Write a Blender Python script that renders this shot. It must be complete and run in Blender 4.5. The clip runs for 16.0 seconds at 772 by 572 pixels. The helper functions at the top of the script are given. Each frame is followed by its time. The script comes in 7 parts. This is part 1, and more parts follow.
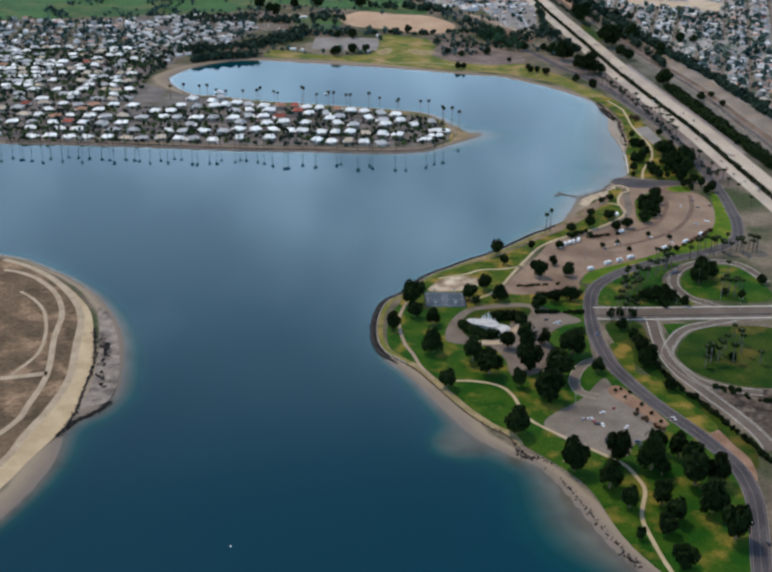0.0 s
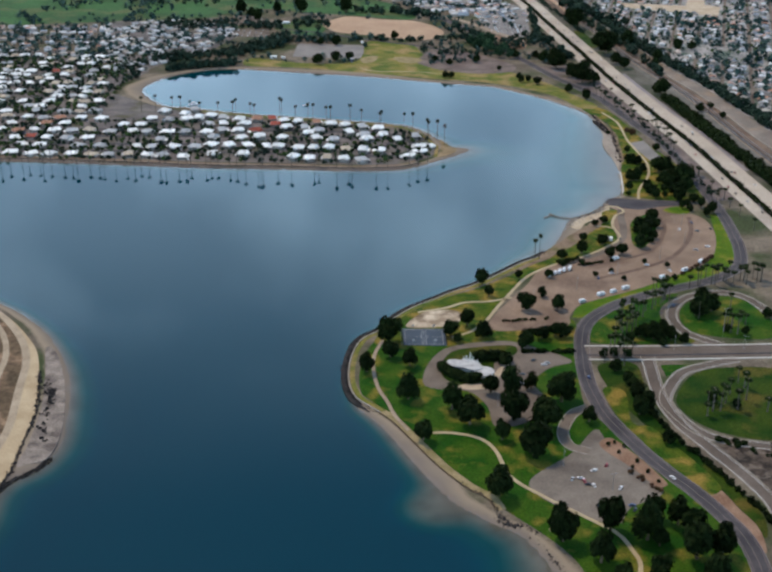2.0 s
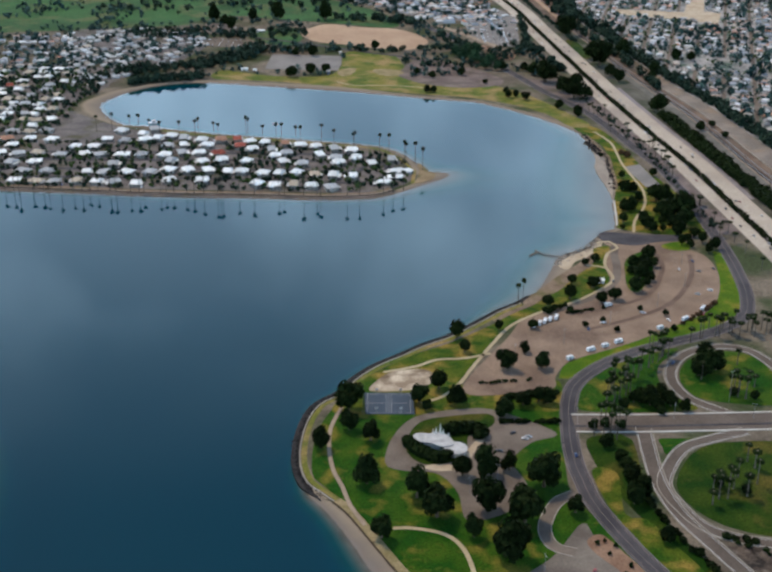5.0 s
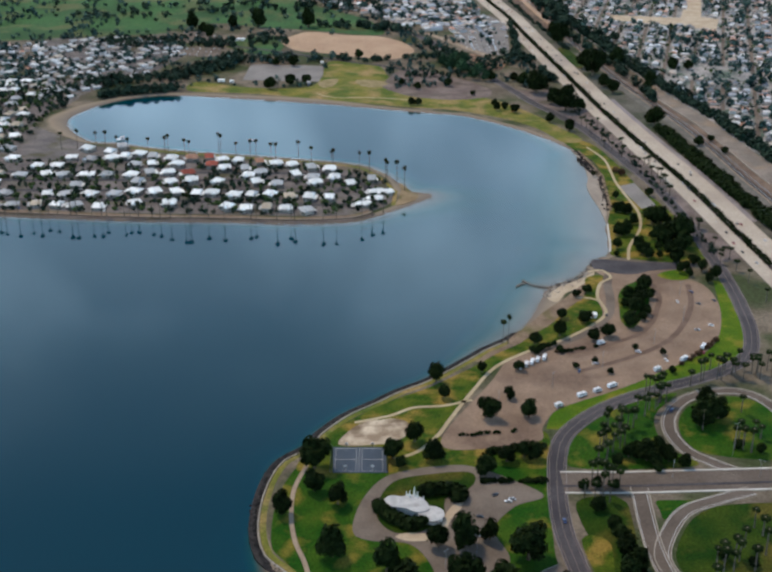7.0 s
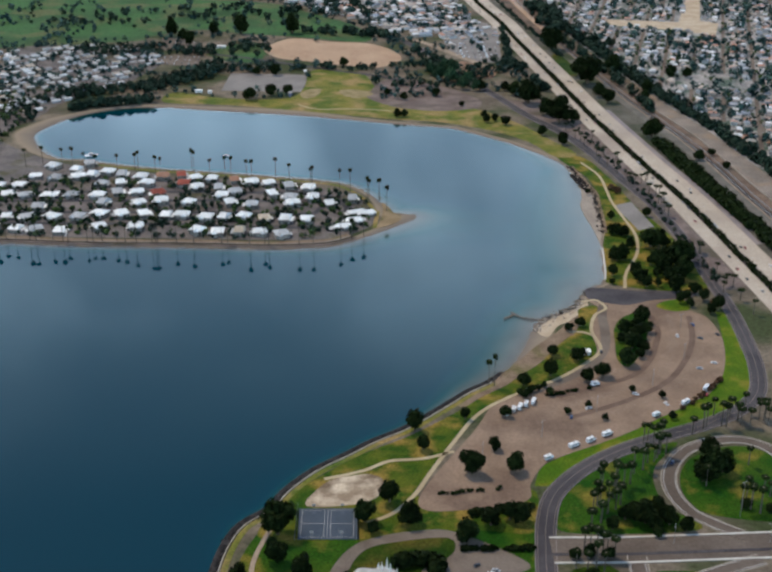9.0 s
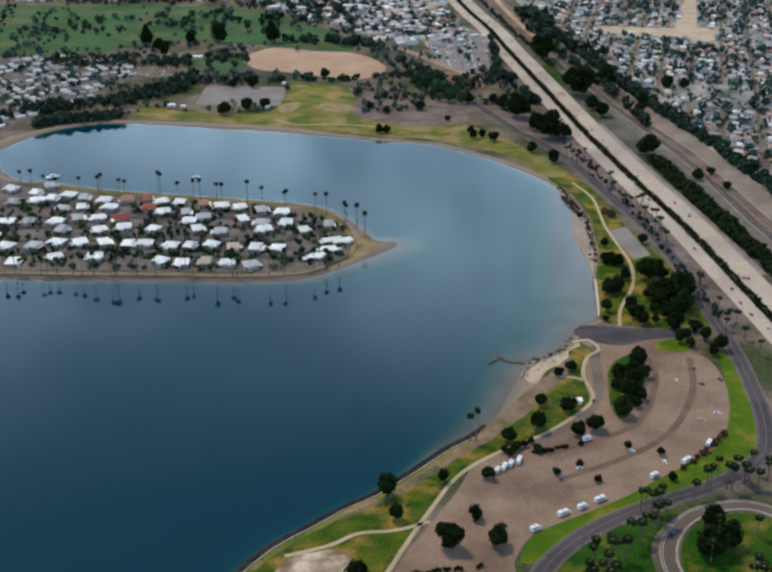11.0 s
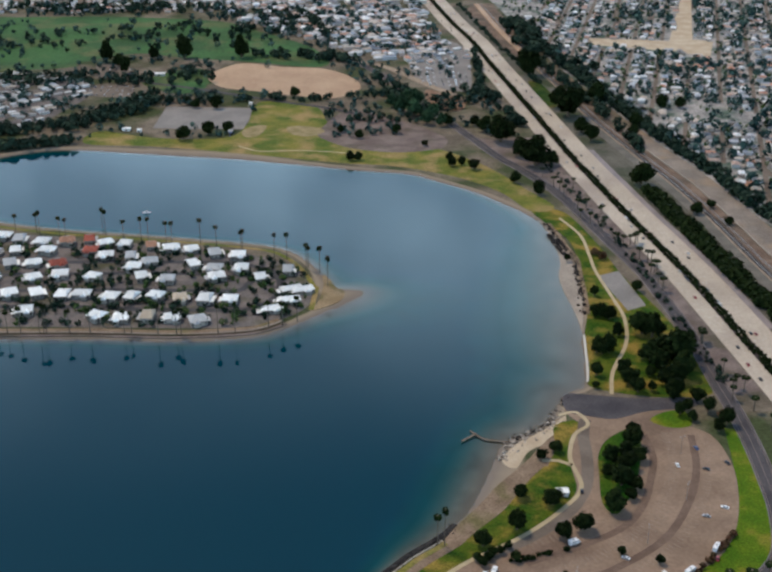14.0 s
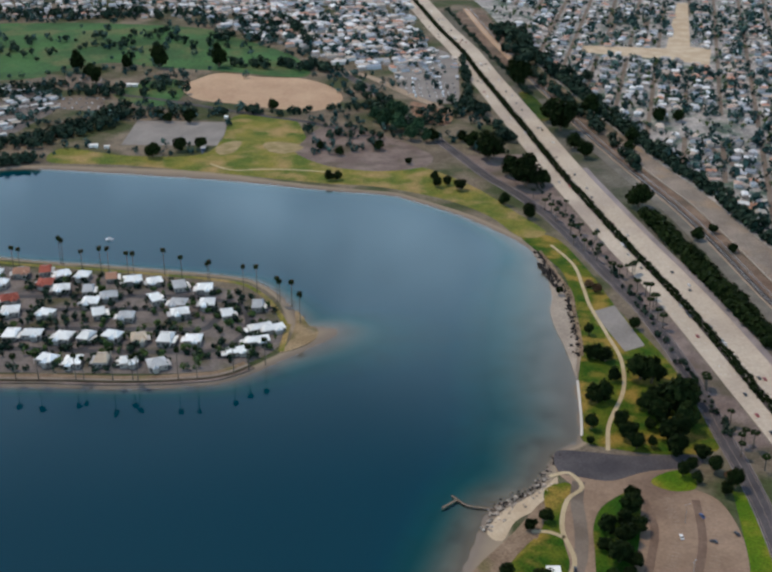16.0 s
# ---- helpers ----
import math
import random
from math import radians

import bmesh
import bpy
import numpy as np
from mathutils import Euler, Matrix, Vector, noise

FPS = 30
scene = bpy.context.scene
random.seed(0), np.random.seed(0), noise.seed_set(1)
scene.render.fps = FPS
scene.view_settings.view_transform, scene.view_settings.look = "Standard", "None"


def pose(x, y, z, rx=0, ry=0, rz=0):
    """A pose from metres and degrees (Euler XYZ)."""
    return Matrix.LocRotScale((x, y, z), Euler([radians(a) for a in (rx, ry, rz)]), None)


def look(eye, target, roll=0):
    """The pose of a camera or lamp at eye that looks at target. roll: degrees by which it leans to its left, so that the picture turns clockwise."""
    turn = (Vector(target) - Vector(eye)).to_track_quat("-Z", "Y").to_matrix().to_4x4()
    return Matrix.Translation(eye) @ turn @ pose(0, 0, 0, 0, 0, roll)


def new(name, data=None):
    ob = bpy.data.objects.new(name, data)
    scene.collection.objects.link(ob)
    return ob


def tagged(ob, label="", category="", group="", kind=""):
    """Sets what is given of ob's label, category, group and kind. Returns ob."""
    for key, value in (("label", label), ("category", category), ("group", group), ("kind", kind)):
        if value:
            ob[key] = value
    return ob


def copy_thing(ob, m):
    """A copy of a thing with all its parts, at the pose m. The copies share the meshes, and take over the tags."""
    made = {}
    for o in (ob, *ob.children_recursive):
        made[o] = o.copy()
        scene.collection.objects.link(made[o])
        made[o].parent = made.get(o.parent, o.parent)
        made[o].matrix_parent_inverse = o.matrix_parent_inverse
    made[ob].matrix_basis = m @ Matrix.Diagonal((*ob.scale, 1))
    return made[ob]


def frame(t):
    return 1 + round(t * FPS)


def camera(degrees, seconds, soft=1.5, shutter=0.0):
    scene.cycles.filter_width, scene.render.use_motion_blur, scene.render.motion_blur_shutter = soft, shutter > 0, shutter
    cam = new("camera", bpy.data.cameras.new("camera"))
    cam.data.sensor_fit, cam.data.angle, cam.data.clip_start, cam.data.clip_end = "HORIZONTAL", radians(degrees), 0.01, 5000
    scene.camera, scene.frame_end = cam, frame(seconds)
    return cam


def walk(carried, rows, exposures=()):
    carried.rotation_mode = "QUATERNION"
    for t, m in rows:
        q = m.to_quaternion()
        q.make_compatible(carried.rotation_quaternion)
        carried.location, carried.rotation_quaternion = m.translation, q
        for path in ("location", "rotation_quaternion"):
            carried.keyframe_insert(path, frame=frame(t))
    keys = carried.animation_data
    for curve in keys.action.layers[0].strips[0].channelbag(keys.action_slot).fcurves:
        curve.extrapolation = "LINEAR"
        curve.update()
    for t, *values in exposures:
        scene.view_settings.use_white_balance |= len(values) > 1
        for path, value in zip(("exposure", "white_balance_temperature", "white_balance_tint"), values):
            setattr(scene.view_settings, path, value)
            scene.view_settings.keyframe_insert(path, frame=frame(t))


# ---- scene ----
cam = camera(36.0, 16.0, soft=2.7)
# seconds, x, y, height, yaw, pitch, lean to the right
ROWS = [
    (0.0, 0.00, 0.00, 366.60, 0.000, -23.897, -0.428),
    (0.5, 3.97, 18.83, 365.44, -0.032, -23.951, -0.407),
    (1.0, 7.96, 37.77, 364.44, -0.106, -23.947, -0.537),
    (1.5, 11.97, 56.28, 363.27, -0.136, -23.936, -0.472),
    (2.0, 15.85, 74.09, 361.82, -0.143, -23.947, -0.396),
    (2.5, 19.58, 91.60, 360.43, -0.142, -23.985, -0.445),
    (3.0, 23.23, 109.62, 359.55, -0.193, -23.997, -0.462),
    (3.5, 26.97, 127.84, 358.94, -0.253, -23.975, -0.488),
    (4.0, 30.77, 145.23, 357.88, -0.262, -24.001, -0.464),
    (6.5, 49.73, 231.07, 352.14, -0.391, -24.073, -0.283),
    (7.0, 53.44, 248.27, 351.18, -0.459, -24.034, -0.256),
    (7.5, 56.99, 264.81, 350.22, -0.487, -24.054, -0.223),
    (8.0, 60.49, 281.02, 349.29, -0.545, -24.028, -0.188),
    (8.5, 64.00, 297.06, 348.23, -0.572, -24.016, -0.164),
    (9.0, 67.59, 313.62, 347.21, -0.558, -24.085, -0.077),
    (11.5, 85.68, 400.34, 343.93, -0.824, -24.121, 0.110),
    (12.0, 89.28, 417.66, 343.28, -0.920, -24.072, 0.082),
    (12.5, 92.84, 434.27, 342.31, -0.919, -24.150, 0.174),
    (13.0, 96.30, 450.63, 341.31, -0.996, -24.110, 0.166),
    (13.5, 99.61, 466.80, 340.24, -1.010, -24.184, 0.259),
    (14.0, 102.72, 483.52, 339.43, -1.136, -24.102, 0.181),
    (14.5, 105.75, 500.36, 338.63, -1.177, -24.187, 0.275),
    (15.0, 108.77, 517.54, 338.05, -1.304, -24.141, 0.196),
    (15.5, 111.94, 534.52, 337.38, -1.367, -24.206, 0.233),
    (16.0, 115.06, 551.59, 336.74, -1.449, -24.206, 0.178),
]
walk(cam, [(t, Matrix.Translation((x, y, z)) @ pose(0, 0, 0, 0, 0, yaw) @ pose(0, 0, 0, 90 + pitch, 0, 0) @ pose(0, 0, 0, 0, 0, -lean)) for t, x, y, z, yaw, pitch, lean in ROWS],
     exposures=[(0.0, 0.06, 6180, 10), (8.0, 0.0, 6300, 10), (16.0, -0.05, 6380, 10)])

# ---- light ----
world = bpy.data.worlds.new("sky")
scene.world = world
world.use_nodes = True
SUN_ELEVATION, SUN_AZIMUTH = 57.0, -38.0      # azimuth from straight ahead, to the right
wn = world.node_tree
wn.nodes.clear()
w_out = wn.nodes.new("ShaderNodeOutputWorld")
w_bg = wn.nodes.new("ShaderNodeBackground")
w_sky = wn.nodes.new("ShaderNodeTexSky")
w_sky.sky_type = "NISHITA"
w_sky.sun_disc = False
w_sky.sun_elevation = radians(SUN_ELEVATION)
w_sky.sun_rotation = radians(SUN_AZIMUTH)
w_sky.air_density, w_sky.dust_density, w_sky.ozone_density = 1.0, 0.6, 3.0
w_co = wn.nodes.new("ShaderNodeTexCoord")
w_noise = wn.nodes.new("ShaderNodeTexNoise")
w_noise.inputs["Scale"].default_value = 5.0
w_noise.inputs["Detail"].default_value = 3.5
w_noise.inputs["Roughness"].default_value = 0.55
w_ramp = wn.nodes.new("ShaderNodeValToRGB")
w_ramp.color_ramp.elements[0].position, w_ramp.color_ramp.elements[1].position = 0.42, 0.68
w_mix = wn.nodes.new("ShaderNodeMix")
w_mix.data_type = "RGBA"
w_mix.inputs["B"].default_value = (16.6, 23.0, 28.8, 1)
wn.links.new(w_co.outputs["Generated"], w_noise.inputs["Vector"])
wn.links.new(w_noise.outputs["Fac"], w_ramp.inputs["Fac"])
# haze and thin cloud thicken towards the horizon, all round
w_sep = wn.nodes.new("ShaderNodeSeparateXYZ")
w_low = wn.nodes.new("ShaderNodeMapRange")
w_low.interpolation_type = "SMOOTHSTEP"
for key, v in (("From Min", 0.57), ("From Max", 0.34), ("To Min", 0.0), ("To Max", 1.0)):
    w_low.inputs[key].default_value = v
w_amount = wn.nodes.new("ShaderNodeMath")
w_amount.operation = "MULTIPLY"
w_patch = wn.nodes.new("ShaderNodeMapRange")
for key, v in (("To Min", 0.42), ("To Max", 1.0)):
    w_patch.inputs[key].default_value = v
wn.links.new(w_co.outputs["Generated"], w_sep.inputs["Vector"])
wn.links.new(w_sep.outputs["Z"], w_low.inputs["Value"])
wn.links.new(w_ramp.outputs["Color"], w_patch.inputs["Value"])
wn.links.new(w_low.outputs["Result"], w_amount.inputs[0])
wn.links.new(w_patch.outputs["Result"], w_amount.inputs[1])
wn.links.new(w_amount.outputs["Value"], w_mix.inputs["Factor"])
wn.links.new(w_sky.outputs["Color"], w_mix.inputs["A"])
wn.links.new(w_mix.outputs["Result"], w_bg.inputs["Color"])
w_bg.inputs["Strength"].default_value = 0.114
wn.links.new(w_bg.outputs["Background"], w_out.inputs["Surface"])

sun_data = bpy.data.lights.new("sun", "SUN")
sun_data.energy, sun_data.angle, sun_data.color = 2.55, radians(9.0), (1.0, 0.82, 0.58)
sun = new("sun", sun_data)
a, e = radians(SUN_AZIMUTH), radians(SUN_ELEVATION)
sun.matrix_world = look((1000 * math.sin(a) * math.cos(e), 1000 * math.cos(a) * math.cos(e), 1000 * math.sin(e)), (0, 0, 0))

# ---- materials ----
def surface(name, c1, c2, scale=0.05, rough=0.9, fine=0.8, grain=0.25, c3=None, c3_scale=0.015, c3_at=0.6, rand=0.0, bump=0.0, metal=0.0, spec=0.08, island=False):
    """Two colours mixed by broad noise, fine grain over them, a third colour in large stains."""
    m = bpy.data.materials.new(name)
    m.use_nodes = True
    nt = m.node_tree
    p = nt.nodes["Principled BSDF"]
    p.inputs["Roughness"].default_value = rough
    p.inputs["Metallic"].default_value = metal
    p.inputs["Specular IOR Level"].default_value = spec
    geo = nt.nodes.new("ShaderNodeNewGeometry")

    def noise_at(s, detail):
        n = nt.nodes.new("ShaderNodeTexNoise")
        n.inputs["Scale"].default_value, n.inputs["Detail"].default_value = s, detail
        nt.links.new(geo.outputs["Position"], n.inputs["Vector"])
        return n.outputs["Fac"]

    def stretch(sock, lo, hi, to_lo=0.0, to_hi=1.0):
        r = nt.nodes.new("ShaderNodeMapRange")
        for key, v in zip(("From Min", "From Max", "To Min", "To Max"), (lo, hi, to_lo, to_hi)):
            r.inputs[key].default_value = v
        nt.links.new(sock, r.inputs["Value"])
        return r.outputs["Result"]

    def blend(fac, a, b, kind="MIX"):
        x = nt.nodes.new("ShaderNodeMix")
        x.data_type, x.blend_type = "RGBA", kind
        for key, v in (("Factor", fac), ("A", a), ("B", b)):
            if isinstance(v, bpy.types.NodeSocket):
                nt.links.new(v, x.inputs[key])
            elif key == "Factor":
                x.inputs[key].default_value = v
            else:
                x.inputs[key].default_value = (*v, 1)
        return x.outputs["Result"]

    col = blend(stretch(noise_at(scale, 5), 0.38, 0.62), c1, c2)
    if c3:
        col = blend(stretch(noise_at(c3_scale, 4), c3_at - 0.07, c3_at + 0.09), col, c3)
    g = noise_at(fine, 3)
    shade = nt.nodes.new("ShaderNodeCombineColor")
    val = stretch(g, 0.3, 0.7, 1 - grain, 1 + grain)
    if rand:
        src = nt.nodes.new("ShaderNodeObjectInfo").outputs["Random"] if not island else geo.outputs["Random Per Island"]
        r = stretch(src, 0, 1, 1 - rand, 1 + rand)
        mul = nt.nodes.new("ShaderNodeMath")
        mul.operation = "MULTIPLY"
        nt.links.new(val, mul.inputs[0])
        nt.links.new(r, mul.inputs[1])
        val = mul.outputs[0]
    for k in ("Red", "Green", "Blue"):
        nt.links.new(val, shade.inputs[k])
    col = blend(1.0, col, shade.outputs["Color"], "MULTIPLY")
    nt.links.new(col, p.inputs["Base Color"])
    if bump:
        b = nt.nodes.new("ShaderNodeBump")
        b.inputs["Strength"].default_value, b.inputs["Distance"].default_value = bump, 0.3
        nt.links.new(g, b.inputs["Height"])
        nt.links.new(b.outputs["Normal"], p.inputs["Normal"])
    return m


def palette(name, colours, rough=0.8):
    """One of several colours for each separate piece of a joined mesh."""
    m = surface(name, (1, 1, 1), (0.92, 0.92, 0.92), 0.1, rough, 0.6, 0.12)
    nt = m.node_tree
    geo = nt.nodes["Geometry"]
    ramp = nt.nodes.new("ShaderNodeValToRGB")
    ramp.color_ramp.interpolation = "CONSTANT"
    while len(ramp.color_ramp.elements) < len(colours):
        ramp.color_ramp.elements.new(1.0)
    for i, c in enumerate(colours):
        ramp.color_ramp.elements[i].position = i / len(colours)
        ramp.color_ramp.elements[i].color = (*c, 1)
    nt.links.new(geo.outputs["Random Per Island"], ramp.inputs["Fac"])
    p = nt.nodes["Principled BSDF"]
    old = p.inputs["Base Color"].links[0].from_socket
    x = nt.nodes.new("ShaderNodeMix")
    x.data_type, x.blend_type = "RGBA", "MULTIPLY"
    x.inputs["Factor"].default_value = 1
    nt.links.new(old, x.inputs["A"])
    nt.links.new(ramp.outputs["Color"], x.inputs["B"])
    nt.links.new(x.outputs["Result"], p.inputs["Base Color"])
    return m


def ground_material():
    """Dry earth inland, sand by the water's edge, a dark muddy bed in the deep."""
    m = surface("earth", (0.105, 0.086, 0.064), (0.18, 0.145, 0.108), 0.03, 0.95, 0.5, 0.25, (0.048, 0.060, 0.025), 0.018, 0.52)
    nt = m.node_tree
    p = nt.nodes["Principled BSDF"]
    geo = nt.nodes["Geometry"]
    earth = p.inputs["Base Color"].links[0].from_socket
    att = nt.nodes.new("ShaderNodeAttribute")
    att.attribute_name = "inland"
    n = nt.nodes.new("ShaderNodeTexNoise")
    n.inputs["Scale"].default_value, n.inputs["Detail"].default_value = 0.06, 5
    nt.links.new(geo.outputs["Position"], n.inputs["Vector"])
    add = nt.nodes.new("ShaderNodeMath")
    add.operation = "MULTIPLY_ADD"
    add.inputs[1].default_value, add.inputs[2].default_value = 0.8, -0.4
    nt.links.new(n.outputs["Fac"], add.inputs[0])
    s = nt.nodes.new("ShaderNodeMath")
    nt.links.new(att.outputs["Fac"], s.inputs[0])
    nt.links.new(add.outputs[0], s.inputs[1])
    ramp = nt.nodes.new("ShaderNodeValToRGB")
    stops = [(0.0, (0.16, 0.47, 0.50)), (0.16, (0.20, 0.46, 0.49)), (0.30, (0.33, 0.36, 0.36)), (0.40, (0.30, 0.275, 0.255)),
             (0.47, (0.175, 0.152, 0.135)), (0.53, (0.180, 0.147, 0.120)), (0.66, (0.252, 0.200, 0.146))]
    while len(ramp.color_ramp.elements) < len(stops):
        ramp.color_ramp.elements.new(1.0)
    for el, (at, c) in zip(ramp.color_ramp.elements, stops):
        el.position, el.color = at, (*c, 1)
    half = nt.nodes.new("ShaderNodeMapRange")
    half.inputs["From Min"].default_value, half.inputs["From Max"].default_value = -2.5, 2.5
    nt.links.new(s.outputs[0], half.inputs["Value"])
    nt.links.new(half.outputs["Result"], ramp.inputs["Fac"])
    edge = nt.nodes.new("ShaderNodeMapRange")
    edge.inputs["From Min"].default_value, edge.inputs["From Max"].default_value = 0.95, 1.35
    nt.links.new(s.outputs[0], edge.inputs["Value"])
    x = nt.nodes.new("ShaderNodeMix")
    x.data_type = "RGBA"
    nt.links.new(edge.outputs["Result"], x.inputs["Factor"])
    nt.links.new(ramp.outputs["Color"], x.inputs["A"])
    nt.links.new(earth, x.inputs["B"])
    nt.links.new(x.outputs["Result"], p.inputs["Base Color"])
    return m


def water_material():
    """Clear over the shallows, soaking up red and most light over the deep."""
    m = bpy.data.materials.new("water")
    m.use_nodes = True
    nt = m.node_tree
    nt.nodes.clear()
    out = nt.nodes.new("ShaderNodeOutputMaterial")
    clear = nt.nodes.new("ShaderNodeBsdfTransparent")
    depth = nt.nodes.new("ShaderNodeAttribute")
    depth.attribute_name = "inland"
    half = nt.nodes.new("ShaderNodeMapRange")
    half.inputs["From Min"].default_value, half.inputs["From Max"].default_value = -2.5, 2.5
    ramp = nt.nodes.new("ShaderNodeValToRGB")
    stops = [(0.0, (0.001, 0.290, 0.385)), (0.16, (0.001, 0.305, 0.405)), (0.30, (0.06, 0.40, 0.47)), (0.40, (0.44, 0.61, 0.65)), (0.47, (0.82, 0.91, 0.93)), (0.52, (0.90, 0.96, 0.97))]
    while len(ramp.color_ramp.elements) < len(stops):
        ramp.color_ramp.elements.new(1.0)
    for el, (at, c) in zip(ramp.color_ramp.elements, stops):
        el.position, el.color = at, (*c, 1)
    nt.links.new(depth.outputs["Fac"], half.inputs["Value"])
    nt.links.new(half.outputs["Result"], ramp.inputs["Fac"])
    nt.links.new(ramp.outputs["Color"], clear.inputs["Color"])
    gloss = nt.nodes.new("ShaderNodeBsdfGlossy")
    gloss.inputs["Roughness"].default_value = 0.035
    geo = nt.nodes.new("ShaderNodeNewGeometry")
    f = nt.nodes.new("ShaderNodeFresnel")
    f.inputs["IOR"].default_value = 1.33
    mix = nt.nodes.new("ShaderNodeMixShader")
    nt.links.new(f.outputs["Fac"], mix.inputs["Fac"])
    nt.links.new(clear.outputs["BSDF"], mix.inputs[1])
    nt.links.new(gloss.outputs["BSDF"], mix.inputs[2])
    nt.links.new(mix.outputs["Shader"], out.inputs["Surface"])
    return m


def glass_material(name, tint):
    m = surface(name, tint, tint, 1.0, 0.08, 3.0, 0.05, spec=0.8)
    return m


EARTH = ground_material()
WATER = water_material()
GRASS = surface("lawn", (0.011, 0.054, 0.003), (0.037, 0.079, 0.005), 0.05, 0.95, 0.9, 0.4, (0.15, 0.125, 0.020), 0.06, 0.605)
GRASS_DRY = surface("dry_lawn", (0.075, 0.108, 0.018), (0.175, 0.155, 0.034), 0.04, 0.95, 0.7, 0.35, (0.27, 0.19, 0.080), 0.035, 0.56)
GRASS_FAR = surface("fairway", (0.052, 0.124, 0.042), (0.036, 0.082, 0.032), 0.012, 0.95, 0.25, 0.2, (0.10, 0.115, 0.05), 0.02, 0.57)
LOT = surface("sunbaked_asphalt", (0.200, 0.138, 0.098), (0.255, 0.180, 0.130), 0.04, 0.9, 0.6, 0.14, (0.150, 0.102, 0.075), 0.025, 0.58)
LOT_GREY = surface("grey_asphalt", (0.135, 0.108, 0.087), (0.18, 0.146, 0.12), 0.05, 0.9, 0.7, 0.10, (0.10, 0.078, 0.064), 0.03, 0.6)
ROAD = surface("road_asphalt", (0.049, 0.045, 0.050), (0.078, 0.070, 0.074), 0.05, 0.85, 0.8, 0.18)
CONCRETE_ROAD = surface("freeway_concrete", (0.39, 0.328, 0.262), (0.455, 0.388, 0.317), 0.02, 0.85, 0.5, 0.12, (0.32, 0.265, 0.222), 0.012, 0.58)
RAMP_ROAD = surface("ramp_concrete", (0.100, 0.079, 0.064), (0.14, 0.112, 0.092), 0.03, 0.85, 0.6, 0.15)
PATH = surface("path_concrete", (0.36, 0.285, 0.175), (0.43, 0.35, 0.225), 0.08, 0.9, 1.0, 0.12)
SAND = surface("sand", (0.36, 0.27, 0.165), (0.45, 0.35, 0.225), 0.06, 0.95, 1.0, 0.12)
DIRT = surface("field_dirt", (0.36, 0.24, 0.16), (0.43, 0.30, 0.20), 0.02, 0.95, 0.3, 0.10)
SCRUB = surface("island_scrub", (0.078, 0.056, 0.034), (0.135, 0.093, 0.058), 0.03, 0.95, 0.4, 0.3, (0.25, 0.165, 0.105), 0.045, 0.58)
KERB = surface("kerb_concrete", (0.30, 0.27, 0.225), (0.38, 0.34, 0.29), 0.2, 0.85, 1.0, 0.10)
PAINT = surface("road_paint", (0.55, 0.54, 0.52), (0.45, 0.44, 0.42), 0.3, 0.7, 1.0, 0.1)
COURT = surface("court_coating", (0.048, 0.064, 0.088), (0.064, 0.080, 0.105), 0.1, 0.7, 0.8, 0.12)
ROCK = surface("riprap", (0.014, 0.013, 0.014), (0.042, 0.038, 0.036), 0.4, 0.9, 1.5, 0.3, rand=0.3, island=True, bump=0.4)
ROCK_PALE = surface("pale_stone", (0.24, 0.20, 0.165), (0.40, 0.34, 0.28), 0.4, 0.9, 1.5, 0.3, rand=0.4, island=True, bump=0.4)
BARK = surface("bark", (0.10, 0.075, 0.05), (0.15, 0.11, 0.08), 0.8, 0.95, 4.0, 0.3, bump=0.4)
PALM_BARK = surface("palm_bark", (0.10, 0.083, 0.065), (0.145, 0.122, 0.098), 0.8, 0.95, 4.0, 0.3)
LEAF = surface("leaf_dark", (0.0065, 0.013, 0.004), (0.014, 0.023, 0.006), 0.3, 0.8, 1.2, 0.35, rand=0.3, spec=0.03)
# green leaf with a teal cast painted in as haze over distance
LEAF_GREEN = surface("leaf_green", (0.018, 0.044, 0.022), (0.042, 0.078, 0.036), 0.3, 0.8, 1.2, 0.35, rand=0.35, spec=0.03)
LEAF_RED = surface("leaf_rust", (0.10, 0.045, 0.025), (0.07, 0.05, 0.022), 0.3, 0.7, 1.2, 0.35, rand=0.3)
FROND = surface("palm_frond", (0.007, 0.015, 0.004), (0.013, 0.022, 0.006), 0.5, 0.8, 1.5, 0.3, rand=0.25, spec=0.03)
# brightened and blued, so the base colour carries some air haze
LEAF_BELT = surface("belt_leaf", (0.010, 0.023, 0.016), (0.031, 0.050, 0.032), 0.1, 0.8, 0.6, 0.3, rand=0.4, island=True, spec=0.03)
# far foliage lifted towards teal: distance haze is put into the leaf colour
LEAF_HAZED = surface("hazed_leaf", (0.014, 0.038, 0.036), (0.050, 0.088, 0.074), 0.04, 0.8, 0.6, 0.3, rand=0.5, island=True)
HEDGE = surface("hedge_leaf", (0.030, 0.062, 0.018), (0.068, 0.100, 0.030), 0.3, 0.8, 1.2, 0.35)
ROOF_WHITE = surface("white_roof", (0.78, 0.78, 0.76), (0.68, 0.68, 0.66), 0.15, 0.6, 1.2, 0.06, rand=0.12)
# pavilion white greyed and blotched: the roof's shading is put into its colour
ROOF_SHADED = surface("shaded_white_roof", (0.50, 0.485, 0.47), (0.40, 0.39, 0.385), 0.25, 0.7, 0.8, 0.12, (0.32, 0.31, 0.30), 0.2, 0.6)
ROOF_GREY = surface("pale_grey_roof", (0.42, 0.42, 0.42), (0.35, 0.355, 0.36), 0.15, 0.7, 1.2, 0.08, rand=0.15)
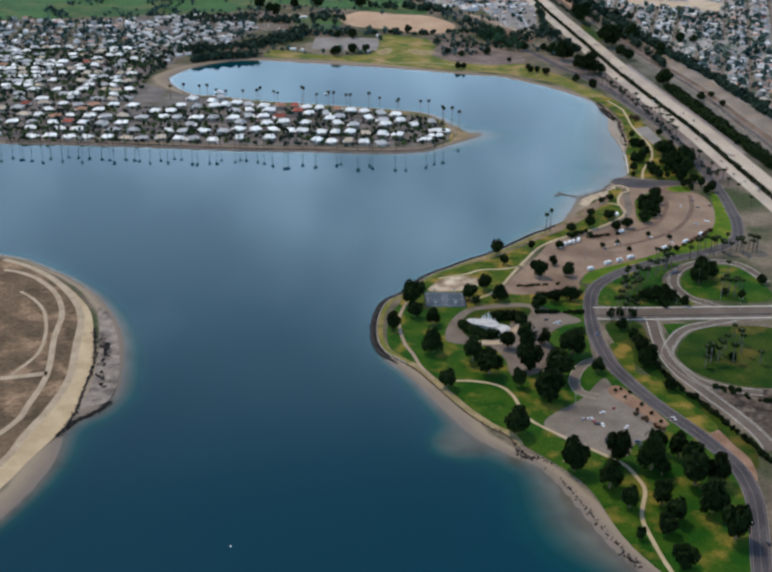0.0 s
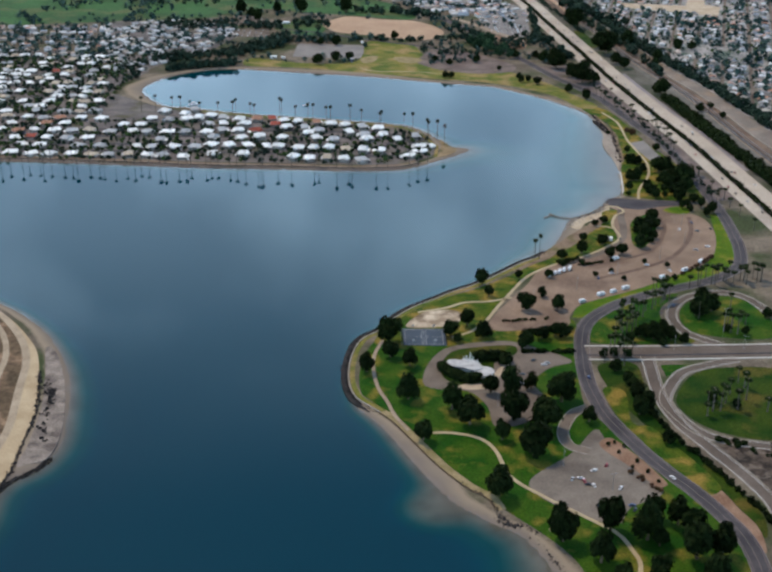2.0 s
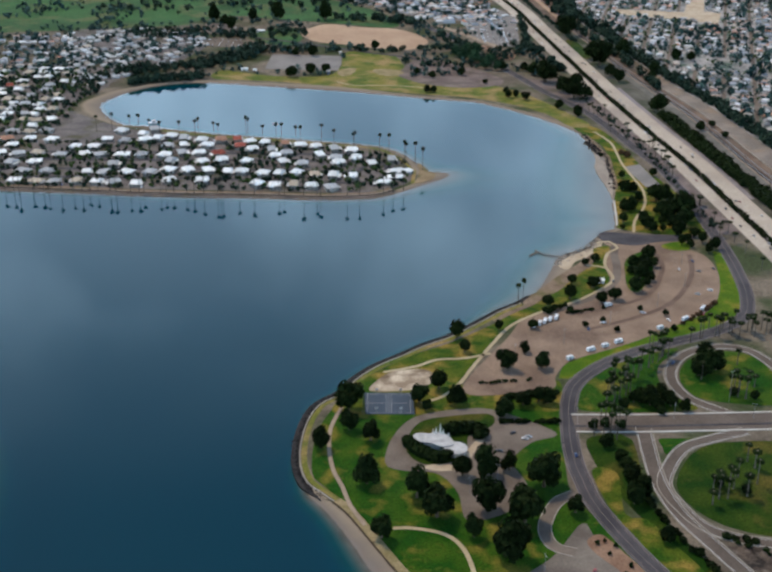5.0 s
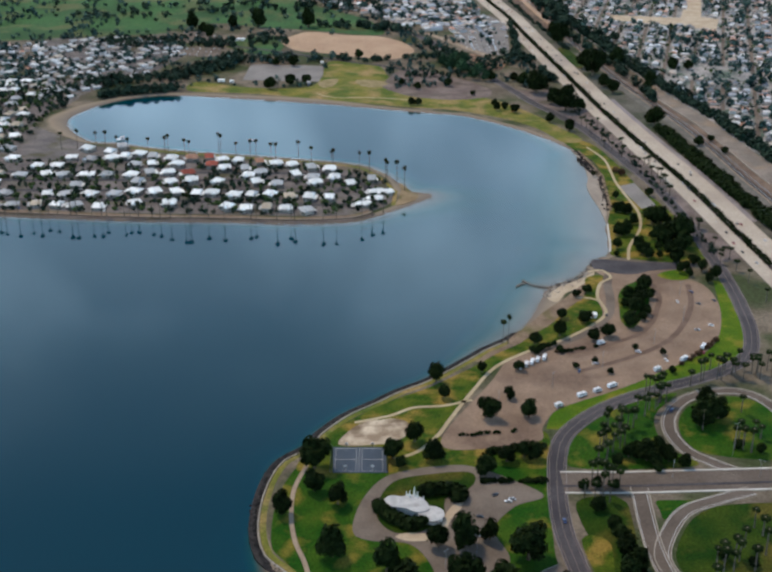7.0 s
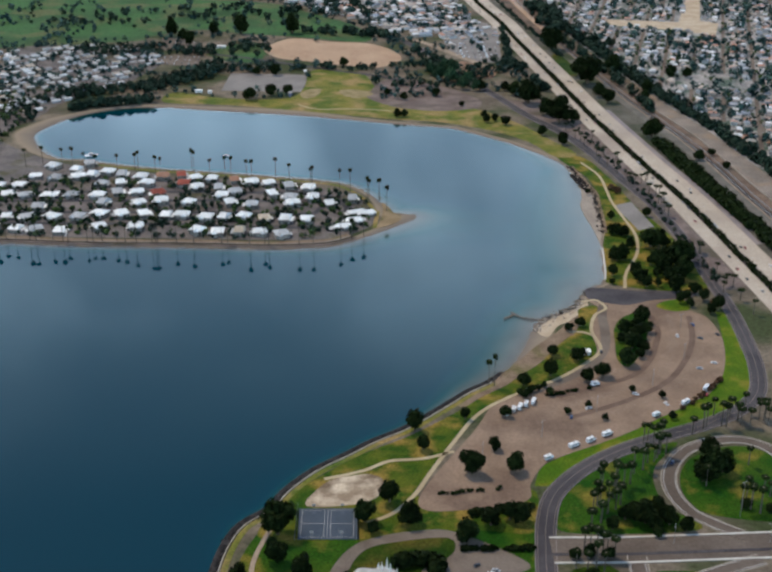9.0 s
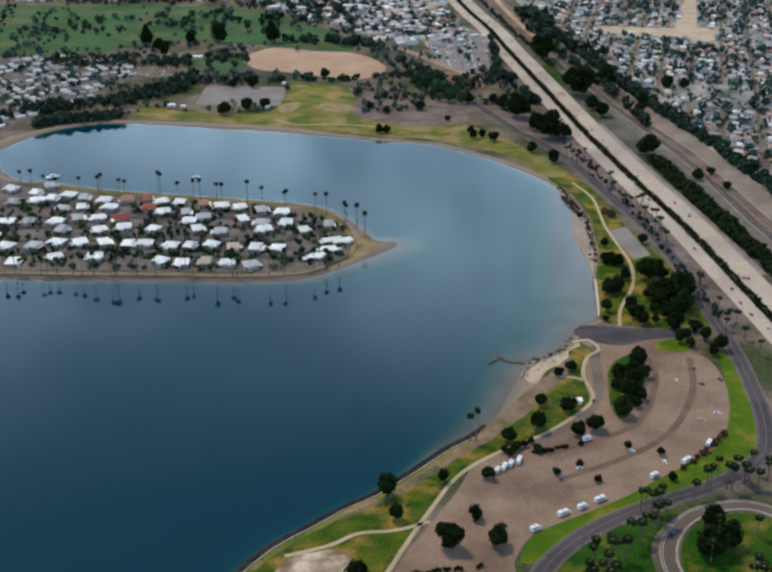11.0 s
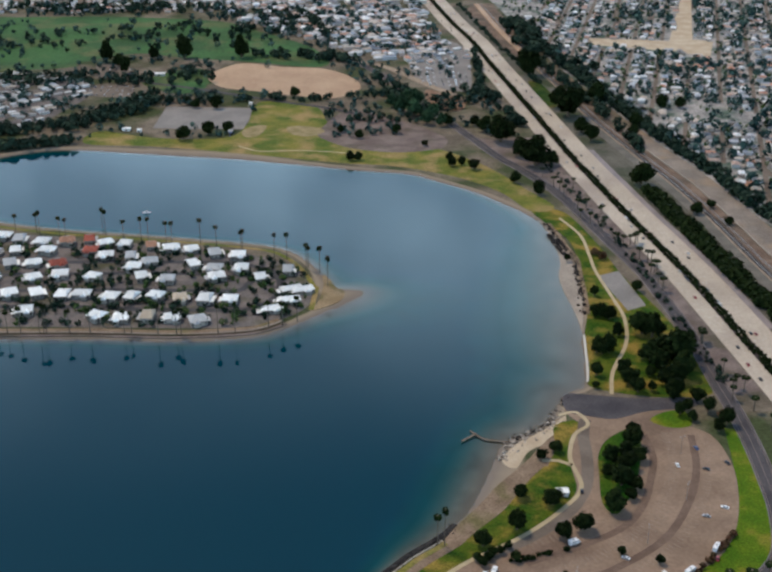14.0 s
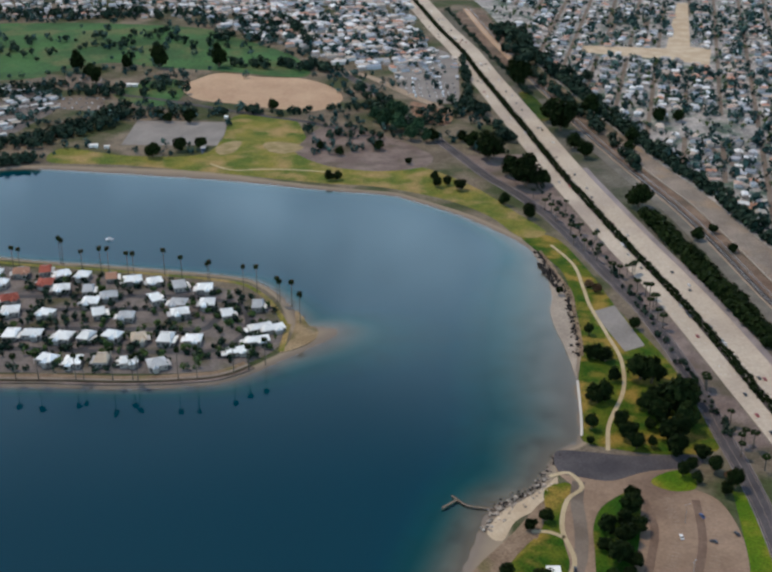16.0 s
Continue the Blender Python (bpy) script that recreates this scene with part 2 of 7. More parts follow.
ROOF_TAN = surface("tan_roof", (0.50, 0.42, 0.32), (0.42, 0.34, 0.26), 0.15, 0.8, 1.2, 0.1, rand=0.15)
ROOF_RED = surface("red_tile_roof", (0.30, 0.085, 0.06), (0.25, 0.07, 0.05), 0.2, 0.8, 1.2, 0.15, rand=0.15)
ROOF_ORANGE = surface("orange_tile_roof", (0.38, 0.21, 0.14), (0.32, 0.17, 0.115), 0.2, 0.8, 1.2, 0.15, rand=0.15)
WALL_PALE = surface("pale_siding", (0.32, 0.29, 0.25), (0.25, 0.23, 0.20), 0.2, 0.8, 1.5, 0.08, rand=0.2)
WINDOW = glass_material("window_glass", (0.03, 0.04, 0.05))
DOOR = surface("door_paint", (0.25, 0.16, 0.10), (0.2, 0.13, 0.08), 0.5, 0.6, 2.0, 0.1, rand=0.3)
METAL = surface("galvanised_steel", (0.35, 0.35, 0.35), (0.28, 0.28, 0.28), 0.5, 0.5, 2.0, 0.1, metal=0.6)
STUCCO = surface("white_stucco", (0.74, 0.72, 0.68), (0.66, 0.64, 0.60), 0.3, 0.85, 1.5, 0.06)
TYRE = surface("tyre_rubber", (0.02, 0.02, 0.02), (0.03, 0.03, 0.03), 1.0, 0.9, 3.0, 0.1)
TIMBER = surface("weathered_timber", (0.14, 0.11, 0.085), (0.2, 0.16, 0.125), 0.5, 0.9, 2.0, 0.25)
CAR_PAINT = {k: surface("car_paint_" + k, c, c, 1.0, 0.3, 2.0, 0.04, spec=0.6) for k, c in
             (("white", (0.75, 0.75, 0.75)), ("black", (0.02, 0.02, 0.024)), ("silver", (0.36, 0.37, 0.38)), ("red", (0.28, 0.03, 0.03)), ("blue", (0.04, 0.07, 0.18)))}
# varied roof colours; the blue-grey cast and lift stand in for haze
HOUSE_ROOFS = palette("suburban_roofs", [(0.58, 0.57, 0.56), (0.23, 0.22, 0.22), (0.46, 0.38, 0.32), (0.46, 0.25, 0.18), (0.14, 0.165, 0.20), (0.72, 0.71, 0.70), (0.29, 0.33, 0.39), (0.50, 0.43, 0.37), (0.36, 0.37, 0.39), (0.42, 0.30, 0.25), (0.64, 0.65, 0.67), (0.18, 0.175, 0.18), (0.40, 0.41, 0.44)])
HOUSE_WALLS = palette("suburban_walls", [(0.55, 0.50, 0.44), (0.62, 0.60, 0.56), (0.44, 0.38, 0.32), (0.58, 0.46, 0.38), (0.5, 0.5, 0.5)])
PARK_ROOFS = palette("park_roofs", [(0.68, 0.68, 0.68), (0.40, 0.42, 0.45), (0.58, 0.57, 0.55), (0.33, 0.32, 0.32), (0.62, 0.64, 0.66), (0.48, 0.42, 0.35)])
GRAVEL = surface("track_ballast", (0.18, 0.152, 0.13), (0.25, 0.21, 0.177), 0.04, 0.95, 0.6, 0.2, (0.26, 0.195, 0.138), 0.03, 0.58)
# yard tones raised and cooled: suburb haze painted into the ground colour
YARD = surface("suburban_yards", (0.215, 0.205, 0.200), (0.345, 0.322, 0.302), 0.05, 0.95, 0.3, 0.3, (0.070, 0.105, 0.080), 0.035, 0.55)
HOME_LOTS = surface("home_park_lots", (0.115, 0.102, 0.100), (0.175, 0.152, 0.142), 0.05, 0.95, 0.6, 0.2, (0.085, 0.080, 0.048), 0.04, 0.59)
TIDAL = surface("tidal_sand", (0.25, 0.21, 0.175), (0.33, 0.28, 0.23), 0.06, 0.95, 0.8, 0.2)
# grass darkened to paint in the interchange trees' shade; also greens planted beds
GRASS_DARK = surface("dark_grass", (0.009, 0.033, 0.002), (0.030, 0.052, 0.004), 0.05, 0.95, 0.8, 0.4, (0.095, 0.075, 0.015), 0.035, 0.60)
LOT_SEAM = surface("patched_asphalt", (0.120, 0.080, 0.060), (0.160, 0.110, 0.083), 0.08, 0.9, 0.7, 0.15)
PALE_SAND = surface("bleached_sand", (0.40, 0.31, 0.215), (0.48, 0.39, 0.285), 0.06, 0.95, 1.0, 0.12)
WHITE_LINE = surface("white_kerb_paint", (0.46, 0.43, 0.38), (0.55, 0.52, 0.47), 0.2, 0.8, 1.0, 0.08)
PALE_ASPHALT = surface("pale_asphalt", (0.185, 0.17, 0.16), (0.23, 0.21, 0.195), 0.04, 0.9, 0.5, 0.1)
GRASS_BRIGHT = surface("watered_lawn", (0.048, 0.105, 0.005), (0.098, 0.138, 0.008), 0.05, 0.95, 0.9, 0.35, (0.19, 0.155, 0.025), 0.05, 0.61)
BEACH = surface("beach_sand", (0.26, 0.195, 0.135), (0.55, 0.45, 0.335), 0.09, 0.95, 0.8, 0.2, (0.16, 0.115, 0.075), 0.06, 0.56)
LOT_WORN = surface("worn_asphalt", (0.155, 0.130, 0.108), (0.20, 0.17, 0.142), 0.06, 0.9, 0.7, 0.14, (0.115, 0.095, 0.08), 0.035, 0.58)
FADED_LINE = surface("faded_stall_paint", (0.30, 0.24, 0.20), (0.25, 0.19, 0.15), 0.3, 0.85, 1.0, 0.2)
SANDY_TRACK = surface("sandy_track", (0.30, 0.235, 0.165), (0.38, 0.305, 0.22), 0.08, 0.95, 0.9, 0.2)
WORN_GRASS = surface("worn_grass", (0.20, 0.16, 0.075), (0.29, 0.225, 0.125), 0.12, 0.95, 0.8, 0.25)
TRACK_TAN = surface("track_tan", (0.27, 0.205, 0.15), (0.33, 0.255, 0.19), 0.05, 0.95, 0.6, 0.15)
RED_EARTH = surface("red_earth", (0.19, 0.110, 0.072), (0.26, 0.165, 0.112), 0.08, 0.95, 0.8, 0.25)
MUD_FLAT = surface("tidal_mud", (0.17, 0.140, 0.122), (0.27, 0.225, 0.19), 0.12, 0.9, 0.9, 0.3, (0.10, 0.082, 0.072), 0.09, 0.57)
BANK = surface("brown_bank", (0.155, 0.108, 0.074), (0.235, 0.168, 0.118), 0.07, 0.95, 0.8, 0.3, (0.12, 0.105, 0.045), 0.04, 0.60)
LANE = surface("lane_asphalt", (0.050, 0.050, 0.056), (0.075, 0.073, 0.078), 0.08, 0.85, 0.8, 0.15)
DARK_BANK = surface("dark_bank", (0.035, 0.028, 0.020), (0.07, 0.052, 0.036), 0.2, 0.95, 1.0, 0.3)
SPIT_SOIL = surface("spit_soil", (0.21, 0.15, 0.085), (0.27, 0.20, 0.12), 0.08, 0.95, 0.7, 0.25, (0.085, 0.085, 0.03), 0.07, 0.60)
GRASS_MOTTLED = surface("mottled_lawn", (0.022, 0.060, 0.004), (0.078, 0.098, 0.009), 0.09, 0.95, 0.9, 0.4, (0.22, 0.15, 0.032), 0.06, 0.56)
RUBBLE = surface("dark_rubble", (0.030, 0.024, 0.020), (0.10, 0.075, 0.058), 0.16, 0.95, 1.0, 0.35, (0.16, 0.13, 0.105), 0.12, 0.60)
COURT_KEY = surface("court_key_coating", (0.070, 0.088, 0.115), (0.085, 0.102, 0.13), 0.1, 0.7, 0.8, 0.12)
SHOULDER = surface("shoulder_asphalt", (0.20, 0.175, 0.18), (0.26, 0.225, 0.225), 0.05, 0.9, 0.7, 0.12)
GRAVEL_GREY = surface("service_gravel", (0.120, 0.110, 0.096), (0.165, 0.150, 0.130), 0.05, 0.95, 0.7, 0.18)
RED_DIRT_BED = surface("railway_earth", (0.125, 0.084, 0.062), (0.20, 0.142, 0.105), 0.05, 0.95, 0.6, 0.25, (0.09, 0.072, 0.056), 0.03, 0.56)
BALLAST = surface("dark_ballast", (0.040, 0.034, 0.034), (0.07, 0.060, 0.058), 0.15, 0.95, 1.2, 0.25)
TRACK_SOIL = surface("rough_soil", (0.082, 0.078, 0.062), (0.125, 0.114, 0.091), 0.03, 0.95, 0.5, 0.25, (0.045, 0.055, 0.027), 0.022, 0.54)
BROWN_VERGE = surface("purple_brown_earth", (0.130, 0.098, 0.088), (0.195, 0.152, 0.136), 0.05, 0.95, 0.7, 0.25, (0.092, 0.078, 0.056), 0.035, 0.58)
# plan of the place: x east, y ahead, metres
SHORE_PARK = [(163, 620), (152, 643), (142, 675), (133, 702), (119, 742), (100, 753), (93, 776), (79, 790), (61, 816), (43, 850), (26, 882), (9, 903), (-2, 916), (-9, 941), (-10, 973), (-6, 1005), (2, 1027), (18, 1044), (27, 1064), (45, 1089), (67, 1109), (86, 1127), (105, 1141), (123, 1159), (142, 1180), (158, 1198), (171, 1209), (184, 1223), (199, 1247), (213, 1282)]
SHORE_COVE = [(226, 1320), (233, 1329), (250, 1340), (264, 1355), (273, 1375), (282, 1391), (297, 1402), (303, 1428), (309, 1474), (315, 1522), (321, 1557), (323, 1593), (325, 1632), (324, 1663), (321, 1696), (317, 1734), (305, 1764), (291, 1788), (278, 1807), (260, 1831), (238, 1856), (212, 1880), (183, 1903), (134, 1916), (91, 1929), (36, 1947), (-19, 1963), (-87, 1978), (-144, 1990), (-195, 2001)]
SHORE_WEST = [(-236, 2005), (-264, 1998), (-295, 1980), (-323, 1948), (-346, 1897), (-348, 1866), (-327, 1816), (-299, 1780), (-270, 1772), (-270, 1775), (-223, 1755), (-165, 1737), (-100, 1724), (-37, 1710), (22, 1695), (55, 1680), (79, 1648), (92, 1616), (102, 1589), (120, 1585), (131, 1578), (118, 1558), (87, 1530), (50, 1498), (17, 1490), (-30, 1488), (-99, 1493), (-196, 1496), (-317, 1508), (-416, 1516), (-509, 1520)]
ISLAND = [(-262, 660), (-254, 683), (-246, 712), (-242, 747), (-245, 780), (-239, 799), (-224, 817), (-218, 848), (-223, 891), (-232, 937), (-247, 979), (-273, 1028), (-307, 1069), (-338, 1096), (-369, 1120), (-393, 1130)]
ISLAND_INNER = [(-330, 600), (-285, 665), (-267, 708), (-259, 740), (-247, 779), (-243, 809), (-245, 848), (-247, 891), (-257, 938), (-271, 988), (-288, 1021), (-321, 1066), (-358, 1096), (-388, 1115)]
ISLAND_TRACK1 = [(-350, 620), (-298, 690), (-277, 740), (-272, 775), (-264, 816), (-261, 865), (-270, 928), (-278, 978), (-295, 1021), (-325, 1066), (-359, 1099), (-389, 1117)]
ISLAND_TRACK2 = [(-340, 690), (-289, 782), (-282, 823), (-281, 873), (-292, 937), (-298, 988), (-314, 1031), (-340, 1066), (-364, 1084), (-381, 1090)]
LAWN_SOUTH = [(2, 932), (3, 982), (17, 1024), (41, 1038), (78, 1039), (126, 1040), (187, 1041), (180, 946), (181, 899), (207, 848), (233, 786), (251, 738), (253, 694), (238, 620), (224, 560), (208, 565), (173, 619), (157, 655), (144, 708), (125, 739), (103, 766), (83, 797), (59, 835), (32, 885), (9, 916)]
LAWN_MID = [(13, 1013), (28, 1053), (52, 1084), (82, 1112), (109, 1131), (145, 1164), (167, 1188), (199, 1217), (234, 1256), (259, 1308), (265, 1344), (284, 1348), (271, 1308), (270, 1266), (258, 1246), (228, 1218), (188, 1190), (161, 1160), (142, 1124), (123, 1083), (113, 1058), (145, 1044), (177, 1046), (190, 1065), (193, 1049), (186, 1016), (149, 1019), (101, 1012), (47, 1010)]
LAWN_RAMP = [(312, 1491), (317, 1512), (325, 1552), (331, 1626), (332, 1689), (316, 1742), (307, 1779), (339, 1772), (357, 1688), (367, 1605), (383, 1533), (390, 1470), (391, 1408), (388, 1386), (360, 1381), (325, 1388), (300, 1401), (304, 1424), (308, 1458)]
LAWN_SHORE_N = [(306, 1775), (283, 1829), (252, 1872), (213, 1903), (166, 1928), (107, 1941), (-4, 1977), (-120, 2011), (-207, 2025), (-201, 2078), (-126, 2047), (-40, 2045), (-17, 2103), (-8, 2210), (62, 2196), (84, 2121), (99, 2023), (167, 1986), (217, 1994), (272, 1926), (310, 1842), (332, 1787)]
LOT_NORTH = [(158, 1140), (174, 1175), (197, 1196), (228, 1215), (251, 1236), (267, 1263), (268, 1293), (272, 1322), (283, 1344), (276, 1363), (281, 1386), (299, 1385), (331, 1379), (368, 1378), (366, 1366), (337, 1355), (356, 1343), (372, 1328), (376, 1295), (371, 1260), (359, 1222), (343, 1195), (320, 1175), (296, 1157), (270, 1137), (245, 1121), (220, 1107), (202, 1094), (190, 1071), (185, 1051), (149, 1041), (114, 1050)]
LOT_ISLAND = [(300, 1326), (323, 1341), (320, 1315), (313, 1287), (303, 1261), (288, 1236), (281, 1248), (285, 1281), (289, 1305)]
LOT_CENTER = [(53, 943), (59, 978), (77, 1007), (115, 1019), (140, 1015), (179, 984), (159, 970), (143, 945), (150, 916), (143, 893), (125, 878), (106, 875), (102, 906), (89, 929), (64, 933)]
CENTER_ISLAND = [(69, 956), (70, 978), (80, 999), (100, 1007), (131, 1011), (135, 999), (126, 987), (114, 979), (111, 957), (98, 943), (80, 941)]
LOT_SOUTH = [(123, 798), (158, 837), (181, 871), (188, 853), (211, 808), (214, 786), (188, 768), (176, 750), (145, 765)]
COURT_PLAN = [(37, 1043), (74, 1043), (76, 1010), (38, 1010)]
SANDLOT = [(42, 1046), (48, 1065), (58, 1077), (71, 1081), (81, 1083), (91, 1077), (90, 1060), (75, 1048)]
PATH_MAIN = [(190, 586), (181, 619), (176, 653), (175, 675), (183, 705), (181, 721), (174, 740), (154, 760), (131, 782), (111, 806), (103, 841), (92, 858), (72, 865), (58, 865)]
PATH_SHORE = [(40, 868), (30, 890), (24, 912), (17, 933), (13, 960), (13, 990), (20, 1020)]
PATH_LOT = [(81, 1027), (98, 1038), (113, 1060), (123, 1083), (142, 1124), (162, 1162), (188, 1188), (228, 1216), (258, 1246), (271, 1268), (269, 1301), (277, 1331), (289, 1345), (283, 1362), (270, 1358)]
PATH_BRANCH = [(141, 1111), (119, 1102), (96, 1099), (78, 1087), (52, 1077)]
PATH_NORTH = [(314, 1388), (322, 1423), (342, 1471), (350, 1518), (348, 1560), (344, 1616), (345, 1656), (345, 1706), (332, 1754)]
ROAD_BAY = [(131, 2423), (172, 2325), (209, 2202), (243, 2104), (268, 2030), (290, 1962), (316, 1902), (336, 1847), (348, 1803), (361, 1738), (372, 1680), (385, 1617), (391, 1565), (396, 1500), (397, 1445), (397, 1400), (398, 1362), (397, 1318), (394, 1277), (389, 1234), (377, 1192), (354, 1165), (327, 1147), (298, 1133), (268, 1118), (241, 1100), (219, 1079), (203, 1056), (195, 1030), (191, 1003), (188, 975), (187, 945), (189, 920), (193, 892), (208, 848), (222, 816), (238, 786), (250, 757), (257, 734), (258, 703), (252, 668), (241, 622), (232, 580), (226, 530)]
RAMP_N = [(318, 1010), (299, 1026), (287, 1040), (282, 1067), (290, 1094), (309, 1116), (339, 1126), (360, 1117), (371, 1092), (374, 1074)]
RAMP_S = [(320, 988), (293, 977), (269, 964), (252, 938), (244, 914), (249, 891), (259, 869), (277, 856), (307, 848)]
RAMP_W = [(245, 992), (244, 982), (241, 923), (247, 882), (262, 845), (277, 809), (286, 780), (288, 759)]
DRIVE_S = [(181, 905), (167, 894), (156, 867), (159, 847), (172, 840)]
FREEWAY = [(264, 2960), (292, 2722), (314, 2575), (329, 2416), (343, 2284), (356, 2162), (366, 2065), (378, 1951), (391, 1850), (403, 1761), (415, 1685), (425, 1615), (431, 1560), (438, 1490)]
BROWN_FIELD = [(-97, 2353), (-82, 2399), (-50, 2436), (9, 2411), (74, 2396), (118, 2340), (128, 2275), (93, 2228), (41, 2241), (-13, 2266), (-69, 2292)]
LOT_FAR = [(-136, 2089), (-133, 2192), (-17, 2180), (-16, 2125), (-20, 2081)]
GOLF = [(-365, 2406), (-305, 2448), (-229, 2507), (-142, 2474), (-51, 2448), (74, 2410), (54, 2533), (-50, 2674), (-124, 2753), (-300, 2798), (-472, 2802)]
LOT_REST = [(344, 1606), (365, 1617), (374, 1542), (356, 1532)]
PALE_LOT = [(750, 2936), (770, 2935), (681, 2577), (710, 2558), (678, 2456), (620, 2496), (502, 2546), (511, 2594), (640, 2568)]
TRADE_LOT = [(215, 2310), (250, 2268), (284, 2268), (296, 2400), (300, 2520), (264, 2593), (214, 2560), (204, 2430)]
GREEN_PATCH = [(-188, 2325), (-132, 2404), (-96, 2375), (-94, 2283), (-131, 2260)]
RED_DIRT = [(181, 852), (191, 859), (202, 841), (212, 820), (220, 797), (214, 792), (208, 800), (203, 811), (193, 827), (184, 840)]
SEAM_A = [(325, 1330), (325, 1300), (317, 1273), (307, 1247), (290, 1223), (262, 1205), (225, 1188)]
SEAM_B = [(358, 1329), (351, 1287), (336, 1248), (311, 1209), (273, 1180), (230, 1157)]
RAMP_GREEN = [(334, 1349), (344, 1359), (357, 1363), (364, 1356), (361, 1341), (345, 1339)]
PAVILION_SAND = [(125, 976), (119, 972), (112, 959), (109, 946), (99, 940), (88, 941), (80, 937), (88, 932), (101, 933), (111, 940), (116, 955), (124, 969)]
TREES_PARK = [(25.6, 1015.9, 9.4), (26.8, 988.1, 6.4), (7.0, 961.7, 6.2), (42.8, 972.6, 5.8), (40.6, 916.9, 7.7), (50.6, 854.8, 6.5), (74.3, 900.1, 7.2), (86.8, 878.2, 9.2), (109.5, 856.2, 5.3), (100.8, 782.0, 8.4), (161.3, 914.0, 10.5), (131.0, 835.0, 10.1), (143.6, 872.6, 10.5), (120.6, 884.8, 8.4), (122.7, 927.3, 7.9), (139.4, 933.8, 5.3), (106.3, 926.2, 6.1)]
TREES_PARK_EDGE = [(108.2, 1027.4, 6.6), (95.4, 1050.2, 6.2), (79.5, 1028.5, 6.1), (84.9, 1017.2, 3.7), (151.8, 1084.2, 6.9), (169.7, 1113.3, 4.0), (181.1, 1085.7, 5.5), (143.0, 1008.7, 6.5), (159.1, 1024.5, 5.7), (171.5, 1029.8, 4.7), (178.2, 1028.6, 5.2), (178.3, 883.5, 5.1), (114.7, 1139.4, 6.2), (119.9, 1113.8, 4.5), (152.0, 1155.7, 3.5)]
TREES_SOUTH = [(137.2, 731.2, 9.2), (170.1, 742.7, 8.2), (158.6, 708.8, 7.2), (168.1, 684.5, 5.6), (192.5, 732.7, 8.9), (201.7, 757.2, 6.1), (191.7, 689.2, 6.4), (196.7, 669.5, 6.3), (187.8, 654.7, 6.2), (216.3, 750.1, 6.8), (220.0, 713.4, 9.2), (222.3, 736.4, 6.7), (224.1, 680.3, 8.9), (236.8, 716.4, 7.4), (231.2, 649.0, 8.7), (190.6, 617.4, 6.6), (169.1, 648.5, 3.0), (199.2, 726.1, 5.1)]
TREES_LOT = [(181.9, 1159.6, 4.3), (228.2, 1163.2, 2.5), (245.3, 1173.2, 2.5), (254.3, 1154.2, 2.5), (282.3, 1195.1, 2.6), (303.3, 1186.1, 2.6), (287, 1240, 6.6), (305, 1288, 6.4), (296, 1298, 5.0), (314, 1316, 6.6), (315, 1297, 5.0), (297, 1268, 6.4), (305, 1264, 5.0), (318, 1332, 4.6), (291, 1280, 4.4), (300, 1253, 4.0), (308, 1305, 5.0), (250.5, 1212.3, 5.0), (264.1, 1219.7, 6.0), (229.7, 1256.0, 4.5), (249.2, 1247.8, 5.8), (223.4, 1221.3, 5.6), (200.7, 1205.5, 4.9), (260.6, 1310.1, 4.4), (249.9, 1301.5, 3.6), (219.0, 1191.2, 3.2), (199.1, 1186.7, 2.9), (304.1, 1155.3, 3.1)]
TREES_EAST = [(358, 1487, 9), (365, 1481, 7.5), (367, 1446, 8), (374, 1437, 8), (354, 1439, 6.5), (374, 1415, 8), (359, 1402, 7), (359, 1382, 6), (331, 1403, 5.5), (334, 1391, 5), (326, 1522, 4.5), (339, 1521, 4.5), (332, 1523, 5), (358, 1428, 7), (319, 1453, 5), (325, 1457, 5.5), (315, 1455, 4), (322, 1643, 2.9), (372, 1572, 4.6), (333, 1563, 3.5), (331, 1521, 4.9), (337, 1516, 4.2), (338, 1486, 4.4), (317, 1458, 4.7), (325, 1455, 3.6), (358, 1500, 5.3), (364, 1490, 5.2), (373, 1487, 4.5), (329, 1417, 5.2), (330, 1403, 4.1), (349, 1416, 3.8), (345, 1392, 3.1), (359, 1425, 4.9), (375, 1436, 10.7), (384, 1450, 8.0), (372, 1452, 6.5), (367, 1407, 7.0), (360, 1388, 3.4), (308, 1417, 4.2), (304, 1398, 2.7), (375, 1377, 4.8), (379, 1361, 4.7), (364, 1363, 4.0), (357, 1356, 4.0), (364, 1349, 3.3), (387, 1342, 5.0), (379, 1334, 3.9), (349, 1443, 3.6), (362, 1462, 3.6)]
TREES_FAR = [(-90.0, 2039.4, 10.1), (-61.4, 2062.9, 8.4), (-38.2, 2072.9, 7.2), (232.7, 1947.2, 4.9), (234.6, 1924.8, 5.4), (245.6, 1930.3, 4.9), (258.0, 1914.0, 7.0), (299.9, 1865.8, 6.2), (320.4, 1827.5, 7.1), (300.8, 2017.8, 16.6), (285.1, 2062.8, 9.0), (330.3, 1925.0, 17.8), (319.1, 1958.4, 12.4), (350.5, 1929.2, 8.2), (206.8, 2004.3, 4.5), (38.1, 2236.9, 7.3), (-93.1, 2185.4, 6.5), (-104.4, 2199.5, 5.9), (-64.6, 2179.6, 7.8), (104.1, 2062.4, 4.7), (127.1, 2038.9, 5.8), (173.8, 2056.4, 5.9), (275.7, 2088.4, 7.3), (240.1, 2089.4, 7.3)]
